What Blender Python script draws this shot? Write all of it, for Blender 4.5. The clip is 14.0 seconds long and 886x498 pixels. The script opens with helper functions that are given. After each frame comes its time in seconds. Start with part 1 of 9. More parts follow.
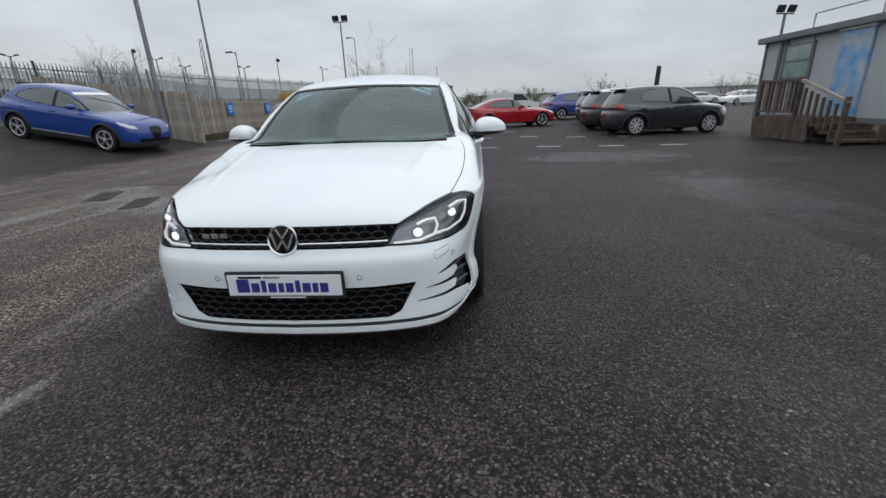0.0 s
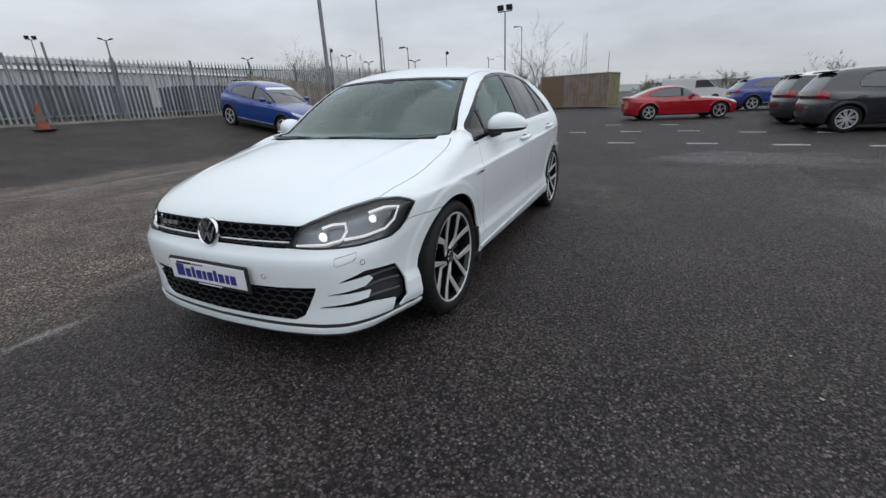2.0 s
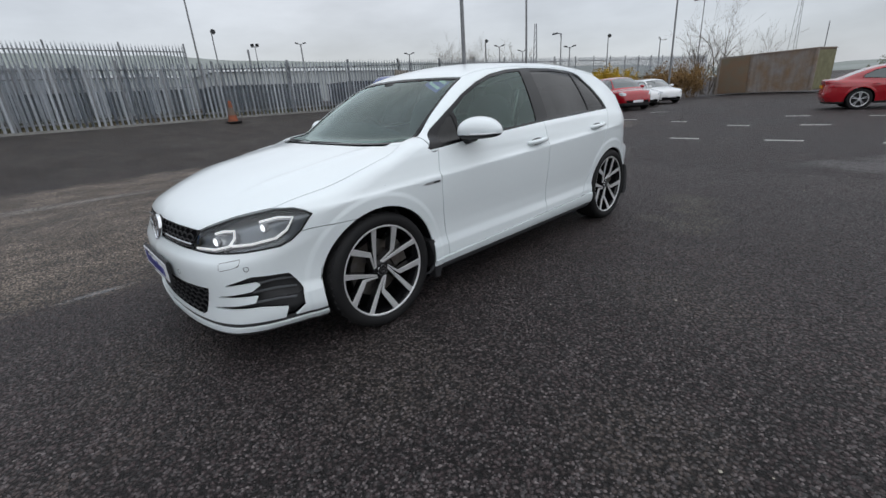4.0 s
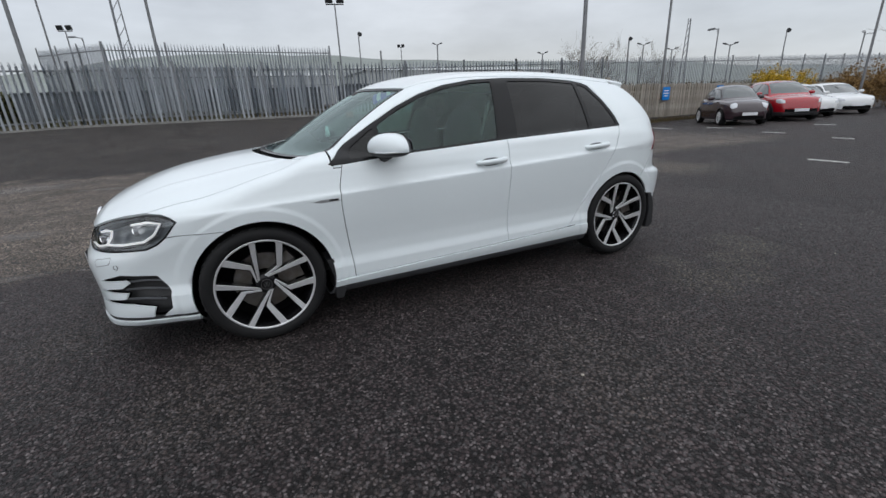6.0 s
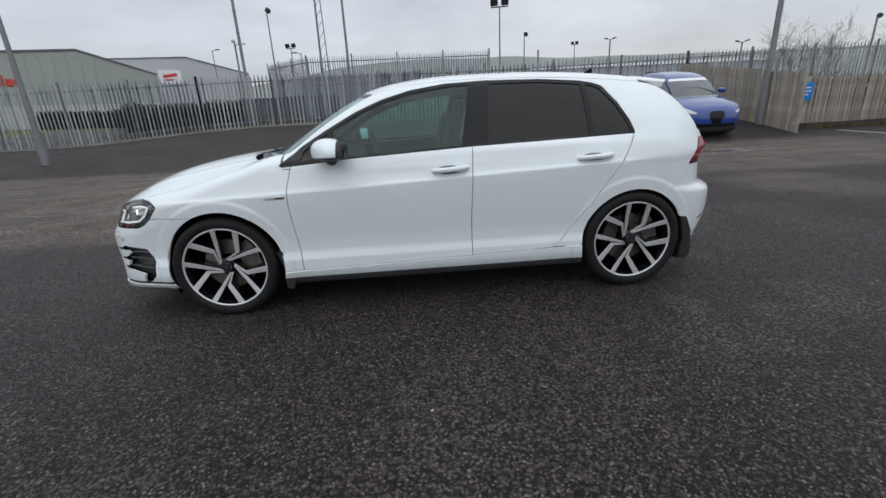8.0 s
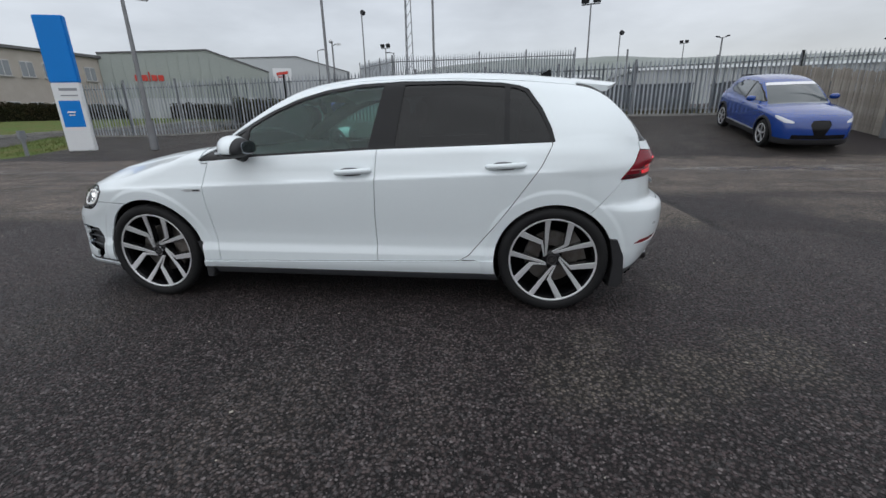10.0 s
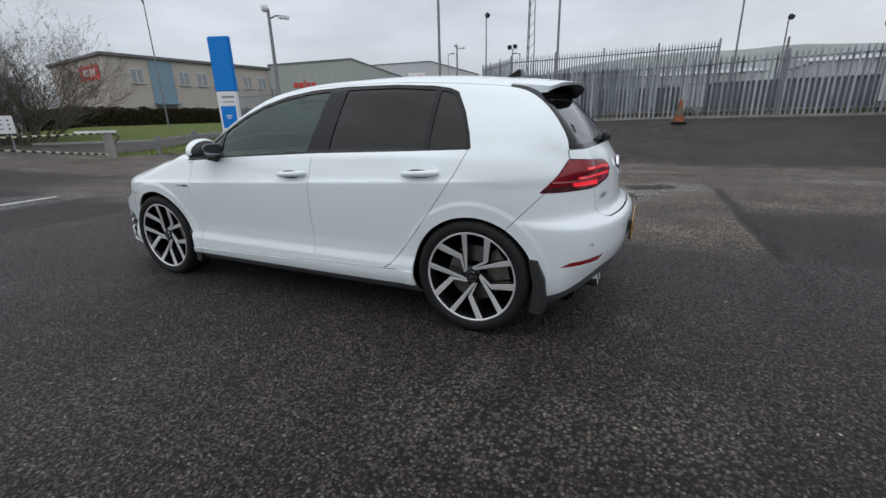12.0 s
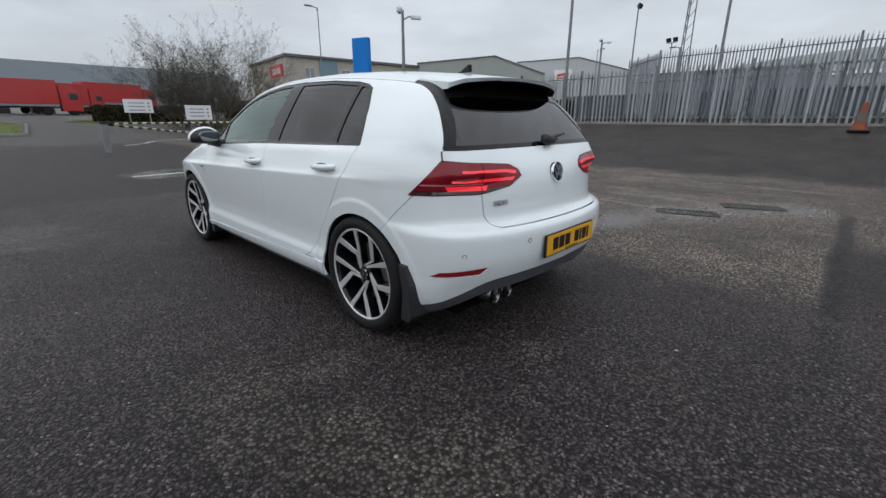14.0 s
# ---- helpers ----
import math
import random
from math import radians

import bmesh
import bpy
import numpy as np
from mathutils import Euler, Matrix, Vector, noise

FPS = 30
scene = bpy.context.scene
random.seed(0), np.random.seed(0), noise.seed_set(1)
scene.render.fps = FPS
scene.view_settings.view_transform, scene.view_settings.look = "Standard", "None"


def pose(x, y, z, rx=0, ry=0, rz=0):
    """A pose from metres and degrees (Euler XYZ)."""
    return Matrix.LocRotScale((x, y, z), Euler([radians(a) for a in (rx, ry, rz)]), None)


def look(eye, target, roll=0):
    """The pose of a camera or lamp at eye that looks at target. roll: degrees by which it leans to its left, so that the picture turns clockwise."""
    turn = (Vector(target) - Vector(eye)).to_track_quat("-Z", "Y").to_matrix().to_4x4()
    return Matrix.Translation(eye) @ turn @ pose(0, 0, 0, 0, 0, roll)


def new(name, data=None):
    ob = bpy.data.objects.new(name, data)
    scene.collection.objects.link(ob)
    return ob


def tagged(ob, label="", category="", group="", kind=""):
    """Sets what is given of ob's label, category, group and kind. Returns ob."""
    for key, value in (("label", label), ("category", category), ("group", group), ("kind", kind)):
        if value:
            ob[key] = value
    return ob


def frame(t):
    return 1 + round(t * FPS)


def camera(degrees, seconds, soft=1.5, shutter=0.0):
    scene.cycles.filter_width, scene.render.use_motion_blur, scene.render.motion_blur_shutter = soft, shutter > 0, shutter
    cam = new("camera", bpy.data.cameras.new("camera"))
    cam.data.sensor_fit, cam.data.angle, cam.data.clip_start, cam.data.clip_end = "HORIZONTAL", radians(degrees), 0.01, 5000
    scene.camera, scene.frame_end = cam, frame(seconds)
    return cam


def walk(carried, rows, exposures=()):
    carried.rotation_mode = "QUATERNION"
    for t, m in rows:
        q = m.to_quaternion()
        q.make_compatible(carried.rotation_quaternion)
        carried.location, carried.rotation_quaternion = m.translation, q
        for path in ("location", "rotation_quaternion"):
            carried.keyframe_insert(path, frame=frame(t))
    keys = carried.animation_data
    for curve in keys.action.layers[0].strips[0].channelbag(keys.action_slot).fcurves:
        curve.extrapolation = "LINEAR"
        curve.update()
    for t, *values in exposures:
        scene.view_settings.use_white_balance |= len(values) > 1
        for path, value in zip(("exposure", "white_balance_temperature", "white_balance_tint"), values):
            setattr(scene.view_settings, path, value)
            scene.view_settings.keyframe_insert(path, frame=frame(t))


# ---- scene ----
cam = camera(92.9, 14.0)
PATH = [
    (0, (0.834, -1.655, 1.18), (0.682, 0.229, 0.525), -2.2),
    (0.5, (1.15, -1.629, 1.179), (0.734, 0.215, 0.528), -1.8),
    (1, (1.397, -1.533, 1.166), (0.91, 0.289, 0.499), -1.8),
    (1.5, (1.584, -1.316, 1.189), (1.038, 0.486, 0.515), -1.6),
    (2, (1.81, -1.173, 1.167), (0.973, 0.516, 0.5), -2.8),
    (2.5, (2.056, -1.012, 1.167), (1.063, 0.59, 0.497), -2.3),
    (3, (2.216, -0.773, 1.157), (1.172, 0.794, 0.482), -1.6),
    (3.5, (2.448, -0.569, 1.172), (1.216, 0.853, 0.493), -3.0),
    (6, (3.181, 0.82, 1.206), (1.475, 1.638, 0.559), -2.5),
    (6.5, (3.315, 1.139, 1.19), (1.506, 1.709, 0.555), -3.0),
    (7, (3.392, 1.432, 1.18), (1.548, 1.882, 0.549), -3.1),
    (7.5, (3.363, 1.744, 1.187), (1.508, 2.153, 0.562), -1.9),
    (8, (3.437, 2.076, 1.181), (1.537, 2.191, 0.566), -2.9),
    (8.5, (3.452, 2.365, 1.17), (1.551, 2.396, 0.551), -2.4),
    (11, (3.156, 3.763, 1.156), (1.353, 3.133, 0.563), -1.9),
    (11.5, (3.078, 4.051, 1.159), (1.334, 3.269, 0.57), -2.2),
    (12, (2.882, 4.277, 1.151), (1.152, 3.46, 0.566), -1.5),
    (12.5, (2.737, 4.586, 1.137), (1.095, 3.601, 0.562), -2.6),
    (13, (2.564, 4.838, 1.124), (0.987, 3.754, 0.541), -2.3),
    (13.5, (2.301, 5.025, 1.145), (0.753, 3.91, 0.546), -0.6),
    (14, (2.118, 5.299, 1.135), (0.735, 3.98, 0.546), 0.2),
]
walk(cam, [(t, look(eye, target, roll)) for t, eye, target, roll in PATH])
SKY_LOW, SKY_HIGH = 0.50, 0.94

# ---- daylight: a grey overcast, brighter overhead than at the horizon, with soft cloud ----
world = bpy.data.worlds.new("overcast")
scene.world = world
world.use_nodes = True
wn, wl = world.node_tree.nodes, world.node_tree.links
sky = wn.new("ShaderNodeTexSky")
sky.sky_type, sky.sun_disc = "NISHITA", False
sky.sun_elevation, sky.sun_rotation = radians(38), radians(-60)
wtc = wn.new("ShaderNodeTexCoord")
wsep = wn.new("ShaderNodeSeparateXYZ")
wl.new(wtc.outputs["Generated"], wsep.inputs[0])
rise = wn.new("ShaderNodeMapRange")
rise.inputs[1].default_value, rise.inputs[2].default_value = 0.0, 1.0
rise.inputs[3].default_value, rise.inputs[4].default_value = SKY_LOW, SKY_HIGH
wl.new(wsep.outputs[2], rise.inputs[0])
flat = wn.new("ShaderNodeMapping")
flat.inputs["Scale"].default_value = (1.0, 1.0, 3.2)
wl.new(wtc.outputs["Generated"], flat.inputs[0])
cloud = wn.new("ShaderNodeTexNoise")
cloud.inputs["Scale"].default_value, cloud.inputs["Detail"].default_value, cloud.inputs["Roughness"].default_value = 2.4, 6, 0.55
wl.new(flat.outputs[0], cloud.inputs["Vector"])
cover = wn.new("ShaderNodeMapRange")
cover.inputs[1].default_value, cover.inputs[2].default_value, cover.inputs[3].default_value, cover.inputs[4].default_value = 0.32, 0.70, 0.84, 1.22
wl.new(cloud.outputs["Fac"], cover.inputs[0])
shade = wn.new("ShaderNodeMath")
shade.operation = "MULTIPLY"
wl.new(rise.outputs[0], shade.inputs[0])
wl.new(cover.outputs[0], shade.inputs[1])
grey = wn.new("ShaderNodeVectorMath")
grey.operation = "SCALE"
grey.inputs[0].default_value = (0.94, 1.0, 1.085)
wl.new(shade.outputs[0], grey.inputs["Scale"])
thin = wn.new("ShaderNodeVectorMath")
thin.operation = "SCALE"
thin.inputs["Scale"].default_value = 0.012
wl.new(sky.outputs[0], thin.inputs[0])
total = wn.new("ShaderNodeVectorMath")
total.operation = "ADD"
wl.new(grey.outputs[0], total.inputs[0])
wl.new(thin.outputs[0], total.inputs[1])
wl.new(total.outputs[0], wn["Background"].inputs[0])
wn["Background"].inputs[1].default_value = 1.0
sun_data = bpy.data.lights.new("sun", "SUN")
sun_data.energy, sun_data.angle, sun_data.color = 1.0, radians(150), (1.0, 0.98, 0.95)
sun = new("sun", sun_data)
sun.matrix_world = look((26, -3, 22), (0, 0, 0))

# ---- materials ----
def mat(name, color, rough=0.5, metal=0.0, coat=0.0, vary=0.0, scale=6.0, bump=0.0, bump_scale=None, tint=None, specular=0.5, random_tint=0.0, emit=None, fine=0.0):
    """A surface material: base colour varied at two scales towards tint, with a fine relief."""
    m = bpy.data.materials.new(name)
    m.use_nodes = True
    nt = m.node_tree
    nodes, links = nt.nodes, nt.links
    b = nodes["Principled BSDF"]
    b.inputs["Base Color"].default_value = (*color, 1)
    b.inputs["Roughness"].default_value = rough
    b.inputs["Metallic"].default_value = metal
    b.inputs["Coat Weight"].default_value = coat
    b.inputs["Coat Roughness"].default_value = 0.04
    b.inputs["Specular IOR Level"].default_value = specular
    if emit:
        b.inputs["Emission Color"].default_value = (*emit[:3], 1)
        b.inputs["Emission Strength"].default_value = emit[3]
    if vary or bump or random_tint or fine:
        tc = nodes.new("ShaderNodeTexCoord")
        n1 = nodes.new("ShaderNodeTexNoise")
        n1.inputs["Scale"].default_value, n1.inputs["Detail"].default_value = scale, 6
        links.new(tc.outputs["Object"], n1.inputs["Vector"])
        n2 = nodes.new("ShaderNodeTexNoise")
        n2.inputs["Scale"].default_value, n2.inputs["Detail"].default_value = bump_scale or scale * 14, 4
        links.new(tc.outputs["Object"], n2.inputs["Vector"])
        last = None
        if vary or fine:
            ramp = nodes.new("ShaderNodeMapRange")
            ramp.inputs[1].default_value, ramp.inputs[2].default_value = 0.35, 0.68
            links.new(n1.outputs["Fac"], ramp.inputs[0])
            mix = nodes.new("ShaderNodeMix")
            mix.data_type = "RGBA"
            mix.inputs[6].default_value = (*color, 1)
            other = tint or tuple(c * (1 - 0.5 * vary) for c in color)
            mix.inputs[7].default_value = (*(c + (o - c) * min(1, vary * 1.0) for c, o in zip(color, other)), 1)
            links.new(ramp.outputs[0], mix.inputs[0])
            mix2 = nodes.new("ShaderNodeMix")
            mix2.data_type, mix2.blend_type = "RGBA", "MULTIPLY"
            mix2.inputs[0].default_value = max(fine, vary * 0.5)
            links.new(mix.outputs[2], mix2.inputs[6])
            links.new(n2.outputs["Fac"], mix2.inputs[7])
            gain = nodes.new("ShaderNodeMix")
            gain.data_type, gain.blend_type = "RGBA", "MULTIPLY"
            gain.inputs[0].default_value = 1
            g = 1 + max(fine, vary * 0.5) * 0.9
            gain.inputs[7].default_value = (g, g, g, 1)
            links.new(mix2.outputs[2], gain.inputs[6])
            last = gain.outputs[2]
            r = nodes.new("ShaderNodeMapRange")
            r.inputs[3].default_value, r.inputs[4].default_value = max(0.02, rough * 0.8), min(1, rough * 1.2)
            links.new(n1.outputs["Fac"], r.inputs[0])
            links.new(r.outputs[0], b.inputs["Roughness"])
        if random_tint:
            info = nodes.new("ShaderNodeObjectInfo")
            r = nodes.new("ShaderNodeMapRange")
            r.inputs[3].default_value, r.inputs[4].default_value = 1 - random_tint, 1 + random_tint
            links.new(info.outputs["Random"], r.inputs[0])
            mul = nodes.new("ShaderNodeVectorMath")
            mul.operation = "SCALE"
            if last is not None:
                links.new(last, mul.inputs[0])
            else:
                mul.inputs[0].default_value = color
            links.new(r.outputs[0], mul.inputs["Scale"])
            last = mul.outputs[0]
        if last is not None:
            links.new(last, b.inputs["Base Color"])
        if bump:
            bp = nodes.new("ShaderNodeBump")
            bp.inputs["Strength"].default_value, bp.inputs["Distance"].default_value = min(1, bump), 0.01
            links.new(n2.outputs["Fac"], bp.inputs["Height"])
            links.new(bp.outputs["Normal"], b.inputs["Normal"])
    return m


def glass(name, tint, gloss=0.02, ior=1.45, sheen=(1, 1, 1)):
    """A thin pane: clear to light by its tint, mirror-like at grazing angles."""
    m = bpy.data.materials.new(name)
    m.use_nodes = True
    nodes, links = m.node_tree.nodes, m.node_tree.links
    nodes.remove(nodes["Principled BSDF"])
    see = nodes.new("ShaderNodeBsdfTransparent")
    see.inputs[0].default_value = (*tint, 1)
    shine = nodes.new("ShaderNodeBsdfGlossy")
    shine.inputs["Roughness"].default_value = gloss
    shine.inputs["Color"].default_value = (*sheen, 1)
    fr = nodes.new("ShaderNodeFresnel")
    fr.inputs[0].default_value = ior
    mix = nodes.new("ShaderNodeMixShader")
    links.new(fr.outputs[0], mix.inputs[0])
    links.new(see.outputs[0], mix.inputs[1])
    links.new(shine.outputs[0], mix.inputs[2])
    links.new(mix.outputs[0], nodes["Material Output"].inputs[0])
    return m


WHITE = mat("white_car_paint", (0.80, 0.855, 0.875), 0.32, coat=0.8, fine=0.02, scale=3)
GLOSS_BLACK = mat("gloss_black", (0.007, 0.007, 0.008), 0.16, coat=0.0, specular=0.28)
TRIM_BLACK = mat("black_plastic", (0.022, 0.022, 0.024), 0.55, vary=0.3, scale=20, bump=0.1)
SILL_GREY = mat("grey_black_plastic", (0.085, 0.089, 0.097), 0.45, vary=0.3, scale=9)
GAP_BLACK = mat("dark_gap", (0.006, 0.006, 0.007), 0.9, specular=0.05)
RUBBER = mat("tyre_rubber", (0.011, 0.011, 0.012), 0.7, vary=0.4, scale=12, tint=(0.022, 0.021, 0.020), specular=0.25, bump=0.15, bump_scale=180)
RIM_BLACK = mat("gloss_black_alloy", (0.008, 0.008, 0.009), 0.22, coat=0.12, specular=0.35, fine=0.05)
RIM_CUT = mat("machined_alloy", (0.74, 0.74, 0.75), 0.34, metal=0.55, fine=0.1, scale=30)
CHROME = mat("chrome", (0.75, 0.76, 0.78), 0.1, metal=1.0)
SATIN_SILVER = mat("satin_silver", (0.62, 0.63, 0.65), 0.3, metal=0.8, fine=0.05)
DISC_STEEL = mat("brake_steel", (0.25, 0.24, 0.23), 0.4, metal=0.9, vary=0.5, scale=20, tint=(0.14, 0.10, 0.07))
CABIN_DARK = mat("dark_cabin_fabric", (0.030, 0.031, 0.032), 0.85, vary=0.4, scale=30, bump=0.2)
CABIN_GREY = mat("grey_cabin_lining", (0.16, 0.16, 0.155), 0.85, vary=0.2, scale=20)
GLASS_CLEAR = glass("green_tinted_glass", (0.46, 0.72, 0.66), ior=1.62, sheen=(0.84, 1.0, 0.96))
GLASS_FRONT = glass("windscreen_glass", (0.50, 0.74, 0.67), ior=1.9, sheen=(0.86, 1.0, 0.97))
GLASS_DARK = glass("privacy_glass", (0.045, 0.05, 0.055))
GLASS_REAR = glass("rear_privacy_glass", (0.06, 0.065, 0.07), ior=1.75)
GLASS_LAMP = glass("lamp_cover", (0.88, 0.90, 0.92), ior=1.6)
LAMP_BODY = mat("dark_lamp_bowl", (0.20, 0.215, 0.23), 0.25, metal=0.6, coat=0.4, fine=0.1, scale=20)
LAMP_BEZEL = mat("silver_lamp_bowl", (0.42, 0.43, 0.45), 0.25, metal=0.8)
LAMP_GLOW = mat("lit_lamp", (0.9, 0.92, 0.95), 0.3, emit=(1, 0.99, 0.97, 1.1))
LAMP_STRIP = mat("lit_daytime_strip", (0.9, 0.92, 0.95), 0.3, emit=(1, 0.99, 0.97, 0.5))
TAIL_DARK = mat("dark_red_lamp", (0.21, 0.006, 0.016), 0.15, coat=0.25, specular=0.35, fine=0.1, scale=40)
TAIL_LIT = mat("red_lamp_strip", (0.6, 0.01, 0.02), 0.2, coat=1.0, emit=(1, 0.03, 0.05, 0.55))
TAIL_SMOKE = mat("smoked_lamp", (0.05, 0.008, 0.012), 0.1, coat=1.0, fine=0.1)
REFLECTOR = mat("red_reflector", (0.30, 0.008, 0.016), 0.2, coat=1.0, bump=0.3, bump_scale=300)
PLATE_WHITE = mat("white_plate", (0.78, 0.79, 0.82), 0.35, coat=0.4, fine=0.03)
PLATE_YELLOW = mat("yellow_plate", (0.80, 0.42, 0.012), 0.35, coat=0.4, fine=0.03)
NAVY = mat("navy_print", (0.03, 0.035, 0.22), 0.4)
PRINT_BLACK = mat("black_print", (0.01, 0.01, 0.012), 0.4)
PRINT_GREY = mat("grey_print", (0.25, 0.26, 0.28), 0.4)
STICKER_VIOLET = mat("violet_sticker", (0.16, 0.13, 0.55), 0.4)
STICKER_WHITE = mat("white_sticker", (0.8, 0.8, 0.82), 0.5, fine=0.03)

# ---- surfaces: smooth curves, solids given by fields, panels cut out of them ----
def curve(*pts):
    """A smooth curve through (a, b) points, as a function of arrays."""
    a = np.array([p[0] for p in pts], float)
    b = np.array([p[1] for p in pts], float)
    d = np.diff(b) / np.diff(a)
    m = np.r_[d[0], (d[1:] + d[:-1]) / 2, d[-1]]
    m[1:-1] = np.where(d[1:] * d[:-1] <= 0, 0, m[1:-1])
    for i in range(len(d)):
        if d[i] == 0:
            m[i] = m[i + 1] = 0
        else:
            m[i] = np.clip(m[i] / d[i], 0, 3) * d[i]
            m[i + 1] = np.clip(m[i + 1] / d[i], 0, 3) * d[i]
    xs = np.linspace(a[0], a[-1], 600)
    i = np.clip(np.searchsorted(a, xs, "right") - 1, 0, len(a) - 2)
    h = a[i + 1] - a[i]
    s = (xs - a[i]) / h
    ys = (2 * s**3 - 3 * s**2 + 1) * b[i] + (s**3 - 2 * s**2 + s) * h * m[i] + (3 * s**2 - 2 * s**3) * b[i + 1] + (s**3 - s**2) * h * m[i + 1]
    return lambda v: np.interp(v, xs, ys)


def smax(a, b, k):
    h = np.maximum(k - np.abs(a - b), 0) / k
    return np.maximum(a, b) + h * h * k / 4


def smin(a, b, k):
    return -smax(-a, -b, k)


def step(a, b, v):
    s = np.clip((v - a) / (b - a), 0, 1)
    return s * s * (3 - 2 * s)


def poly(pts, u, v):
    """Signed distance from the outline pts (closed) to the points (u, v): negative inside."""
    p = np.array(pts, float)
    q = np.roll(p, -1, 0)
    best = np.full(u.shape, 1e9)
    inside = np.zeros(u.shape, bool)
    for (ax, ay), (bx, by) in zip(p, q):
        ex, ey = bx - ax, by - ay
        s = np.clip(((u - ax) * ex + (v - ay) * ey) / (ex * ex + ey * ey + 1e-12), 0, 1)
        best = np.minimum(best, (u - ax - s * ex) ** 2 + (v - ay - s * ey) ** 2)
        with np.errstate(divide="ignore", invalid="ignore"):
            inside ^= ((ay > v) != (by > v)) & (u < (v - ay) * ex / ey + ax)
    return np.sqrt(best) * np.where(inside, -1, 1)


def gradient(f, p, e=1e-4):
    g = np.stack([(f(p + e * d) - f(p - e * d)) / (2 * e) for d in np.eye(3)], 1)
    return g / (np.linalg.norm(g, axis=1, keepdims=True) + 1e-9)


def skin(f, y0, y1, z0, counts=(110, 190, 100), rows=(92, 62)):
    """The half (x >= 0) of the surface f = 0, met by rays from the axis x = 0, z = z0, y from y0 to y1."""
    nf, ns, nr = counts
    phi = np.r_[np.linspace(0, np.pi / 2, nf), np.full(ns, np.pi / 2), np.linspace(np.pi / 2, np.pi, nr)]
    oy = np.r_[np.full(nf, y0), np.linspace(y0, y1, ns + 2)[1:-1], np.full(nr, y1)]
    th = np.radians(np.r_[np.linspace(-36, 34, rows[0]), np.linspace(34, 90, rows[1] + 1)[1:]])
    a, b = np.meshgrid(phi, th, indexing="ij")
    o = np.stack([0 * a, np.repeat(oy[:, None], len(th), 1), 0 * a + z0], -1).reshape(-1, 3)
    d = np.stack([np.sin(a) * np.cos(b), -np.cos(a) * np.cos(b), np.sin(b)], -1).reshape(-1, 3)
    lo, hi = np.zeros(len(o)), np.full(len(o), 2.6)
    open_ = np.ones(len(o), bool)
    for t in np.linspace(2.6, 0.05, 100):
        inside = f(o + t * d) < 0
        now = open_ & inside
        lo[now] = t
        open_ &= ~inside
        hi[open_] = t
    for _ in range(18):
        mid = (lo + hi) / 2
        inside = f(o + mid[:, None] * d) < 0
        lo, hi = np.where(inside, mid, lo), np.where(inside, hi, mid)
    v = o + lo[:, None] * d
    v[np.abs(v[:, 0]) < 1e-4, 0] = 0
    n, m = len(phi), len(th)
    i = (np.arange(n - 1)[:, None] * m + np.arange(m - 1)).ravel()
    t = np.concatenate([np.stack([i, i + m, i + m + 1], 1), np.stack([i, i + m + 1, i + 1], 1)])
    return v, t


def clip(v, t, f):
    """The part of the triangles where f (one value a vertex) is negative."""
    inside = f < 0
    c = inside[t].sum(1)
    keep = t[c == 3]
    out, nv, base = [keep], [v], len(v)
    edges = []
    for want in (1, 2):
        some = t[c == want]
        lone = inside[some] if want == 1 else ~inside[some]
        k = lone.argmax(1)
        r = np.arange(len(some))
        a, b, d = some[r, k], some[r, (k + 1) % 3], some[r, (k + 2) % 3]
        edges.append((want, a, b, d))
    keys = np.concatenate([np.stack([np.minimum(a, o), np.maximum(a, o)], 1) for _, a, b, d in edges for o in (b, d)]) if edges else np.zeros((0, 2), int)
    if len(keys) == 0:
        return v, keep
    uniq, inv = np.unique(keys, axis=0, return_inverse=True)
    inv = inv.ravel()
    fa, fb = f[uniq[:, 0]], f[uniq[:, 1]]
    s = (fa / (fa - fb + 1e-15))[:, None]
    nv.append(v[uniq[:, 0]] * (1 - s) + v[uniq[:, 1]] * s)
    at = 0
    for want, a, b, d in edges:
        n = len(a)
        eb, ed = base + inv[at : at + n], base + inv[at + n : at + 2 * n]
        at += 2 * n
        if want == 1:
            out.append(np.stack([a, eb, ed], 1))
        else:
            out += [np.stack([eb, b, d], 1), np.stack([eb, d, ed], 1)]
    return np.concatenate(nv), np.concatenate(out)


def compact(v, t):
    used = np.unique(t)
    index = np.zeros(len(v), int)
    index[used] = np.arange(len(used))
    t = index[t]
    good = (t[:, 0] != t[:, 1]) & (t[:, 1] != t[:, 2]) & (t[:, 2] != t[:, 0])
    return v[used], t[good]


def cut(shell, *tests):
    """Cuts a piece out of a shell (vertices, triangles): where all the tests (functions of points) are negative."""
    v, t = shell
    for test in tests:
        v, t = compact(*clip(v, t, test(v)))
        if len(t) == 0:
            break
    return v, t


def refine(shell, test, rounds=1):
    """Splits each triangle of a shell in four where the test is negative, so that small cuts keep their outline."""
    v, t = shell
    for _ in range(rounds):
        near = (test(v)[t] < 0).any(1)
        some = t[near]
        pairs = np.concatenate([some[:, [0, 1]], some[:, [1, 2]], some[:, [2, 0]]])
        uniq, inv = np.unique(np.sort(pairs, 1), axis=0, return_inverse=True)
        ab, bc, ca = (len(v) + inv.ravel()).reshape(3, -1)
        v = np.concatenate([v, (v[uniq[:, 0]] + v[uniq[:, 1]]) / 2])
        a, b, c = some.T
        t = np.concatenate([t[~near], *[np.stack(q, 1) for q in ((a, ab, ca), (ab, b, bc), (ca, bc, c), (ab, bc, ca))]])
    return v, t


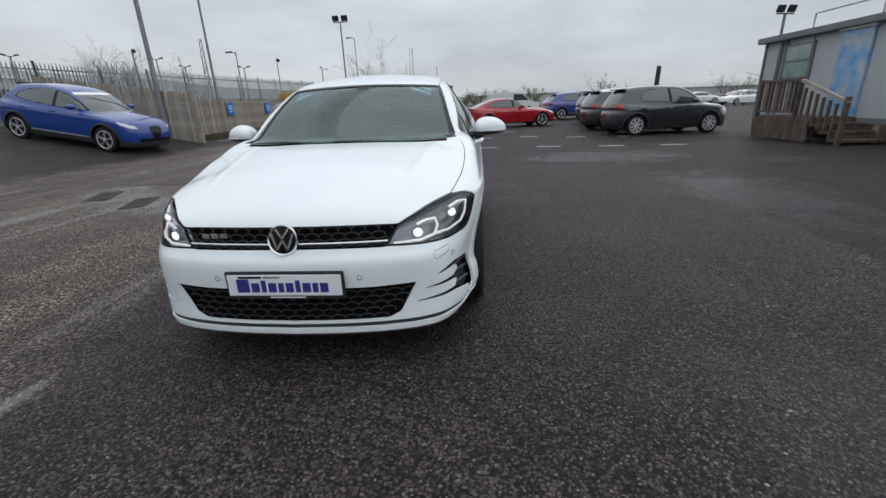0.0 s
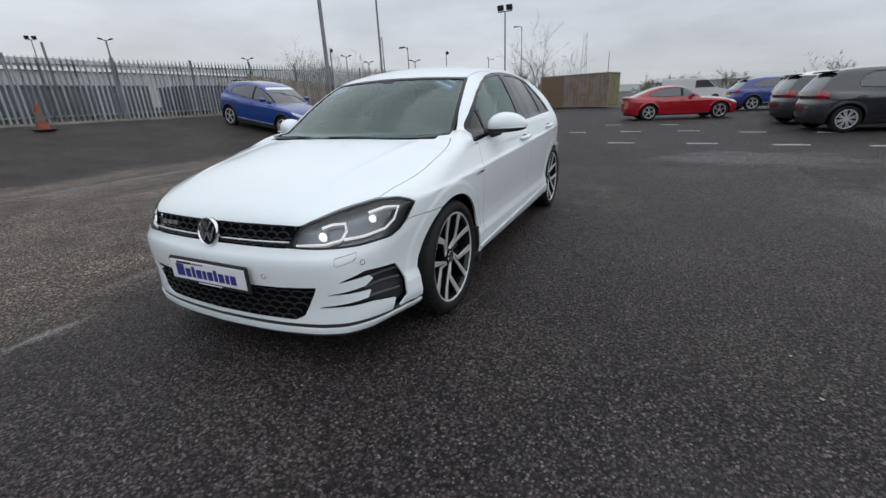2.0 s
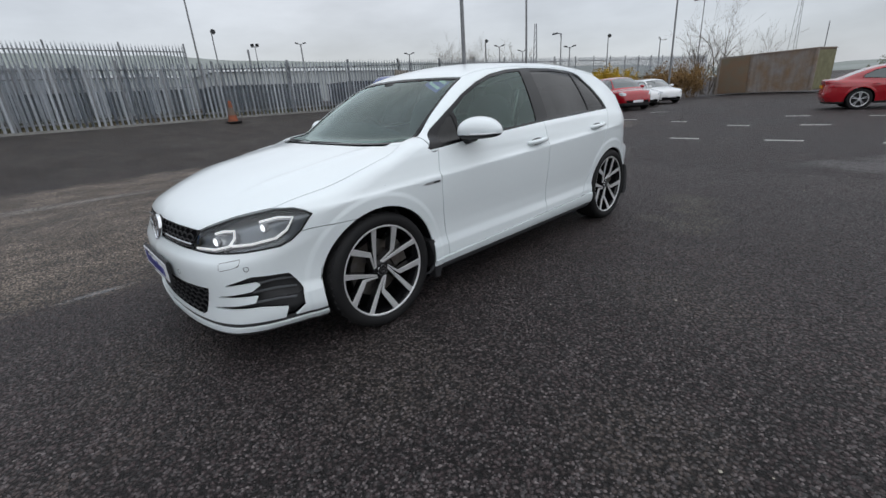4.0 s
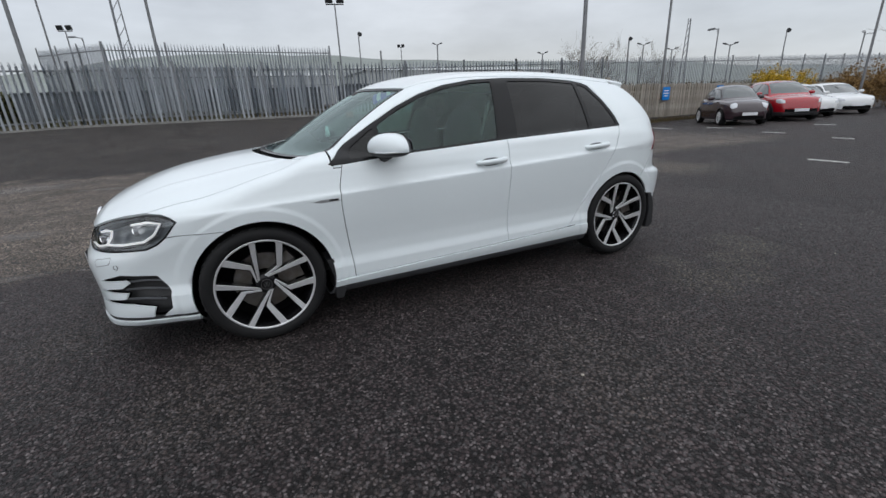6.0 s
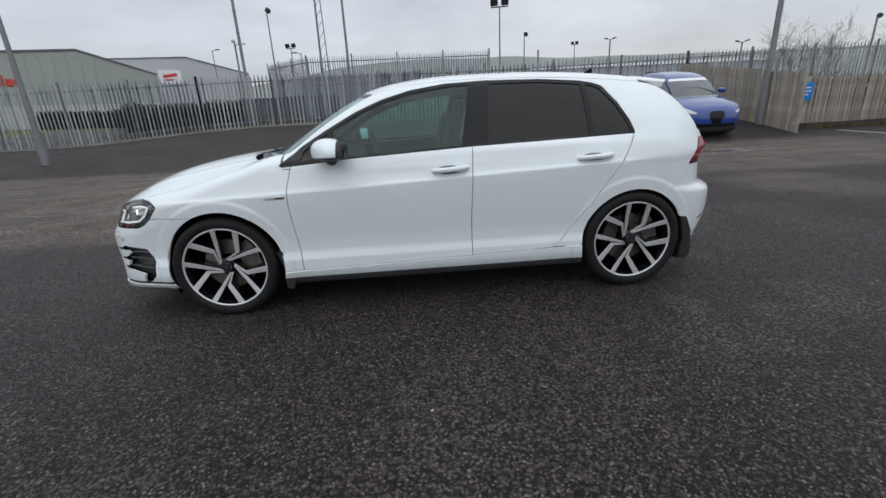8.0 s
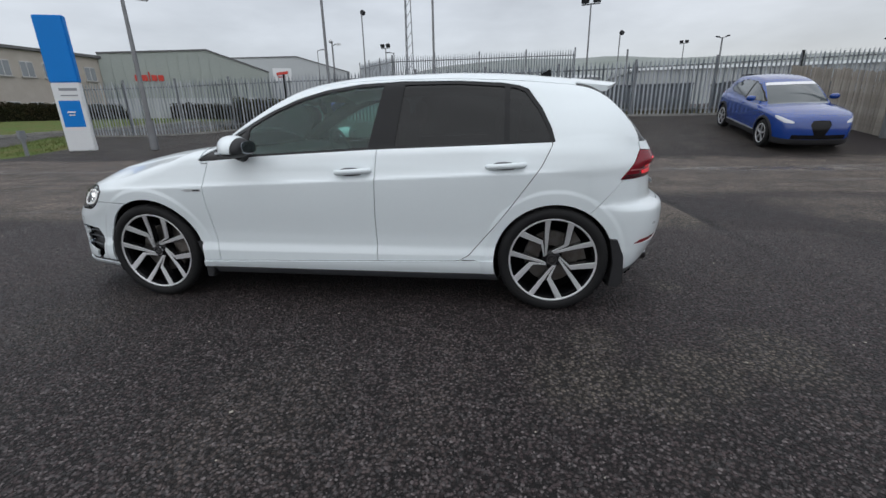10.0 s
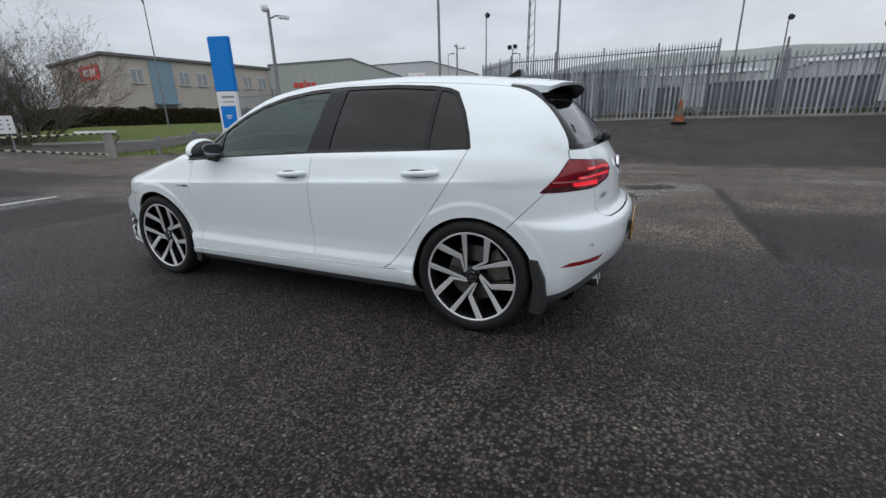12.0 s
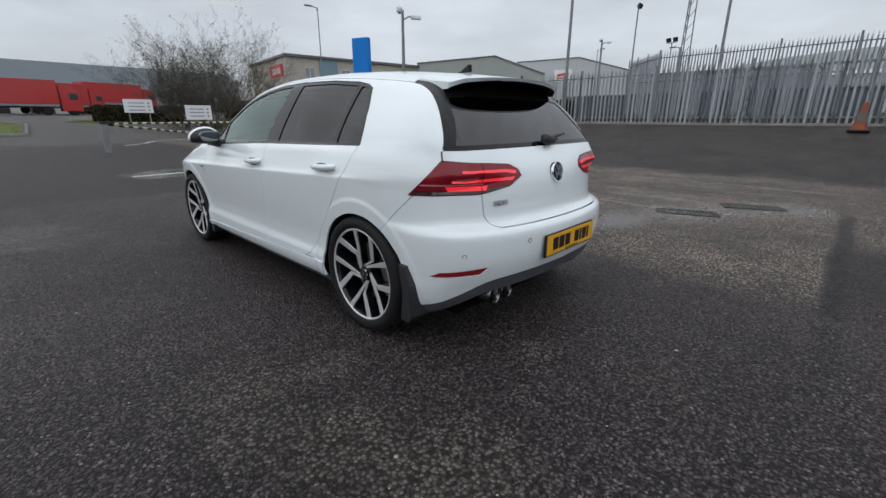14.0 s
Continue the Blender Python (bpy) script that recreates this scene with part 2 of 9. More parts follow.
def settle(f, v, rounds=2):
    for _ in range(rounds):
        g = gradient(f, v)
        e = f(v)
        slope = np.abs((f(v + 1e-3 * g) - e) / 1e-3) + 1e-3
        v = v - np.clip(e / slope, -0.02, 0.02)[:, None] * g
    return v


# ---- the white car: its solid, nose at y = 0, x across, wheels on z = 0 ----
FRONT_AXLE, REAR_AXLE, AXLE_Z = 0.865, 3.485, 0.322
plan_side = curve((0, 0.675), (0.2, 0.758), (0.4, 0.818), (0.6, 0.862), (0.8, 0.883), (1.1, 0.893), (1.6, 0.897), (2.2, 0.899), (2.8, 0.898), (3.2, 0.892), (3.5, 0.884), (3.8, 0.868), (4.0, 0.845), (4.3, 0.78))
plan_front = curve((0, 0), (0.25, 0.012), (0.45, 0.040), (0.6, 0.085), (0.7, 0.150), (0.8, 0.280), (0.95, 0.56))
plan_rear = curve((0, 0), (0.25, 0.014), (0.45, 0.05), (0.6, 0.105), (0.7, 0.165), (0.8, 0.25), (0.95, 0.5))
side_inset = curve((0.10, 0.14), (0.17, 0.075), (0.205, 0.042), (0.245, 0.022), (0.275, 0.013), (0.30, 0.011), (0.345, 0.011), (0.355, 0.013), (0.392, 0.0235), (0.408, 0.0255), (0.45, 0.0255), (0.52, 0.020), (0.60, 0.011), (0.70, 0.003), (0.792, 0.0), (0.803, 0.002), (0.816, 0.012), (0.85, 0.025), (0.90, 0.040), (0.94, 0.052), (0.98, 0.074), (1.02, 0.13), (1.1, 0.3))
plain_inset = curve((0.50, 0.021), (0.60, 0.011), (0.70, 0.004), (0.77, 0.004), (0.82, 0.009), (0.86, 0.016), (0.90, 0.026), (0.94, 0.040), (0.98, 0.064), (1.02, 0.13), (1.1, 0.3))
front_inset = curve((0.08, 0.16), (0.15, 0.06), (0.19, 0.012), (0.24, 0.008), (0.33, 0.012), (0.43, 0.004), (0.50, 0.0), (0.545, 0.006), (0.575, 0.022), (0.62, 0.040), (0.68, 0.058), (0.72, 0.075), (0.80, 0.14), (0.95, 0.35))
rear_line = curve((0.10, 4.02), (0.20, 4.12), (0.28, 4.175), (0.34, 4.20), (0.40, 4.225), (0.47, 4.245), (0.56, 4.25), (0.60, 4.247), (0.622, 4.236), (0.640, 4.205), (0.66, 4.168), (0.72, 4.155), (0.78, 4.15), (0.84, 4.14), (0.90, 4.12), (0.935, 4.10), (0.97, 4.075), (1.05, 4.01), (1.2, 3.88))
bonnet_line = curve((-0.1, 0.55), (0.0, 0.66), (0.05, 0.705), (0.1, 0.742), (0.18, 0.786), (0.3, 0.841), (0.45, 0.891), (0.64, 0.930), (0.81, 0.955), (0.99, 0.972), (1.15, 0.985), (1.3, 0.985), (2.0, 0.985), (3.0, 1.0), (4.4, 1.005))
roof_line = curve((0.3, 0.45), (0.8, 0.79), (0.95, 0.885), (1.1, 0.972), (1.27, 1.075), (1.5, 1.215), (1.7, 1.317), (1.85, 1.372), (2.05, 1.410), (2.4, 1.437), (2.8, 1.440), (3.2, 1.424), (3.57, 1.388), (3.9, 1.345), (4.3, 1.28))
house_plan = curve((0.8, 0.72), (1.2, 0.765), (1.6, 0.805), (2.2, 0.822), (2.8, 0.812), (3.2, 0.782), (3.5, 0.745), (3.8, 0.69), (4.05, 0.625), (4.3, 0.55))
hip_line = curve((2.7, 0), (3.1, 0.015), (3.4, 0.058), (3.6, 0.092), (3.75, 0.100), (3.9, 0.076), (4.05, 0.035), (4.3, 0.0))
hip_rise = curve((-0.1, 0.90), (0.0, 1.0), (0.03, 1.08), (0.06, 1.13), (0.10, 1.10), (0.15, 1.0), (0.20, 0.86), (0.28, 0.54), (0.36, 0.20), (0.44, 0.0), (0.6, 0.0))
house_rear = curve((0.7, 4.15), (0.9, 4.095), (1.0, 4.045), (1.12, 3.95), (1.24, 3.835), (1.32, 3.75), (1.5, 3.55))


def golf(p):
    x, y, z = np.abs(p[:, 0]), p[:, 1], p[:, 2]
    lift = 0.037 * (np.clip(y, 0.3, 3.6) - 2.2)
    rf = np.hypot(y - FRONT_AXLE, z - AXLE_Z)
    rr = np.hypot(y - REAR_AXLE, z - AXLE_Z)
    zl = z - np.where(z > 0.55, lift * step(0.5, 0.72, z), 0)
    fade = step(3.25, 3.75, y) * (z > 0.52)
    w = plan_side(y) - side_inset(zl) * (1 - fade) - plain_inset(zl) * fade
    w = w + 0.006 * (1 - step(0.408, 0.440, rf)) + 0.006 * (1 - step(0.398, 0.430, rr))
    w = w + 0.016 * (1 - step(0.24, 0.40, z)) * (1 - step(0.45, 0.75, y))
    side = x - w
    front = plan_front(x) + front_inset(z) - y + 0.03 * step(0.52, 0.68, z) * step(0.45, 0.78, x)
    rear = y - rear_line(z) + plan_rear(x)
    hood = z - bonnet_line(y - 0.10 * x * x) + 0.115 * (x / 0.78) ** 2.4 * (1 - step(1.0, 1.3, y)) * (1 - 0.5 * step(0.6, 1.1, y))
    crease = 0.006 * np.exp(-(((x - 0.52 - 0.12 * (y - 0.5)) / 0.03) ** 2)) * step(0.25, 0.5, y) * (1 - step(0.95, 1.15, y))
    hood = hood - crease
    low = smax(smax(smax(side * 0.98, front, 0.06 + 0.07 * step(0.4, 0.7, z)), rear, 0.12), hood * 0.94, 0.045 + 0.03 * step(2.8, 3.6, y))
    hz = z - 0.97
    hip = hip_line(y) * hip_rise(hz)
    gside = (x - house_plan(y) - hip + 0.42 * hz + 0.36 * hz * np.abs(hz)) * 0.9
    roof = (z - roof_line(y - 0.15 * x * x * (1 - step(1.7, 2.5, y))) + 0.055 * (x / 0.62) ** 2) * (0.80 + 0.2 * step(1.6, 2.2, y))
    grear = (y - house_rear(z) + 0.09 * x * x) * 0.75
    high = smax(smax(gside, roof, 0.07), grear, 0.06 + 0.02 * step(0.3, 0.7, x))
    low = smax(low, 0.16 - z, 0.03)
    high = smax(high, 0.86 - z, 0.05)
    return smin(low, high, 0.02 + 0.03 * step(3.15, 3.7, y) * step(0.3, 0.6, x) * (1 - step(3.95, 4.15, y)))

# ---- building helpers ----
def part(name, bm, material, parent=None, label="", smooth=None):
    """Links a bmesh (or a ready mesh) as one mesh object, under a thing or a part where one is given."""
    if isinstance(bm, bmesh.types.BMesh):
        me = bpy.data.meshes.new(name)
        bm.normal_update()
        bm.to_mesh(me)
        bm.free()
        if smooth:
            me.shade_smooth()
            me.set_sharp_from_angle(angle=radians(smooth))
    else:
        me = bm
    if material is not None and not me.materials:
        me.materials.append(material)
    ob = new(name, me)
    ob.parent = parent
    if label:
        ob["label"] = label
    return ob


def thing(name, label, category, m=None, group="", kind=""):
    ob = new(name)
    ob.empty_display_size = 0.2
    if m is not None:
        ob.matrix_world = m
    return tagged(ob, label, category, group, kind)


def box(size, at=(0, 0, 0), bevel=0.0, bm=None, turn=None):
    """A box of the given size, its centre at the given place."""
    bm = bm or bmesh.new()
    m = Matrix.Translation(at)
    if turn is not None:
        m = m @ turn
    made = bmesh.ops.create_cube(bm, size=1, matrix=m @ Matrix.Diagonal((*size, 1)))
    if bevel:
        edges = {e for v in made["verts"] for e in v.link_edges}
        bmesh.ops.bevel(bm, geom=list(edges), offset=bevel, segments=2, affect="EDGES", clamp_overlap=True)
    return bm


def rod(a, b, r0, r1=None, n=10, bm=None, caps=True):
    """A straight round bar from a to b."""
    bm = bm or bmesh.new()
    a, b = Vector(a), Vector(b)
    m = Matrix.Translation((a + b) / 2) @ (b - a).to_track_quat("Z", "Y").to_matrix().to_4x4()
    bmesh.ops.create_cone(bm, cap_ends=caps, segments=n, radius1=r0, radius2=r0 if r1 is None else r1, depth=(b - a).length, matrix=m)
    return bm


def lathe(profile, n=48, bm=None, m=None, close=False):
    """Turns (radius, height) points about z."""
    bm = bm or bmesh.new()
    m = m or Matrix.Identity(4)
    rings = []
    for r, h in profile:
        if r < 1e-6:
            rings.append([bm.verts.new(m @ Vector((0, 0, h)))])
        else:
            rings.append([bm.verts.new(m @ Vector((r * math.cos(2 * math.pi * i / n), r * math.sin(2 * math.pi * i / n), h))) for i in range(n)])
    pairs = list(zip(rings, rings[1:])) + ([(rings[-1], rings[0])] if close else [])
    for a, b in pairs:
        for i in range(n):
            j = (i + 1) % n
            if len(a) == 1 and len(b) == 1:
                continue
            if len(a) == 1:
                bm.faces.new((a[0], b[j], b[i]))
            elif len(b) == 1:
                bm.faces.new((a[i], a[j], b[0]))
            else:
                bm.faces.new((a[i], a[j], b[j], b[i]))
    bmesh.ops.recalc_face_normals(bm, faces=bm.faces)
    return bm


def prism(outline, depth, m=None, bm=None, bevel=0.0):
    """A flat outline of (x, y) points given a depth along z, centred on z = 0."""
    bm = bm or bmesh.new()
    m = m or Matrix.Identity(4)
    low = [bm.verts.new(m @ Vector((x, y, -depth / 2))) for x, y in outline]
    top = [bm.verts.new(m @ Vector((x, y, depth / 2))) for x, y in outline]
    faces = [bm.faces.new(low[::-1]), bm.faces.new(top)]
    for i in range(len(low)):
        j = (i + 1) % len(low)
        faces.append(bm.faces.new((low[i], low[j], top[j], top[i])))
    bmesh.ops.recalc_face_normals(bm, faces=faces)
    if bevel:
        bmesh.ops.bevel(bm, geom=[e for e in faces[1].edges], offset=bevel, segments=2, affect="EDGES", clamp_overlap=True)
    return bm


def tube(path, r, n=8, bm=None, ends=True):
    """A round bar along a path of points; r is one radius or one for each point."""
    bm = bm or bmesh.new()
    pts = [Vector(p) for p in path]
    rs = r if isinstance(r, (list, tuple)) else [r] * len(pts)
    rings = []
    up = None
    for i, p in enumerate(pts):
        d = (pts[min(i + 1, len(pts) - 1)] - pts[max(i - 1, 0)]).normalized()
        if up is None:
            up = d.orthogonal().normalized()
        up = (up - d * up.dot(d)).normalized()
        side = d.cross(up)
        rings.append([bm.verts.new(p + rs[i] * (math.cos(2 * math.pi * k / n) * up + math.sin(2 * math.pi * k / n) * side)) for k in range(n)])
    for a, b in zip(rings, rings[1:]):
        for k in range(n):
            j = (k + 1) % n
            bm.faces.new((a[k], a[j], b[j], b[k]))
    if ends:
        bm.faces.new(rings[0][::-1])
        bm.faces.new(rings[-1])
    return bm


def bumpy(centre, radii, power=2.6, n=(20, 28), bm=None, squash=None):
    """A rounded, boxy blob (a superellipsoid); squash(point) may reshape it."""
    bm = bm or bmesh.new()
    cx, cy, cz = centre
    e = 2.0 / power
    f = lambda c: math.copysign(abs(c) ** e, c)
    rows = []
    for i in range(n[0] + 1):
        a = -math.pi / 2 + math.pi * i / n[0]
        row = []
        for k in range(n[1]):
            b = 2 * math.pi * k / n[1]
            p = Vector((radii[0] * f(math.cos(a)) * f(math.cos(b)), radii[1] * f(math.cos(a)) * f(math.sin(b)), radii[2] * f(math.sin(a))))
            if squash:
                p = Vector(squash(p))
            row.append(p + Vector(centre))
        rows.append(row)
    bottom, top = bm.verts.new(rows[0][0]), bm.verts.new(rows[-1][0])
    rings = [[bm.verts.new(p) for p in row] for row in rows[1:-1]]
    for k in range(n[1]):
        j = (k + 1) % n[1]
        bm.faces.new((bottom, rings[0][j], rings[0][k]))
        bm.faces.new((top, rings[-1][k], rings[-1][j]))
        for a, b in zip(rings, rings[1:]):
            bm.faces.new((a[k], a[j], b[j], b[k]))
    return bm


def sheet_mesh(name, f, v, t, depth=0.012, mirror=False, off=0.0, flip=False, fit=True):
    """A mesh of a panel cut from a skin: its face, with the skin's own normals, and its edges turned in by depth.
    mirror: both halves in one mesh; flip: the other side's half; off: how far outside the skin it lies."""
    if fit:
        v = settle(f, v)
    n = gradient(f, v)
    seam = np.abs(v[:, 0]) < 2e-4
    v = np.where(seam[:, None] & np.array([True, False, False]), 0, v)
    a, b, c = v[t[:, 0]], v[t[:, 1]], v[t[:, 2]]
    face = np.cross(b - a, c - a)
    wrong = (face * (n[t[:, 0]] + n[t[:, 1]] + n[t[:, 2]])).sum(1) < 0
    t = np.where(wrong[:, None], t[:, ::-1], t)
    e = np.concatenate([t[:, [0, 1]], t[:, [1, 2]], t[:, [2, 0]]])
    key = np.sort(e, 1)
    uniq, first, count = np.unique(key, axis=0, return_index=True, return_counts=True)
    rim = e[first[count == 1]]
    rim = rim[~(seam[rim[:, 0]] & seam[rim[:, 1]])]
    v = v + off * n
    verts, tris, norms = [v], [t], [n[t.ravel()]]
    quads = np.zeros((0, 4), int)
    qn = np.zeros((0, 3))
    if depth and len(rim):
        ends = np.unique(rim)
        at = np.zeros(len(v), int)
        at[ends] = len(v) + np.arange(len(ends))
        low = v[ends] - depth * n[ends]
        verts.append(low)
        quads = np.stack([rim[:, 1], rim[:, 0], at[rim[:, 0]], at[rim[:, 1]]], 1)
        allv = np.concatenate(verts)
        q = np.cross(allv[quads[:, 1]] - allv[quads[:, 0]], allv[quads[:, 3]] - allv[quads[:, 0]])
        q /= np.linalg.norm(q, axis=1, keepdims=True) + 1e-12
        qn = np.repeat(q, 4, 0)
    allv = np.concatenate(verts)
    if mirror or flip:
        m = np.array([-1, 1, 1])
        if flip:
            allv, tn, qn2 = allv * m, norms[0].reshape(-1, 3, 3)[:, ::-1] * m, qn.reshape(-1, 4, 3)[:, ::-1] * m
            t, quads = t[:, ::-1], quads[:, ::-1]
            norms, qn = [tn.reshape(-1, 3)], qn2.reshape(-1, 3)
        else:
            k = len(allv)
            tn = (norms[0].reshape(-1, 3, 3)[:, ::-1] * m).reshape(-1, 3)
            q2 = (qn.reshape(-1, 4, 3)[:, ::-1] * m).reshape(-1, 3)
            allv = np.concatenate([allv, allv * m])
            t = np.concatenate([t, t[:, ::-1] + k])
            quads = np.concatenate([quads, quads[:, ::-1] + k])
            norms, qn = [np.concatenate([norms[0], tn])], np.concatenate([qn, q2])
    me = bpy.data.meshes.new(name)
    me.from_pydata(allv.tolist(), [], t.tolist() + quads.tolist())
    if len(me.loops) == len(norms[0]) + len(qn):
        me.normals_split_custom_set(np.concatenate([norms[0], qn]).tolist())
    return me

# ---- the white five-door hatchback ----
def side(pts):
    return lambda p: poly(pts, p[:, 1], p[:, 2])


def face(pts):
    return lambda p: poly(pts, np.abs(p[:, 0]), p[:, 2])


def nose(pts):
    return lambda p: poly(pts, np.abs(p[:, 0]) + 0.8 * p[:, 1], p[:, 2])


def tail(pts):
    return lambda p: poly(pts, np.abs(p[:, 0]) + 0.8 * (4.2 - p[:, 1]), p[:, 2])


def beyond(test, gap=0.0022):
    return lambda p: gap - test(p)


def within(test, gap=0.0022):
    return lambda p: test(p) + gap


def grow(test, d):
    return lambda p: test(p) - d


def linear(*pts):
    return lambda v: np.interp(v, [q[0] for q in pts], [q[1] for q in pts])


DLO = side([(1.275, 0.925), (1.40, 1.023), (1.551, 1.11), (1.738, 1.208), (1.91, 1.277), (2.087, 1.325), (2.304, 1.355), (2.564, 1.365), (2.913, 1.359), (3.17, 1.340), (3.27, 1.322), (3.325, 1.300), (3.40, 1.193), (3.452, 1.082), (3.474, 1.004), (3.13, 0.993), (2.45, 0.977), (2.03, 0.959), (1.71, 0.945), (1.40, 0.922), (1.32, 0.917)])
front_pane = side([(1.60, 0.958), (1.60, 1.113), (1.76, 1.200), (1.92, 1.263), (2.09, 1.308), (2.30, 1.337), (2.455, 1.345), (2.385, 0.99), (2.03, 0.974), (1.71, 0.96)])
sail_pane = side([(1.40, 0.945), (1.42, 1.0), (1.545, 1.085), (1.575, 1.098), (1.575, 0.957)])
rear_pane = side([(2.545, 0.997), (2.585, 1.345), (2.91, 1.342), (3.187, 1.319), (3.187, 1.010)])
quarter_pane = side([(3.217, 1.011), (3.217, 1.316), (3.262, 1.306), (3.305, 1.287), (3.380, 1.185), (3.430, 1.08), (3.447, 1.018)])
LAMP = nose([(0.50, 0.598), (0.585, 0.680), (0.65, 0.699), (0.81, 0.734), (1.04, 0.760), (1.15, 0.756), (1.22, 0.740), (1.255, 0.722), (1.19, 0.65), (1.14, 0.615), (1.08, 0.594), (0.90, 0.588), (0.69, 0.591)])
GRILLE = face([(-0.2, 0.599), (0.44, 0.594), (0.487, 0.681), (0.40, 0.686), (-0.2, 0.688)])
INTAKE = face([(-0.2, 0.257), (0.44, 0.257), (0.495, 0.284), (0.572, 0.425), (0.385, 0.420), (-0.2, 0.418)])
FOG = nose([(0.72, 0.436), (0.91, 0.474), (1.09, 0.458), (1.15, 0.37), (1.155, 0.285), (1.09, 0.238), (1.045, 0.24), (1.075, 0.30), (0.94, 0.318), (0.63, 0.320), (0.64, 0.328), (0.91, 0.345), (0.93, 0.378), (0.68, 0.379), (0.69, 0.387), (0.90, 0.402), (0.95, 0.428), (0.93, 0.444)])
TAIL = tail([(1.115, 0.797), (0.92, 0.951), (0.85, 0.950), (0.47, 0.925), (0.40, 0.90), (0.375, 0.868), (0.46, 0.825), (0.67, 0.795)])
GATE = face([(-0.2, 0.637), (0.50, 0.637), (0.528, 0.648), (0.549, 0.685), (0.557, 0.79), (0.56, 0.935), (0.715, 0.953), (0.708, 0.998), (-0.2, 1.001)])
REAR_GLASS = face([(-0.2, 1.004), (0.702, 1.002), (0.650, 1.12), (0.600, 1.22), (0.545, 1.33), (-0.2, 1.36)])
REAR_PANE = face([(-0.2, 1.022), (0.648, 1.022), (0.573, 1.14), (0.545, 1.20), (0.515, 1.242), (0.40, 1.252), (-0.2, 1.256)])
REFLECT = face([(0.80, 0.412), (0.775, 0.438), (0.585, 0.456), (0.62, 0.418)])
bonnet_edge = curve((-0.1, 0.58), (0.396, 0.719), (0.648, 0.763), (0.92, 0.779), (1.115, 0.756), (1.25, 0.70))
bonnet_lead = curve((0, 0.690), (0.40, 0.687), (0.486, 0.684), (0.53, 0.701), (0.612, 0.736), (0.72, 0.763), (0.9, 0.80))
bumper_top = linear((-0.2, 0.599), (0.50, 0.598), (0.69, 0.591), (0.90, 0.588), (1.08, 0.594), (1.14, 0.615), (1.19, 0.65), (1.25, 0.655), (1.7, 0.645))
diffuser_top = curve((0, 0.395), (0.254, 0.392), (0.45, 0.385), (0.574, 0.366), (0.704, 0.294), (0.75, 0.268), (0.80, 0.25), (0.95, 0.24))
screen_edge = curve((0.9, 0.78), (1.18, 0.722), (1.497, 0.657), (1.875, 0.572), (2.1, 0.52))

X = lambda p: np.abs(p[:, 0])
Y = lambda p: p[:, 1]
Z = lambda p: p[:, 2]
arch_f = lambda p: np.where(X(p) > 0.35, 0.362 - np.hypot(Y(p) - 0.873, Z(p) - 0.318), -1)
arch_r = lambda p: np.where(X(p) > 0.35, 0.350 - np.hypot(Y(p) - 3.487, Z(p) - 0.312), -1)
bonnet_side = lambda p: X(p) - bonnet_edge(Y(p))
bonnet_front = lambda p: bonnet_lead(X(p)) - Z(p)
bonnet_rear = lambda p: Y(p) - (0.950 + 0.37 * X(p) ** 2)
screen_low = lambda p: (1.0 + 0.36 * X(p) ** 2) - Y(p)
screen_high = lambda p: Y(p) - (1.735 + 0.36 * X(p) ** 2)
screen_side = lambda p: X(p) - screen_edge(Y(p))
bumper_up = lambda p: Z(p) - bumper_top(X(p) + 0.8 * Y(p))
door_low = lambda p: 0.276 + 0.024 * (Y(p) - 1.36) - Z(p)
rear_cut = lambda p: 3.70 + (Z(p) - 0.63) * 0.97 - Y(p)
door_f = side([(1.365, 0.985), (1.352, 0.923), (1.318, 0.80), (1.314, 0.70), (1.322, 0.587), (1.345, 0.38), (1.356, 0.10), (2.421, 0.10), (2.421, 0.565), (2.436, 0.844), (2.447, 1.02)])
door_r = side([(2.447, 1.02), (2.436, 0.844), (2.421, 0.565), (2.421, 0.10), (2.80, 0.10), (2.80, 0.305), (2.93, 0.315), (2.985, 0.345), (3.06, 0.43), (3.17, 0.565), (3.30, 0.74), (3.40, 0.88), (3.455, 0.99), (3.46, 1.05)])
low_half = lambda p: Z(p) - 1.04
beltline = linear((1.2, 0.912), (1.32, 0.917), (1.40, 0.922), (1.71, 0.945), (2.03, 0.959), (2.45, 0.977), (3.13, 0.993), (3.474, 1.004), (4.0, 1.01))
under_belt = lambda p: Z(p) - beltline(Y(p))
upper = lambda p: 0.90 - Z(p)

car = thing("hatchback_car", "white five-door hatchback with black-framed windows and two-tone alloy wheels", "car")
shell = skin(golf, 0.85, 3.4, 0.58)
shell = refine(shell, lambda p: np.maximum(np.minimum(FOG(p), LAMP(p)) - 0.012, Y(p) - 0.9))
shell = refine(shell, lambda p: np.maximum(np.minimum(TAIL(p), REFLECT(p)) - 0.012, 3.5 - Y(p)), 2)
shell = refine(shell, lambda p: np.where(X(p) > 0.5, np.abs(np.minimum(np.hypot(Y(p) - FRONT_AXLE, Z(p) - AXLE_Z), np.hypot(Y(p) - REAR_AXLE, Z(p) - AXLE_Z)) - 0.40) - 0.055, 1))
G = lambda name, v_t, **k: sheet_mesh(name, golf, *v_t, **k)


def both(name, piece, material, label="", parent=car, **k):
    """The same panel on either side of the car."""
    made = []
    for flip in (False, True):
        made.append(part(name, G(name, piece, flip=flip, **k), material, parent, label))
    return made


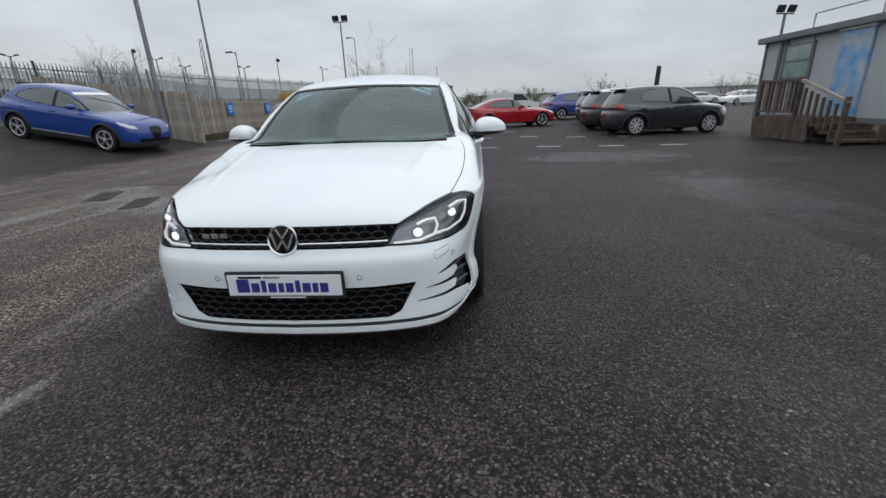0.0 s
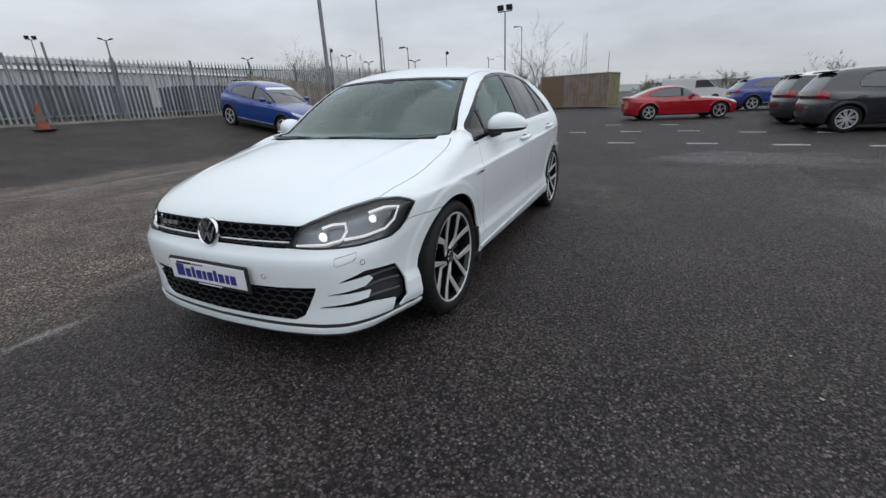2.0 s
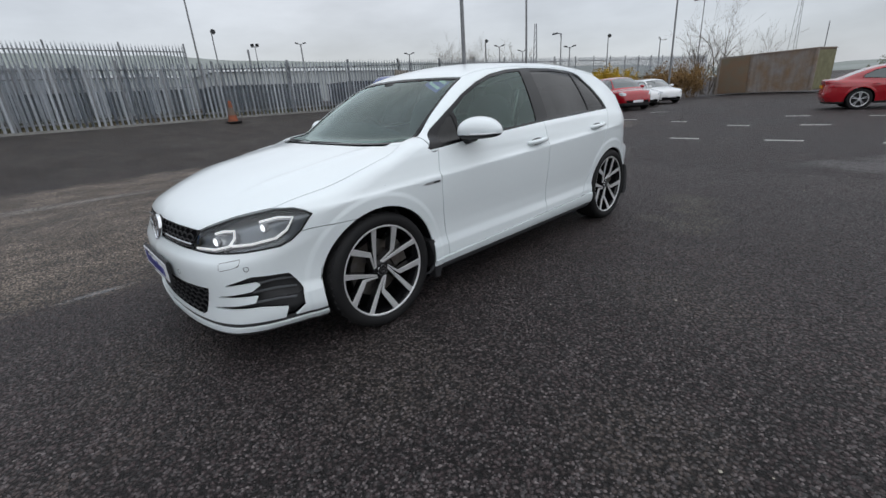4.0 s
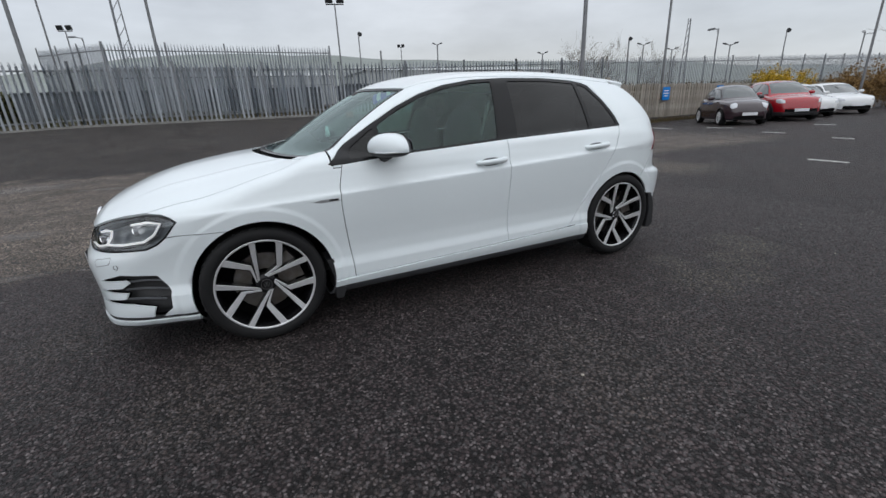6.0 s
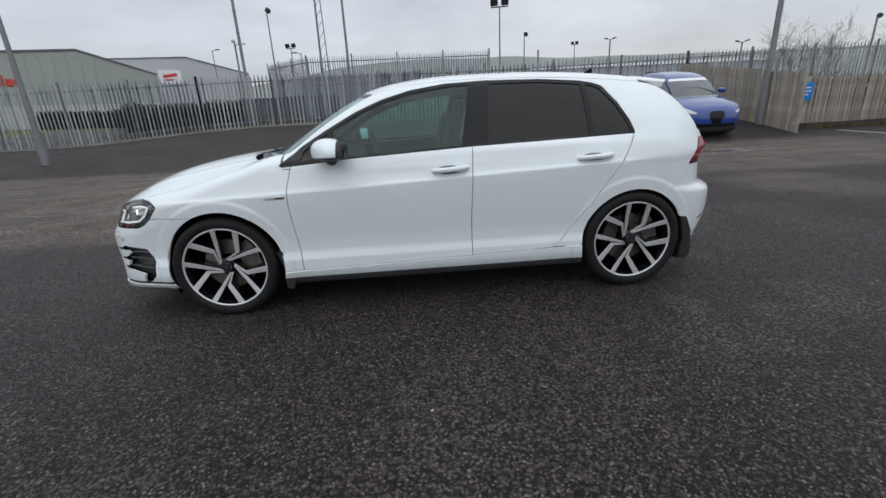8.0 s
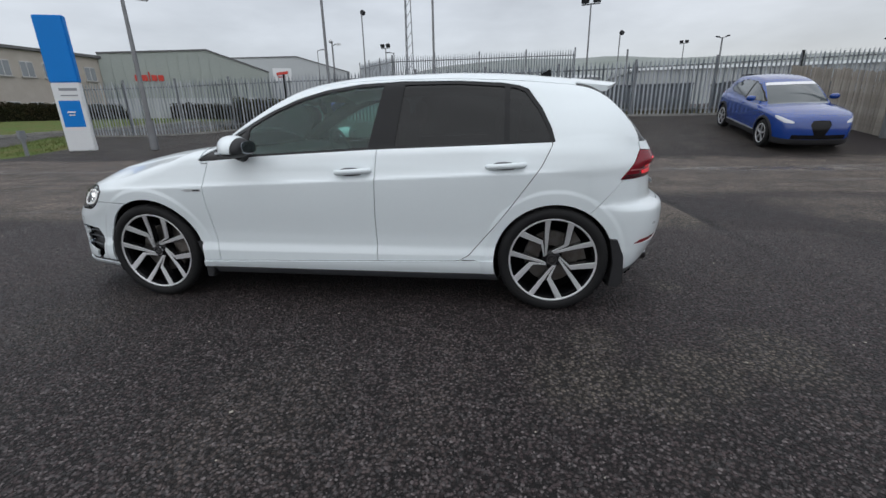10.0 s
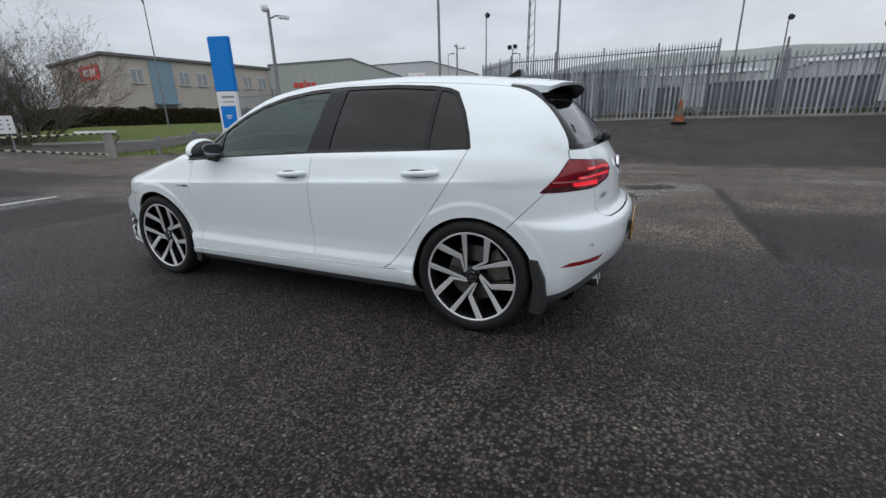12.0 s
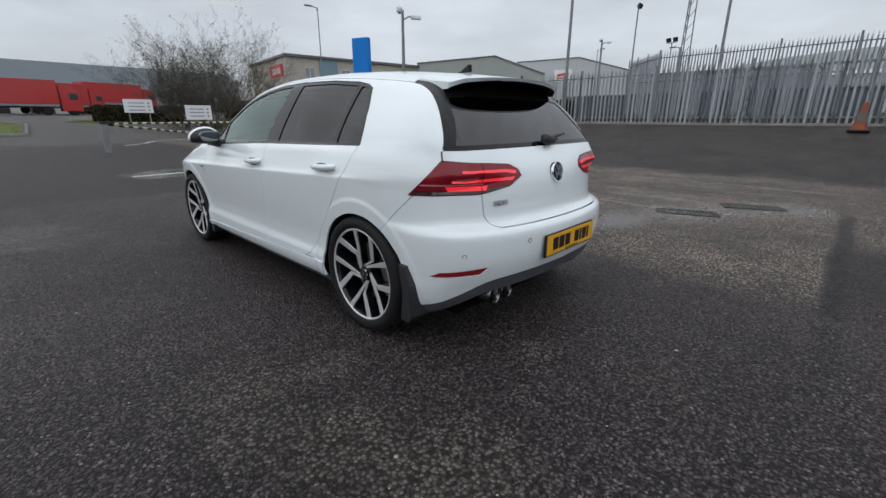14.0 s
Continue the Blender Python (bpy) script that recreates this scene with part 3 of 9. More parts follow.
# outer panels
bonnet = part("bonnet", G("bonnet", cut(shell, within(bonnet_side), within(bonnet_front), within(bonnet_rear), beyond(LAMP), lambda p: 0.5 - Z(p)), mirror=True), WHITE, car)
front_rest = [beyond(LAMP), beyond(GRILLE, 0), within(bumper_up), lambda p: Y(p) - 0.80, within(arch_f, 0.0)]
bumper = part("front_bumper", G("front_bumper", cut(shell, *front_rest, beyond(INTAKE, 0), beyond(FOG, 0), lambda p: 0.244 - Z(p)), mirror=True), WHITE, car)
part("lower_strip", G("lower_strip", cut(shell, *front_rest, beyond(FOG, 0), lambda p: Z(p) - 0.243, lambda p: 0.223 - Z(p)), mirror=True, off=-0.006), TRIM_BLACK, bumper, "black plastic strip")
part("front_lip", G("front_lip", cut(shell, *front_rest, lambda p: Z(p) - 0.222, lambda p: 0.196 - Z(p)), mirror=True, off=0.004), WHITE, bumper, "thin white lower lip")
part("splitter", G("splitter", cut(shell, *front_rest, lambda p: Z(p) - 0.195), mirror=True), SILL_GREY, bumper, "grey plastic underside")
both("front_wing", cut(shell, lambda p: Y(p) - 1.40, lambda p: 0.30 - Y(p), beyond(LAMP), lambda p: np.where(Y(p) < 0.86, 0.0022 - bumper_up(p), -1), lambda p: 0.0022 - np.maximum(bonnet_side(p), bonnet_rear(p)), within(arch_f, 0.0), beyond(door_f), within(door_low), beyond(DLO, 0), lambda p: np.where(Y(p) > 1.29, under_belt(p), -1), lambda p: 0.5 - X(p), lambda p: np.where(bonnet_rear(p) > 0, 0.662 - X(p), -1), lambda p: -np.maximum(screen_side(p), screen_low(p)) + 0.002, lambda p: np.where(Z(p) > 0.90, Y(p) - 1.30, -1)), WHITE)
doors_front = both("front_door", cut(shell, within(door_f), within(door_low), under_belt, lambda p: 0.5 - X(p)), WHITE)
doors_rear = both("rear_door", cut(shell, within(door_r), within(door_low), under_belt, within(grow(arch_r, 0.0)), lambda p: 0.5 - X(p)), WHITE)
both("sill", cut(shell, lambda p: Z(p) - 0.276 - 0.024 * (Y(p) - 1.36) + 0.002, lambda p: 0.236 - Z(p), within(arch_f, 0), within(arch_r, 0), lambda p: 0.9 - Y(p), lambda p: Y(p) - 3.3), WHITE, off=0.010, depth=0.016)
both("sill_cover", cut(shell, lambda p: Z(p) - 0.234, within(arch_f, 0), within(arch_r, 0), lambda p: 0.9 - Y(p), lambda p: Y(p) - 3.45, lambda p: 0.6 - X(p)), SILL_GREY, "dark grey plastic sill cover")
roof_side = lambda p: X(p) - (0.572 - 0.02 * step(2.6, 3.6, Y(p)))
roof_test = [within(roof_side), beyond(screen_high), upper, lambda p: Y(p) - 3.60]
roof = part("roof", G("roof", cut(shell, *roof_test), mirror=True), WHITE, car)
frame_tests = [beyond(DLO, 0), lambda p: 0.3 - X(p), beyond(door_f), beyond(door_r), beyond(rear_cut), beyond(TAIL), beyond(GATE), beyond(REAR_GLASS), within(arch_r, 0)]
quarter = cut(shell, lambda p: 1.302 - Y(p), *frame_tests, lambda p: np.where((Z(p) > 0.91) | (Y(p) > 2.7), -1, 1), lambda p: np.where((Y(p) < 3.4) & (Z(p) < 0.276 + 0.024 * (Y(p) - 1.36)), 1, -1), lambda p: -np.maximum(np.maximum(screen_low(p), screen_high(p)), screen_side(p)) + 0.002, lambda p: np.where((Y(p) > 1.7) & (Y(p) < 3.60), 0.002 - roof_side(p), -1), lambda p: np.where(Y(p) < 1.31, 0.925 - Z(p), -1), lambda p: np.where((Y(p) < 1.5) & (Z(p) > 0.85), -0.001 - screen_side(p), -1), lambda p: np.where((Y(p) >= 3.60) & (X(p) < 0.50) , 1, -1))
both("side_frame", quarter, WHITE)
bumper_r = part("rear_bumper", G("rear_bumper", cut(shell, within(rear_cut), lambda p: Z(p) - 0.795, beyond(TAIL), beyond(GATE), within(arch_r, 0), lambda p: diffuser_top(X(p)) - Z(p), beyond(REFLECT, 0.001)), mirror=True), WHITE, car)
part("diffuser", G("diffuser", cut(shell, lambda p: 3.75 - Y(p), lambda p: Z(p) - diffuser_top(X(p)) + 0.001, lambda p: diffuser_top(X(p)) - 0.075 - Z(p), within(arch_r, 0)), mirror=True, off=-0.004), SILL_GREY, bumper_r, "dark grey plastic diffuser")
both("rear_reflector", cut(shell, within(REFLECT), lambda p: 3.5 - Y(p)), REFLECTOR, "long red reflector", parent=bumper_r, off=-0.003)
gate = part("tailgate", G("tailgate", cut(shell, within(GATE), lambda p: 3.6 - Y(p), beyond(TAIL)), mirror=True), WHITE, car)

# glazing: black surrounds and panes
both("window_surround", cut(shell, DLO, lambda p: 0.3 - X(p), beyond(front_pane, 0), beyond(rear_pane, 0), beyond(quarter_pane, 0), beyond(sail_pane, 0)), GLOSS_BLACK, "gloss black window frame", off=-0.004)
for name, outline, material, label in (("front_door_window", front_pane, GLASS_CLEAR, "lightly tinted side window"), ("rear_door_window", rear_pane, GLASS_DARK, "dark privacy glass"), ("quarter_window", quarter_pane, GLASS_DARK, "dark privacy glass"), ("corner_window", sail_pane, GLASS_DARK, "small dark corner window")):
    for pane in both(name, cut(shell, grow(outline, 0.003), lambda p: 0.3 - X(p)), material, label, off=-0.009, depth=0):
        pane.visible_shadow = False
screen_all = [screen_low, screen_high, screen_side, lambda p: 0.8 - Z(p)]
inner = lambda p: np.maximum(np.maximum(grow(screen_low, -0.028)(p), grow(screen_high, -0.022)(p)), grow(screen_side, -0.022)(p))
part("windscreen_surround", G("windscreen_surround", cut(shell, *screen_all, lambda p: -inner(p)), mirror=True, off=-0.004), GLOSS_BLACK, car, "black windscreen border")
screen = part("windscreen", G("windscreen", cut(shell, grow(inner, 0.003), lambda p: 0.8 - Z(p)), mirror=True, off=-0.008, depth=0), GLASS_FRONT, car)
screen.visible_shadow = False
part("scuttle", G("scuttle", cut(shell, beyond(bonnet_rear), within(screen_low), lambda p: X(p) - 0.66, lambda p: 0.8 - Z(p), lambda p: Y(p) - 1.3), mirror=True, off=-0.018), TRIM_BLACK, car, "black plastic scuttle panel")
part("rear_window_surround", G("rear_window_surround", cut(shell, grow(REAR_GLASS, 0.012), lambda p: 3.55 - Y(p), beyond(REAR_PANE, 0)), mirror=True, off=-0.006), GLOSS_BLACK, gate, "gloss black border and side fins")
rear_pane_ob = part("rear_window", G("rear_window", cut(shell, grow(REAR_PANE, 0.003), lambda p: 3.55 - Y(p)), mirror=True, off=-0.009, depth=0), GLASS_REAR, gate, "dark privacy glass")
rear_pane_ob.visible_shadow = False

# structure behind the gaps, near-black to paint in their shade, open at the panes
open_glass = [beyond(grow(DLO, -0.015), 0), lambda p: -inner(p) - 0.01, beyond(grow(REAR_PANE, 0.0), 0)]
core = cut(shell, *open_glass, within(arch_f, 0.0), within(arch_r, 0.0), beyond(LAMP, 0), beyond(FOG, 0), lambda p: np.where(Y(p) > 3.7, diffuser_top(X(p)) - 0.06 - Z(p), -1))
part("inner_shell", G("inner_shell", core, mirror=True, off=-0.028, depth=0), GAP_BLACK, car, "inner body shell, near-black for the shade in the gaps")
for name, test in (("fog_recess", FOG), ("headlamp_bowl", LAMP)):
    mat_ = TRIM_BLACK if name == "fog_recess" else LAMP_BODY
    both(name, cut(shell, grow(test, 0.012), lambda p: Y(p) - 0.9), mat_, "dark recess", off=-0.045, depth=0)

# wheel arch liners
for y0, r0 in ((0.873, 0.368), (3.487, 0.356)):
    for sx in (1, -1):
        bm = bmesh.new()
        rows = []
        for k in range(33):
            a = radians(-25 + 230 * k / 32)
            rows.append([bm.verts.new((sx * xx, y0 + r0 * math.cos(a), 0.316 + r0 * math.sin(a))) for xx in (0.832, 0.55)])
        for a, b in zip(rows, rows[1:]):
            bm.faces.new((a[0], a[1], b[1], b[0]))
        back = bm.verts.new((sx * 0.55, y0, 0.30))
        for a, b in zip(rows, rows[1:]):
            bm.faces.new((a[1], back, b[1]))
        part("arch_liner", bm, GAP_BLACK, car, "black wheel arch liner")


# honeycomb grilles: bars that follow the skin
def front_table():
    """Where the skin is met from the front, over a raster of x and z."""
    gx, gz = np.linspace(0, 0.9, 181), np.linspace(0.17, 0.80, 127)
    a, c = np.meshgrid(gx, gz, indexing="ij")
    lo, hi, found = np.full(a.size, -0.3), np.full(a.size, 1.2), np.zeros(a.size, bool)
    at = lambda y: golf(np.stack([a.ravel(), y, c.ravel()], 1))
    for y in np.linspace(-0.3, 1.2, 120):
        inside = (at(np.full(a.size, y)) < 0) & ~found
        hi[inside] = y
        found |= inside
        lo[~found] = y
    for _ in range(16):
        mid = (lo + hi) / 2
        inside = at(mid) < 0
        hi, lo = np.where(inside, mid, hi), np.where(inside, lo, mid)
    return hi.reshape(a.shape)


FRONT_Y = front_table()


def onto(f, x, z, y0=-0.3, y1=1.2):
    """The first y at which the skin is met from the front at (x, z)."""
    u, w = min(abs(x) / 0.005, 179.99), min(max((z - 0.17) / 0.005, 0), 125.99)
    i, k = int(u), int(w)
    u, w = u - i, w - k
    t = FRONT_Y
    return float((t[i, k] * (1 - u) + t[i + 1, k] * u) * (1 - w) + (t[i, k + 1] * (1 - u) + t[i + 1, k + 1] * u) * w)


def honeycomb(name, test, cell, flat, back, parent):
    bm = bmesh.new()
    w, h = cell, flat
    zs = np.arange(0.2, 0.75, h)
    for k, z in enumerate(zs):
        xs = np.arange(-0.72 + (w / 2 if k % 2 else 0), 0.72, w)
        for x in xs:
            # each cell gives its upper "roof" and one upright
            pts = [(x - w / 2, z + h * 0.30), (x - w * 0.22, z + h * 0.62), (x + w * 0.22, z + h * 0.62), (x + w / 2, z + h * 0.30), (x + w / 2, z - h * 0.05)]
            mid = np.array([[abs(x), 0, z + h * 0.4]])
            if test(mid)[0] > -0.004:
                continue
            run = []
            for px, pz in pts:
                q = np.array([[abs(px), 0, pz]])
                if test(q)[0] > 0.004:
                    continue
                y = onto(golf, px, pz)
                if y is not None:
                    run.append((px, y + back, pz))
            if len(run) > 1:
                tube(run, 0.0042, 4, bm)
    return part(name, bm, TRIM_BLACK, parent, "black honeycomb mesh")


upper_grille = part("radiator_grille", G("radiator_grille", cut(shell, grow(GRILLE, 0.004), lambda p: Y(p) - 0.5), mirror=True, off=-0.034, depth=0), GAP_BLACK, car, "black honeycomb grille with a bright strip")
honeycomb("grille_mesh", GRILLE, 0.058, 0.026, 0.012, upper_grille)
lower_grille = part("lower_grille", G("lower_grille", cut(shell, grow(INTAKE, 0.004), lambda p: Y(p) - 0.5), mirror=True, off=-0.045, depth=0), GAP_BLACK, car, "black honeycomb lower grille")
honeycomb("grille_mesh", INTAKE, 0.066, 0.030, 0.016, lower_grille)


def strip(name, z0, x0, x1, r, material, parent, label="", back=0.0, n=40, flat=1.0):
    """A bright bar laid along the skin across the nose."""
    bm = bmesh.new()
    pts = []
    for k in range(n + 1):
        x = x0 + (x1 - x0) * k / n
        pts.append((x, onto(golf, x, z0) + back, z0))
    tube(pts, r, 8, bm)
    return part(name, bm, material, parent, label, smooth=50)


strip("bright_strip", 0.617, -0.452, 0.452, 0.0065, CHROME, upper_grille, "chrome strip", back=0.006)
strip("white_strip", 0.606, -0.45, 0.45, 0.004, GLOSS_BLACK, upper_grille, "thin black strip", back=0.006)

# headlamps: a light-edged dark bowl with two lit projectors, bright zigzag strips and a clear cover
def on_nose(p, z, d=0.0):
    """A place on the skin by p = x + 0.8 y and height, d inside it."""
    lo, hi = 0.0, 0.95
    y = 0.0
    for _ in range(40):
        x = (lo + hi) / 2
        y = onto(golf, x, z, -0.2, 1.0)
        if y is None or x + 0.8 * y > p:
            hi = x
        else:
            lo = x
    q = np.array([[lo, onto(golf, lo, z, -0.2, 1.0), z]])
    return Vector((q - d * gradient(golf, q))[0])


def mirrored(bm):
    for v in bm.verts:
        v.co.x = -v.co.x
    bmesh.ops.reverse_faces(bm, faces=bm.faces)
    return bm


def ribbon(points, width, d, thick=0.006, bm=None, m=1):
    """A bright bar through (p, z) places on the nose."""
    bm = bm or bmesh.new()
    pts = [on_nose(p, z, d) for p, z in points]
    pts = [Vector((m * q.x, q.y, q.z)) for q in pts]
    tube(pts, width, 6, bm)
    return bm


rim_test = grow(LAMP, -0.007)
for m in (1, -1):
    lamp = part("headlamp", G("headlamp", cut(shell, within(LAMP, 0.001), lambda p: -rim_test(p), lambda p: Y(p) - 0.9), flip=m < 0, off=-0.002), GLOSS_BLACK, car, "lit headlamp with two projectors and daytime strips")
    cover = part("lamp_cover", G("lamp_cover", cut(shell, grow(rim_test, 0.003), lambda p: Y(p) - 0.9), flip=m < 0, off=-0.004, depth=0), GLASS_LAMP, lamp, "clear lamp cover")
    cover.visible_shadow = False
    for pc, zc, r, glow in ((0.70, 0.642, 0.021, True), (1.0, 0.690, 0.019, True)):
        c = on_nose(pc, zc, 0.030)
        c = Vector((m * c.x, c.y, c.z))
        turn = Vector((0.18 * m, -1, 0)).to_track_quat("Z", "Y").to_matrix().to_4x4()
        part("projector_housing", lathe([(r * 1.22, -0.01), (r * 1.22, 0.006), (r * 1.02, 0.010), (r, -0.004)], 28, m=Matrix.Translation(c) @ turn), LAMP_BEZEL, lamp, "silver projector ring", smooth=40)
        part("projector", lathe([(r, -0.004), (r * 0.9, 0.006), (r * 0.6, 0.013), (0, 0.016)], 28, m=Matrix.Translation(c) @ turn), LAMP_GLOW, lamp, "lit lens", smooth=60)
    for line in ([(0.545, 0.607), (0.70, 0.609), (0.80, 0.622), (0.835, 0.655), (0.83, 0.690), (0.76, 0.690), (0.70, 0.678)], [(0.815, 0.622), (0.93, 0.622), (1.06, 0.634), (1.12, 0.665), (1.155, 0.722), (1.07, 0.733), (0.97, 0.722)]):
        part("daytime_strip", ribbon(line, 0.0058, 0.016, m=m), LAMP_STRIP, lamp, "lit white strip", smooth=60)
        part("strip_shelf", ribbon([(p, z - 0.010) for p, z in line], 0.008, 0.026, m=m), LAMP_BEZEL, lamp, "silver shelf", smooth=60)

# dark slats across the corner recesses
    for z0, p0 in ((0.340, 0.90), (0.392, 0.90), (0.430, 0.93)):
        part("recess_slat", ribbon([(p0, z0), (1.02, z0 + 0.004), (1.12, z0 - 0.006)], 0.006, 0.022, m=m), SILL_GREY, bumper, "dark slat", smooth=50)

# round emblems: a bright ring on a dark disc with slanted bars
def emblem(name, r, place, normal, parent):
    turn = Matrix.Translation(place) @ Vector(normal).to_track_quat("Z", "Y").to_matrix().to_4x4()
    ob = part(name, lathe([(r * 1.0, -0.012), (r * 1.0, 0.000), (r * 0.95, 0.005), (0, 0.007)], 48, m=turn), GLOSS_BLACK, parent, "round dark emblem with a bright ring", smooth=40)
    part("emblem_ring", lathe([(r * 1.03, -0.004), (r * 1.03, 0.006), (r * 0.98, 0.011), (r * 0.91, 0.010), (r * 0.88, 0.004)], 48, m=turn), CHROME, ob, "chrome ring", smooth=60)
    for bars in ([(-0.42, 0.72), (0.0, 0.12), (0.42, 0.72)], [(-0.72, 0.42), (-0.36, -0.62), (0.0, 0.0), (0.36, -0.62), (0.72, 0.42)]):
        for (ax, ay), (bx, by) in zip(bars, bars[1:]):
            bm = bmesh.new()
            d = Vector((bx - ax, by - ay, 0))
            mid = Vector(((ax + bx) / 2 * r, (ay + by) / 2 * r, 0.009))
            box((d.length * r + 0.012 * r, 0.15 * r, 0.006), mid, bm=bm, turn=Matrix.Rotation(math.atan2(d.y, d.x), 4, "Z"))
            for v in bm.verts:
                v.co = turn @ v.co
            part("emblem_bar", bm, CHROME, ob, "chrome bar")
    return ob


emblem("front_emblem", 0.0665, (0, onto(golf, 0, 0.64) - 0.006, 0.640), (0, -1, 0.22), car)
emblem("rear_emblem", 0.054, (0, 4.139, 0.862), (0, 1, 0.18), gate)

# model letters become plain bright bars
def bars(places, size, m, material, parent, name="badge_bar", label="plain bright badge bar"):
    for x, w, h in places:
        bm = box((w, h, 0.004), (x, 0, 0), 0.0012)
        for v in bm.verts:
            v.co = m @ v.co
        part(name, bm, material, parent, label)


facing = lambda n: Vector(n).to_track_quat("Z", "Y").to_matrix().to_4x4()
bars([(-0.042, 0.034, 0.022), (0, 0.036, 0.022), (0.042, 0.034, 0.022)], 1, Matrix.Translation((-0.33, onto(golf, -0.33, 0.652) + 0.004, 0.652)) @ facing((0, -1, 0)), CHROME, upper_grille)
bars([(-0.034, 0.030, 0.024), (0, 0.028, 0.024), (0.034, 0.030, 0.024)], 1, Matrix.Translation((0.46, 4.106, 0.748)) @ facing((0.12, 1, 0.1)), SATIN_SILVER, gate)

# wing badges: a slim arrow-shaped bar behind each front wheel
for m in (1, -1):
    badge = part("wing_badge", prism([(0, 0), (0.035, 0.007), (0.135, 0.009), (0.138, -0.007), (0.04, -0.008)], 0.006, Matrix.Translation((m * 0.893, 1.165, 0.742)) @ Matrix(((0, 0, m, 0), (1, 0, 0, 0), (0, 1, 0, 0), (0, 0, 0, 1)))), SATIN_SILVER, car, "slim silver and black wing badge")
    part("badge_inlay", box((0.004, 0.050, 0.008), (m * 0.8965, 1.272, 0.743), 0.001), PRINT_BLACK, badge, "black inlay")

# number plates: the dealer's white plate in front, a yellow one behind; the writing is plain bars
y_plate = onto(golf, 0, 0.45) - 0.016
plate = part("front_plate", box((0.535, 0.014, 0.128), (0, y_plate + 0.004, 0.449), 0.004), TRIM_BLACK, bumper, "white dealer plate in a black frame")
part("plate_panel", box((0.512, 0.006, 0.098), (0, y_plate - 0.005, 0.452), 0.002), PLATE_WHITE, plate, "white plate panel")
x = -0.214
for w, h in ((0.056, 0.062), (0.036, 0.044), (0.022, 0.056), (0.036, 0.044), (0.024, 0.044), (0.034, 0.044), (0.022, 0.056), (0.036, 0.044), (0.024, 0.044), (0.036, 0.044)):
    part("plate_print", box((w, 0.003, h), (x + w / 2, y_plate - 0.009, 0.420 + h / 2), 0.001), NAVY, plate, "navy bar")
    x += w + 0.0095
part("plate_print", box((0.105, 0.003, 0.010), (-0.150, y_plate - 0.009, 0.490), 0.001), PRINT_BLACK, plate, "small black bar")
part("plate_print", box((0.075, 0.003, 0.009), (-0.052, y_plate - 0.009, 0.490), 0.001), PRINT_GREY, plate, "small grey bar")
part("plate_print", box((0.16, 0.003, 0.006), (0.01, y_plate - 0.009, 0.396), 0.001), PLATE_WHITE, plate, "small white bar")
ry = 4.252
rplate = part("rear_plate", box((0.530, 0.014, 0.122), (0, ry, 0.510), 0.004), TRIM_BLACK, bumper_r, "yellow number plate in a black frame")
part("plate_panel", box((0.512, 0.006, 0.106), (0, ry + 0.008, 0.512), 0.002), PLATE_YELLOW, rplate, "yellow plate panel")
x = 0.20
for w in (0.052, 0.052, 0.052, 0, 0.046, 0.018, 0.046, 0.018):
    if w:
        part("plate_print", box((w, 0.003, 0.066), (x - w / 2, ry + 0.012, 0.515), 0.001), PRINT_BLACK, rplate, "black bar")
    x -= (w or 0.030) + 0.012
part("plate_print", box((0.14, 0.003, 0.006), (0, ry + 0.012, 0.468), 0.001), PRINT_BLACK, rplate, "thin black bar")

# parking sensors and washer covers
def stud(x, z, r, front=True):
    if front:
        y = onto(golf, x, z)
        q = np.array([[x, y, z]])
    else:
        lo, hi = 3.6, 4.5
        for _ in range(30):
            mid = (lo + hi) / 2
            if golf(np.array([[x, mid, z]]))[0] < 0:
                lo = mid
            else:
                hi = mid
        q = np.array([[x, lo, z]])
    n = gradient(golf, q)[0]
    m = Matrix.Translation(q[0]) @ Vector(n).to_track_quat("Z", "Y").to_matrix().to_4x4()
    holder = bumper if front else bumper_r
    ring = part("parking_sensor", lathe([(r * 1.25, 0.0), (r * 1.25, 0.0012), (r, 0.0012), (r * 0.98, -0.001)], 20, m=m), SILL_GREY, holder, "small round parking sensor")
    part("sensor_face", lathe([(r * 0.95, 0.0), (r * 0.8, 0.0016), (0, 0.002)], 20, m=m), WHITE, ring)


for x, z in ((0.327, 0.468), (-0.327, 0.468), (0.728, 0.515), (-0.728, 0.515)):
    stud(x, z, 0.010)
for x, z in ((0.70, 0.52), (-0.70, 0.52), (0.36, 0.56), (-0.36, 0.56)):
    stud(x, z, 0.010, False)
WASH = nose([(0.745, 0.552), (0.875, 0.565), (0.86, 0.53), (0.745, 0.514)])
both("washer_cover", cut(shell, lambda p: WASH(p), lambda p: -0.0022 - WASH(p), lambda p: Y(p) - 0.5), SILL_GREY, "thin shut line of the washer cover", parent=bumper, off=0.0006, depth=0)

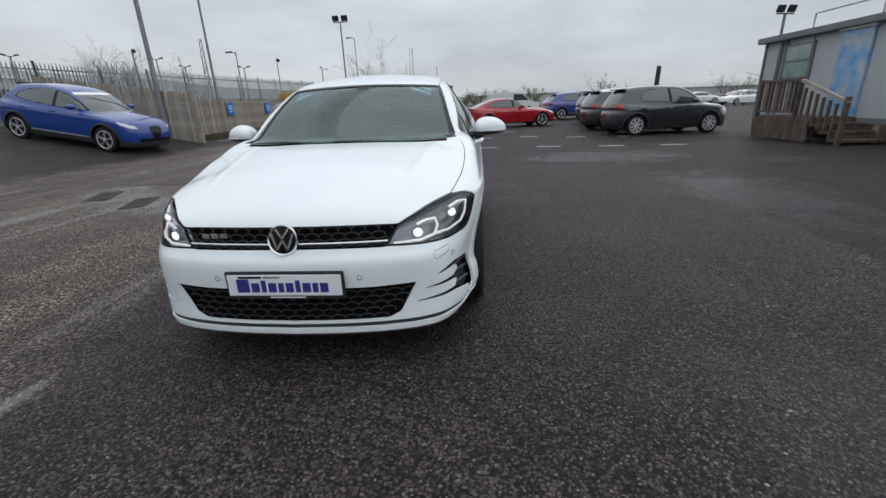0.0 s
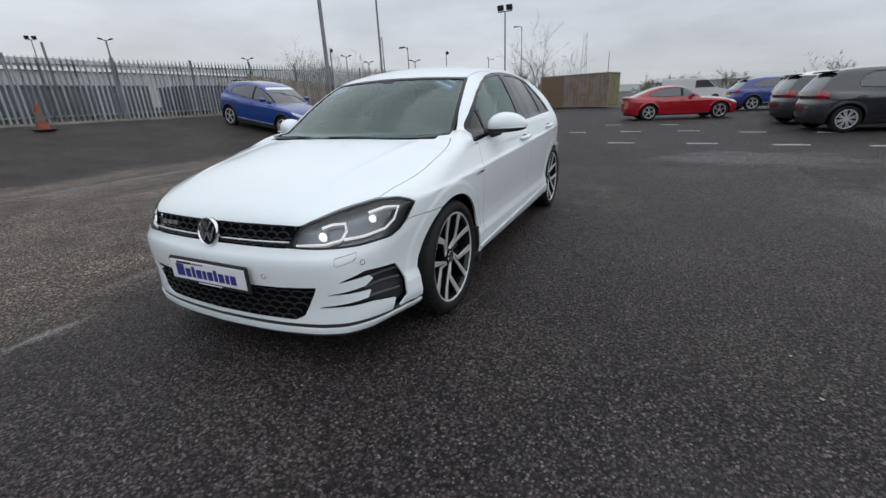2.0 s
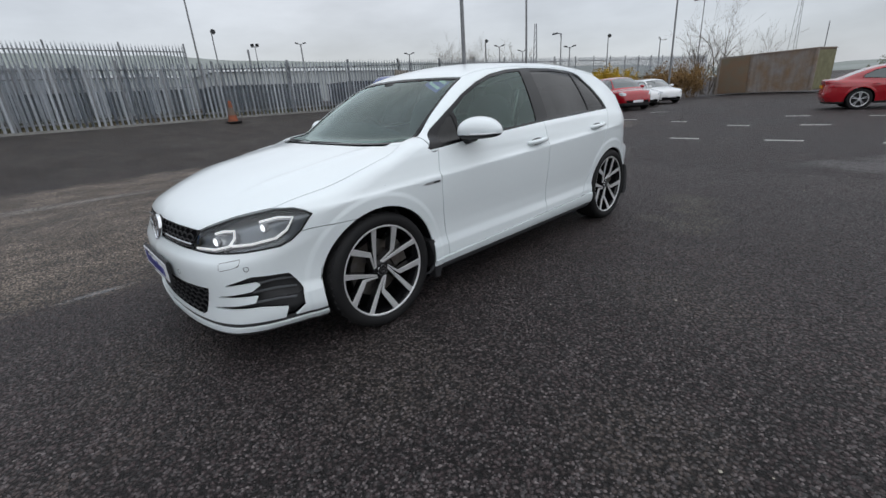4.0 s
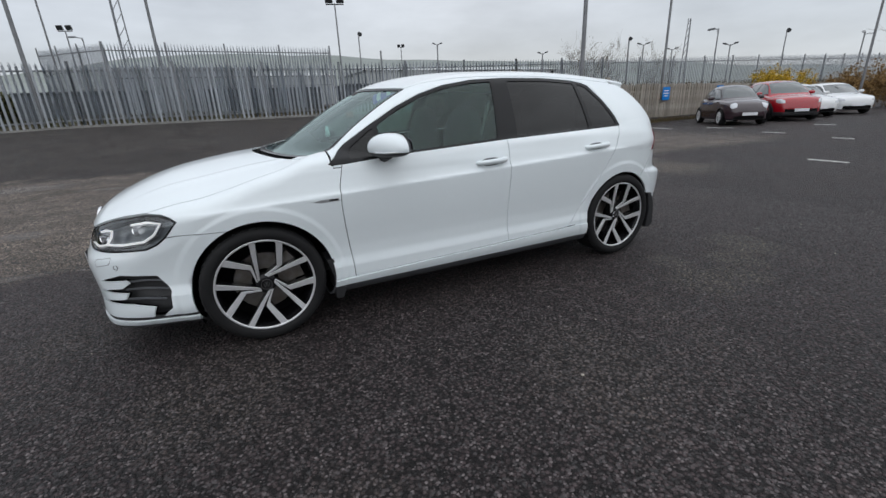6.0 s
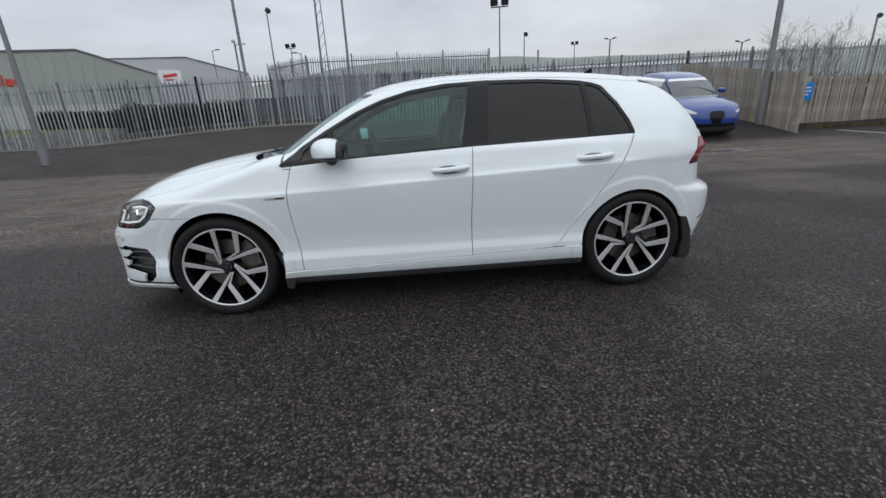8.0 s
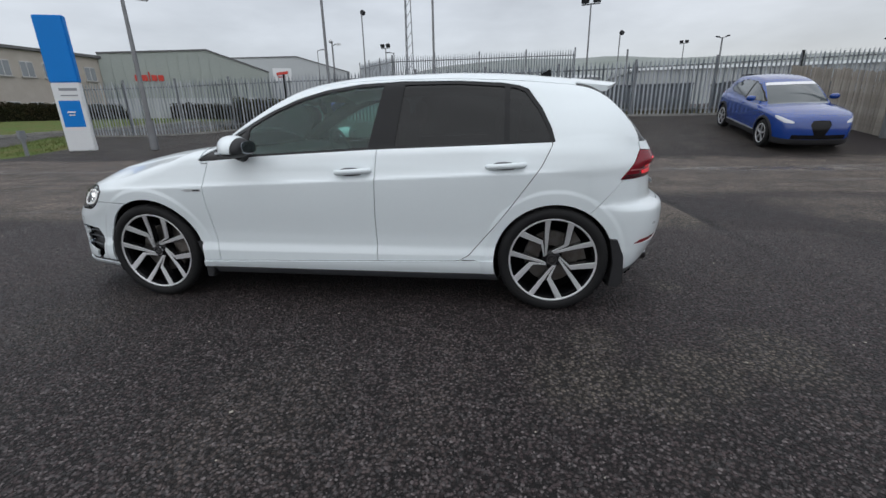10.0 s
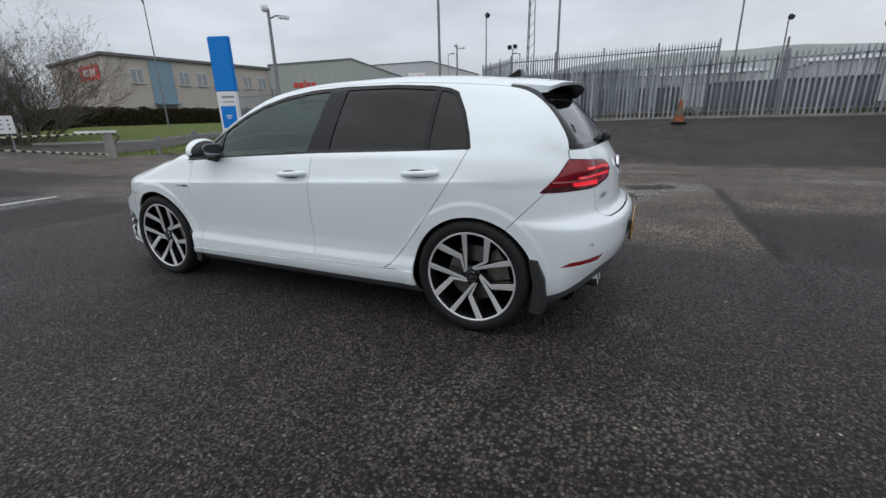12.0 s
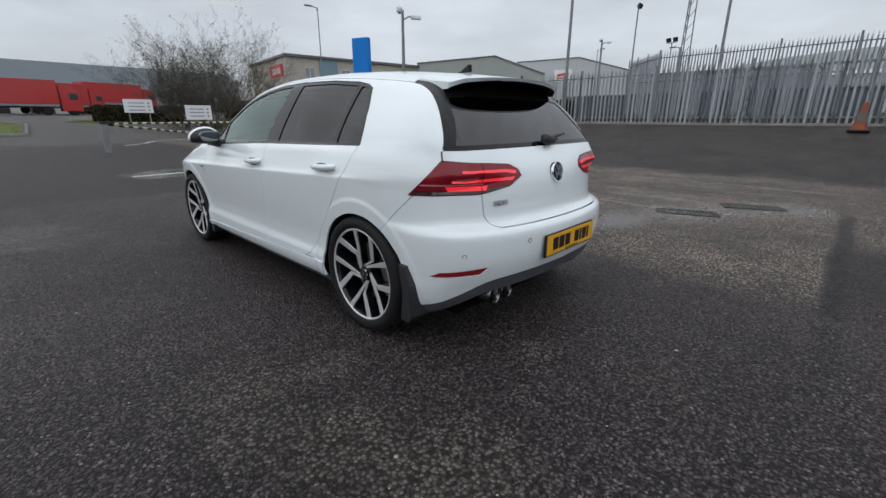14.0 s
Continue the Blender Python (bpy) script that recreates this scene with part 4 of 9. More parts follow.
# tail lamps: dark red with lit bars, split at the tailgate's gap
inner_lamp = lambda p: X(p) - 0.5535
outer_lamp = lambda p: 0.5575 - X(p)
for m in (1, -1):
    for name, test, holder in (("tail_lamp", outer_lamp, car), ("tailgate_lamp", inner_lamp, gate)):
        base = part(name, G(name, cut(shell, within(TAIL, 0.002), test, lambda p: 3.5 - Y(p)), flip=m < 0, off=0.004), TAIL_DARK, holder, "red tail lamp with bright bars")
        smoke = tail([(0.38, 0.862), (0.52, 0.842), (0.70, 0.836), (1.08, 0.833), (1.115, 0.797), (0.67, 0.795), (0.46, 0.825)])
        low = cut(shell, within(TAIL, 0.004), test, lambda p: 3.5 - Y(p), grow(smoke, 0.0), lambda p: Z(p) - 0.822)
        if len(low[1]):
            part("smoked_edge", G("smoked_edge", low, flip=m < 0, off=0.005, depth=0), TAIL_SMOKE, base, "smoked lower edge")
        for band in ([(0.42, 0.893), (0.50, 0.902), (0.70, 0.907), (0.80, 0.908), (0.80, 0.897), (0.70, 0.896), (0.50, 0.889), (0.43, 0.878)], [(0.43, 0.866), (0.55, 0.866), (0.86, 0.868), (0.86, 0.856), (0.55, 0.852), (0.45, 0.85)], [(0.63, 0.835), (0.90, 0.838), (0.88, 0.815), (0.64, 0.812)]):
            piece = cut(shell, tail(band), within(TAIL, 0.006), test, lambda p: 3.5 - Y(p))
            if len(piece[1]) > 8:
                part("lamp_bar", G("lamp_bar", piece, flip=m < 0, off=0.0065, depth=0.002), TAIL_LIT, base, "lit red bar")
        line = cut(shell, tail([(0.66, 0.848), (1.04, 0.850), (1.05, 0.843), (0.66, 0.842)]), within(TAIL, 0.004), test, lambda p: 3.5 - Y(p))
        if len(line[1]) > 4:
            part("lamp_line", G("lamp_line", line, flip=m < 0, off=0.0080, depth=0.002), mat("pale_red_line", (0.55, 0.18, 0.2), 0.2, coat=1.0), base, "pale line")

# roof spoiler: runs out of the roof over the rear window
bm = bmesh.new()
nx, ny = 40, 16
top, low = [], []
for i in range(nx + 1):
    a = abs(-1 + 2 * i / nx)
    y_end = 3.900 - 0.045 * a**2 - 0.05 * a**8
    y_start = 3.585
    rt, rl = [], []
    for k in range(ny + 1):
        y = y_start + (y_end - y_start) * k / ny
        x = (-1 + 2 * i / nx) * (0.524 - 0.022 * k / ny)
        z = float(roof_line(y)) - 0.055 * (x / 0.62) ** 2 + 0.003 - 0.22 * max(0, a - 0.86) ** 1.3
        th = 0.010 + 0.010 * math.sin(math.pi * min(1, k / ny * 1.02)) + 0.020 * a**6
        if k == ny:
            th = 0.014 + 0.01 * a**4
        rt.append(bm.verts.new((x, y, z)))
        rl.append(bm.verts.new((x, y - 0.012 * (k == ny), z - th)))
    top.append(rt)
    low.append(rl)
under = []
for i in range(nx):
    for k in range(ny):
        bm.faces.new((top[i][k], top[i + 1][k], top[i + 1][k + 1], top[i][k + 1]))
        under.append(bm.faces.new((low[i][k + 1], low[i + 1][k + 1], low[i + 1][k], low[i][k])))
    bm.faces.new((top[i][ny], top[i + 1][ny], low[i + 1][ny], low[i][ny]))
for i in (0, nx):
    for k in range(ny):
        f = (top[i][k], top[i][k + 1], low[i][k + 1], low[i][k])
        bm.faces.new(f if i == 0 else f[::-1])
bmesh.ops.recalc_face_normals(bm, faces=bm.faces)
for f in under:
    f.material_index = 1
spoiler = part("roof_spoiler", bm, WHITE, gate, "white roof spoiler with a black underside", smooth=50)
spoiler.data.materials.append(TRIM_BLACK)
part("roof_aerial", prism([(0, 0), (0.11, 0), (0.106, 0.044), (0.092, 0.046), (0.03, 0.010)], 0.018, Matrix.Translation((0, 3.40, 1.408)) @ Matrix(((0, 0, 1, 0), (1, 0, 0, 0), (0, 1, 0, 0), (0, 0, 0, 1))), bevel=0.004), GLOSS_BLACK, car, "small black fin aerial")
wiper = part("rear_wiper", tube([(-0.02, 4.045, 1.028), (-0.14, 4.040, 1.046), (-0.27, 4.020, 1.056)], [0.014, 0.010, 0.005], 8), TRIM_BLACK, gate, "black rear wiper")
part("wiper_hub", bumpy((-0.03, 4.055, 1.028), (0.062, 0.028, 0.028), 2.5, (10, 14), squash=lambda p: (p.x, p.y, p.z * (1 + 4 * p.x) + 0.12 * p.x)), TRIM_BLACK, wiper, smooth=60)
for pts in ([(0.55, 1.13, 0.965), (0.2, 1.055, 0.985), (-0.05, 1.035, 0.99)], [(-0.05, 1.05, 0.975), (-0.35, 1.08, 0.99), (-0.62, 1.16, 0.985)]):
    part("front_wiper", tube([(a, b - 0.012, c - 0.016) for a, b, c in pts], [0.007, 0.006, 0.004], 6), TRIM_BLACK, car, "black front wiper")

# exhaust tips, tow cover
for x in (0.490, 0.385):
    tip = part("exhaust_tip", lathe([(0.044, -0.12), (0.046, 0.0), (0.043, 0.005), (0.038, 0.0), (0.036, -0.10)], 32, m=Matrix.Translation((x, 4.110, 0.272)) @ facing((0, 1, 0.05))), mat("dark_exhaust_chrome", (0.20, 0.20, 0.21), 0.2, metal=1.0), car, "dark chrome exhaust tip", smooth=50)
    part("tip_inside", lathe([(0.037, -0.07), (0, -0.07)], 24, m=Matrix.Translation((x, 4.110, 0.272)) @ facing((0, 1, 0.05))), GAP_BLACK, tip)
part("exhaust_pipe", tube([(0.42, 3.6, 0.24), (0.42, 4.02, 0.25), (0.42, 4.06, 0.26)], 0.045, 12), DISC_STEEL, car, "steel exhaust pipe", smooth=50)

# mudflaps behind the wheels
for m in (1, -1):
    part("front_mudflap", prism([(1.195, 0.40), (1.235, 0.405), (1.262, 0.33), (1.285, 0.21), (1.265, 0.155), (1.225, 0.16), (1.225, 0.30)], 0.17, Matrix.Translation((m * 0.795, 0, 0)) @ Matrix(((0, 0, 1, 0), (1, 0, 0, 0), (0, 1, 0, 0), (0, 0, 0, 1))), bevel=0.004), TRIM_BLACK, car, "black mudflap")
    part("rear_mudflap", prism([(3.802, 0.46), (3.845, 0.455), (3.885, 0.36), (3.895, 0.20), (3.865, 0.165), (3.815, 0.17), (3.830, 0.32)], 0.17, Matrix.Translation((m * 0.785, 0, 0)) @ Matrix(((0, 0, 1, 0), (1, 0, 0, 0), (0, 1, 0, 0), (0, 0, 0, 1))), bevel=0.004), TRIM_BLACK, car, "black mudflap")

DARK_MIRROR = mat("dark_mirror_glass", (0.22, 0.23, 0.25), 0.06, metal=1.0)
# door mirrors: white cap, black foot and lower shell, an indicator line and the glass
for m in (1, -1):
    def cap(p):
        taper = 1 - 0.30 * (p.x / 0.125)
        return (p.x, p.y * taper + 0.035 * (p.x / 0.125), p.z * (1 - 0.16 * (p.x / 0.125)) * (0.78 if p.z < 0 else 1) - 0.016 * (p.x / 0.125) ** 2)
    bm = bumpy((0, 0, 0), (0.122, 0.094, 0.072), 2.25, (20, 32), squash=cap)
    bm2 = bm.copy()
    bmesh.ops.bisect_plane(bm, geom=bm.verts[:] + bm.edges[:] + bm.faces[:], plane_co=(0, 0, -0.026), plane_no=(0, 0, -1), clear_outer=True)
    bmesh.ops.bisect_plane(bm2, geom=bm2.verts[:] + bm2.edges[:] + bm2.faces[:], plane_co=(0, 0, -0.030), plane_no=(0, 0, 1), clear_outer=True)
    edge = [e for e in bm2.edges if e.is_boundary]
    place = Matrix.Translation((0.952, 1.605, 1.002))
    bm3 = bm.copy()
    bmesh.ops.bisect_plane(bm, geom=bm.verts[:] + bm.edges[:] + bm.faces[:], plane_co=(0, 0.056, 0), plane_no=(0, 1, 0), clear_outer=True)
    bmesh.ops.bisect_plane(bm3, geom=bm3.verts[:] + bm3.edges[:] + bm3.faces[:], plane_co=(0, 0.058, 0), plane_no=(0, -1, 0), clear_outer=True)
    for b in (bm, bm2, bm3):
        for v in b.verts:
            v.co = place @ v.co
        if m < 0:
            mirrored(b)
    mirror = part("door_mirror", bm, WHITE, car, "white door mirror with a black foot", smooth=60)
    part("mirror_underside", bm2, TRIM_BLACK, mirror, "black lower shell", smooth=60)
    part("mirror_frame", bm3, TRIM_BLACK, mirror, "black mirror frame", smooth=60)
    part("mirror_foot", tube([(m * 0.80, 1.60, 0.938), (m * 0.845, 1.595, 0.945), (m * 0.90, 1.60, 0.965)], [0.042, 0.032, 0.036], 10), TRIM_BLACK, mirror, "black foot", smooth=50)
    part("mirror_indicator", tube([(m * 0.87, 1.505, 0.980), (m * 0.95, 1.512, 0.978), (m * 1.03, 1.545, 0.978), (m * 1.065, 1.60, 0.980)], 0.005, 6), SATIN_SILVER, mirror, "pale indicator line")
    part("mirror_glass", bumpy((m * 0.942, 1.702, 1.005), (0.075, 0.004, 0.038), 3.0, (8, 20)), DARK_MIRROR, mirror, "mirror glass", smooth=60)

# door handles: a bowed grip over a shallow dish, its shade painted grey
for doors, y0, z0 in ((doors_front, 2.30, 0.856), (doors_rear, 3.20, 0.882)):
    for door, m in zip(doors, (1, -1)):
        x0 = float(plan_side(y0)) - 0.030
        pts = [(m * (x0 + o), y0 + d, z0 + 0.05 * d) for d, o in ((-0.108, 0.002), (-0.095, 0.022), (-0.05, 0.036), (0.0, 0.040), (0.05, 0.038), (0.085, 0.028), (0.108, 0.006))]
        handle = part("door_handle", tube(pts, [0.012, 0.015, 0.016, 0.016, 0.017, 0.018, 0.014], 10), WHITE, door, "white grip handle", smooth=60)
        part("handle_shade", bumpy((m * (x0 + 0.012), y0 - 0.01, z0 - 0.004), (0.006, 0.075, 0.026), 2.2, (8, 18)), SILL_GREY, door, "grey patch painting the shade of the handle recess", smooth=60)

# sheets stuck inside the windscreen's upper corners
for name, x0, x1, y0 in (("windscreen_sticker", 0.36, 0.53, 1.70), ("windscreen_sticker", -0.53, -0.40, 1.72)):
    st = part(name, G(name, cut((np.where(shell[0][:, :1] > -1, shell[0], 0), shell[1]), lambda p: X(p) - max(abs(x0), abs(x1)), lambda p: min(abs(x0), abs(x1)) - X(p), grow(inner, -0.012), lambda p: 1.235 - Z(p) + 0.35 * (0.53 - X(p))), flip=x0 < 0, off=-0.014, depth=0), STICKER_VIOLET, screen, "violet and white windscreen sticker")
    for k in range(2):
        part("sticker_bar", G("sticker_bar", cut(shell, lambda p: X(p) - max(abs(x0), abs(x1)) + 0.015, lambda p: min(abs(x0), abs(x1)) + 0.02 - X(p), lambda p: np.abs(Z(p) - 1.305 + 0.030 * k - 0.35 * (0.47 - X(p))) - 0.006, lambda p: Y(p) - 2.0), flip=x0 < 0, off=-0.0125, depth=0), STICKER_WHITE, st, "white sticker bar")
part("mirror_sensor", bumpy((0, 1.72, 1.285), (0.07, 0.05, 0.03), 2.6, (10, 16)), TRIM_BLACK, car, "black sensor behind the windscreen")

# wheels: tyre, black rim with five pairs of machined spokes, cap, disc
def wheel(m, y0, parent):
    w = part("wheel", lathe([(0.253, -0.105), (0.257, -0.10), (0.249, -0.07), (0.240, 0.0), (0.240, 0.06), (0.252, 0.085), (0.257, 0.098), (0.259, 0.1025), (0.252, 0.1045), (0.246, 0.098), (0.238, 0.07), (0.232, 0.0), (0.238, -0.1)], 72), RIM_BLACK, parent, "black alloy wheel with machined double spokes", smooth=40)
    tyre = [(0.253, -0.108), (0.270, -0.115), (0.294, -0.117), (0.311, -0.108), (0.3195, -0.088), (0.322, -0.05), (0.3225, 0.0), (0.322, 0.05), (0.3195, 0.088), (0.311, 0.108), (0.303, 0.1135), (0.294, 0.1165), (0.282, 0.1175), (0.270, 0.115), (0.260, 0.109), (0.252, 0.100)]
    rubber = part("tyre", lathe(tyre, 96), RUBBER, w, "black road tyre", smooth=50)
    for k in range(48):
        a = 2 * math.pi * k / 48
        for sgn in (1, -1):
            ob = part("tread_block", BLOCK, RUBBER, rubber)
            ob.matrix_basis = Matrix.Rotation(a, 4, "Z") @ Matrix.Translation((0.3195, 0, sgn * 0.072)) @ Matrix.Rotation(sgn * 0.5, 4, "X")
    part("rim_edge", lathe([(0.2585, 0.1028), (0.2555, 0.1062), (0.2490, 0.1058), (0.2455, 0.1015), (0.2490, 0.0985)], 96, close=True), RIM_CUT, w, "machined rim edge", smooth=60)
    lift = lambda r: 0.070 + 0.032 * (r / 0.248) ** 1.6
    polar = lambda r, deg: Vector((r * math.cos(radians(deg)), r * math.sin(radians(deg)), 0))
    for k in range(5):
        a0 = 98 + 72 * k
        # the long spoke runs straight past the hub; its mate leans towards it, then runs along it as a thin rib
        for line in ([(polar(0.252, a0), 0.031), (polar(0.160, a0 + 5), 0.024), (polar(0.040, a0 + 52), 0.011)], [(polar(0.252, a0 + 41), 0.036), (polar(0.124, a0 + 23.5), 0.027), (polar(0.112, a0 + 24.5), 0.014), (polar(0.047, a0 + 63), 0.007)]):
            for layer, (grow_w, top, thick, material) in enumerate(((0.0035, -0.006, 0.040, RIM_BLACK), (0.0, 0.0, 0.010, RIM_CUT))):
                bm = bmesh.new()
                left, right = [], []
                for i, (p, wd) in enumerate(line):
                    run = (line[min(i + 1, len(line) - 1)][0] - line[max(i - 1, 0)][0]).normalized()
                    across = Vector((-run.y, run.x, 0)) * (wd / 2 + grow_w)
                    c = Vector((p.x, p.y, lift(p.length) + top))
                    left.append(c - across)
                    right.append(c + across)
                vt = [(bm.verts.new(l), bm.verts.new(r_)) for l, r_ in zip(left, right)]
                vb = [(bm.verts.new(l - Vector((0, 0, thick))), bm.verts.new(r_ - Vector((0, 0, thick)))) for l, r_ in zip(left, right)]
                for (a1, b1), (a2, b2), (c1, d1), (c2, d2) in zip(vt, vt[1:], vb, vb[1:]):
                    bm.faces.new((a1, b1, b2, a2))
                    bm.faces.new((c2, d2, d1, c1))
                    bm.faces.new((a2, c2, c1, a1))
                    bm.faces.new((b1, d1, d2, b2))
                bm.faces.new((vt[0][0], vb[0][0], vb[0][1], vt[0][1]))
                bm.faces.new((vt[-1][0], vt[-1][1], vb[-1][1], vb[-1][0]))
                bmesh.ops.recalc_face_normals(bm, faces=bm.faces)
                if layer:
                    bmesh.ops.bevel(bm, geom=bm.edges[:], offset=0.0012, segments=1, affect="EDGES", clamp_overlap=True)
                part("spoke" if layer else "spoke_back", bm, material, w, "machined spoke face" if layer else "black spoke")
    part("hub", lathe([(0.056, 0.03), (0.054, 0.066), (0.036, 0.074), (0.030, 0.072), (0, 0.070)], 40), RIM_BLACK, w, "black hub", smooth=40)
    cap_ = part("hub_cap", lathe([(0.030, 0.068), (0.030, 0.080), (0.027, 0.083), (0, 0.083)], 36), GLOSS_BLACK, w, "dark cap", smooth=40)
    part("cap_ring", lathe([(0.031, 0.078), (0.030, 0.0855), (0.0265, 0.0855), (0.026, 0.080)], 36), CHROME, cap_, "bright cap ring", smooth=60)
    for (ax, ay), (bx, by) in (((-0.016, 0.008), (-0.007, -0.015)), ((-0.007, -0.015), (0, 0.002)), ((0, 0.002), (0.007, -0.015)), ((0.007, -0.015), (0.016, 0.008)), ((-0.008, 0.017), (0, 0.004)), ((0, 0.004), (0.008, 0.017))):
        d = Vector((bx - ax, by - ay, 0))
        part("cap_bar", box((d.length, 0.0035, 0.003), ((ax + bx) / 2, (ay + by) / 2, 0.084), turn=Matrix.Rotation(math.atan2(d.y, d.x), 4, "Z")), CHROME, cap_, "bright bar")
    for k in range(5):
        a = radians(90 + 36 + 72 * k)
        part("wheel_bolt", lathe([(0.009, 0.05), (0.009, 0.066), (0.007, 0.068), (0, 0.068)], 8, m=Matrix.Translation((0.043 * math.cos(a), 0.043 * math.sin(a), 0))), RIM_BLACK, w)
    part("brake_disc", lathe([(0.07, 0.012), (0.16, 0.012), (0.16, -0.012), (0.07, -0.012)], 48), DISC_STEEL, w, "steel brake disc", smooth=30)
    part("brake_caliper", prism([(0.10, -0.07), (0.185, -0.09), (0.20, 0.0), (0.185, 0.09), (0.10, 0.07)], 0.07, Matrix.Rotation(radians(25), 4, "Z")), DISC_STEEL, w, "grey caliper")
    part("wheel_back", lathe([(0.238, -0.06), (0, -0.06)], 40), GAP_BLACK, w)
    turn = Matrix(((0, 0, 1, 0), (1, 0, 0, 0), (0, 1, 0, 0), (0, 0, 0, 1))) if m > 0 else Matrix(((0, 0, -1, 0), (-1, 0, 0, 0), (0, 1, 0, 0), (0, 0, 0, 1)))
    w.matrix_basis = Matrix.Translation((m * 0.765, y0, AXLE_Z)) @ turn
    return w


BLOCK = bpy.data.meshes.new("tread_block")
bm = box((0.006, 0.012, 0.046), (0, 0, 0))
bm.to_mesh(BLOCK)
bm.free()
for y0 in (FRONT_AXLE, REAR_AXLE):
    for m in (1, -1):
        wheel(m, y0, car)

# inside: floor, dash, wheel, seats
part("cabin_floor", box((1.36, 2.9, 0.06), (0, 2.35, 0.30)), CABIN_DARK, car, "dark cabin floor")
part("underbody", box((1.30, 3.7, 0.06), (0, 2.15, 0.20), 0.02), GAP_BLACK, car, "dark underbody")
bm = bmesh.new()
prism([(1.12, 0.55), (1.06, 0.90), (1.25, 0.955), (1.45, 0.965), (1.60, 0.93), (1.66, 0.84), (1.62, 0.60)], 1.40, Matrix(((0, 0, 1, 0), (1, 0, 0, 0), (0, 1, 0, 0), (0, 0, 0, 1))), bm, bevel=0.02)
part("dashboard", bm, CABIN_DARK, car, "dark dashboard")
steer = part("steering_wheel", lathe([(0.178 + 0.014 * math.cos(a), 0.014 * math.sin(a)) for a in np.linspace(0, 2 * math.pi, 9)[:-1]], 40, m=Matrix.Translation((-0.36, 1.78, 0.90)) @ facing((0, 1, 0.35)), close=True), CABIN_DARK, car, "dark steering wheel", smooth=60)
part("wheel_boss", bumpy((-0.36, 1.765, 0.895), (0.15, 0.03, 0.05), 2.4, (8, 14)), CABIN_DARK, steer, smooth=60)
for x, y0, wdt, name in ((0.36, 2.02, 0.25, "front_seat"), (-0.36, 2.02, 0.25, "front_seat"), (0.34, 2.85, 0.30, "rear_seat"), (-0.34, 2.85, 0.30, "rear_seat")):
    seat = part(name, bumpy((x, y0, 0.55), (wdt, 0.27, 0.11), 3.2, (12, 20)), CABIN_DARK, car, "dark cloth seat", smooth=60)
    part("seat_back", bumpy((0, 0, 0), (wdt, 0.07, 0.33), 3.0, (14, 20), squash=lambda p: (x + p.x * (1 - 0.12 * p.z / 0.33), y0 + 0.30 + p.y + 0.30 * (p.z + 0.33) * 0.8 * 0.5, 0.86 + p.z)), CABIN_DARK, seat, smooth=60)
    part("head_rest", bumpy((x, y0 + 0.48, 1.19 if y0 < 2.5 else 1.14), (0.13, 0.045, 0.09), 2.8, (10, 16)), CABIN_DARK, seat, smooth=60)
part("roof_lining", G("roof_lining", cut(shell, lambda p: X(p) - 0.60, lambda p: 1.85 - Y(p), lambda p: Y(p) - 3.55, lambda p: 1.2 - Z(p)), mirror=True, off=-0.036, depth=0), CABIN_GREY, car, "grey roof lining")
part("belt_strap", tube([(0.60, 2.45, 1.22), (0.58, 2.40, 1.0), (0.50, 2.35, 0.75)], 0.012, 4), CABIN_GREY, car, "grey seat belt")

# ---- ground: one sheet, flat round the car, banked up to the steel fence, rising along the road ----
def bank(x, y):
    s = np.clip((-8.2 - x) / 6.6, 0, 1)
    soft = np.where(s < 0.15, s * s / 0.30, s - 0.075) / 0.925
    open_side = soft * (0.98 - 0.55 * step(3.0, 15.0, -y))
    kept = np.clip((-11.75 - x) / 0.5, 0, 1) * 1.05
    return np.where(y < 13.9, open_side, kept)


def ground_z(x, y):
    x, y = np.asarray(x, float), np.asarray(y, float)
    z = bank(x, y)
    z = z + 0.022 * np.clip(-15 - x, 0, 40) * (1 - step(10, 40, -y) * 0.7)
    road = 0.018 * np.clip(-10 - y, 0, 10) + 0.055 * np.clip(-20 - y, 0, 12) + 0.018 * np.clip(-32 - y, 0, 45)
    dip = 0.11 * step(8.0, 13.0, y) * step(-4.0, 0.0, x)
    return z + road - dip


def swell(x, y):
    """Shallow dents and swells away from the white car."""
    if abs(x) < 60 and abs(y) < 60 and not (-1.2 < x < 3.8 and -2.5 < y < 6.5):
        return 0.02 * noise.noise(Vector((x * 0.3, y * 0.3, 0)))
    return 0.0


def gz(x, y):
    return float(ground_z(np.array([x]), np.array([y]))[0]) + swell(x, y)


def node(nt, kind, **values):
    n = nt.nodes.new(kind)
    for k, v in values.items():
        n.inputs[k].default_value = v
    return n


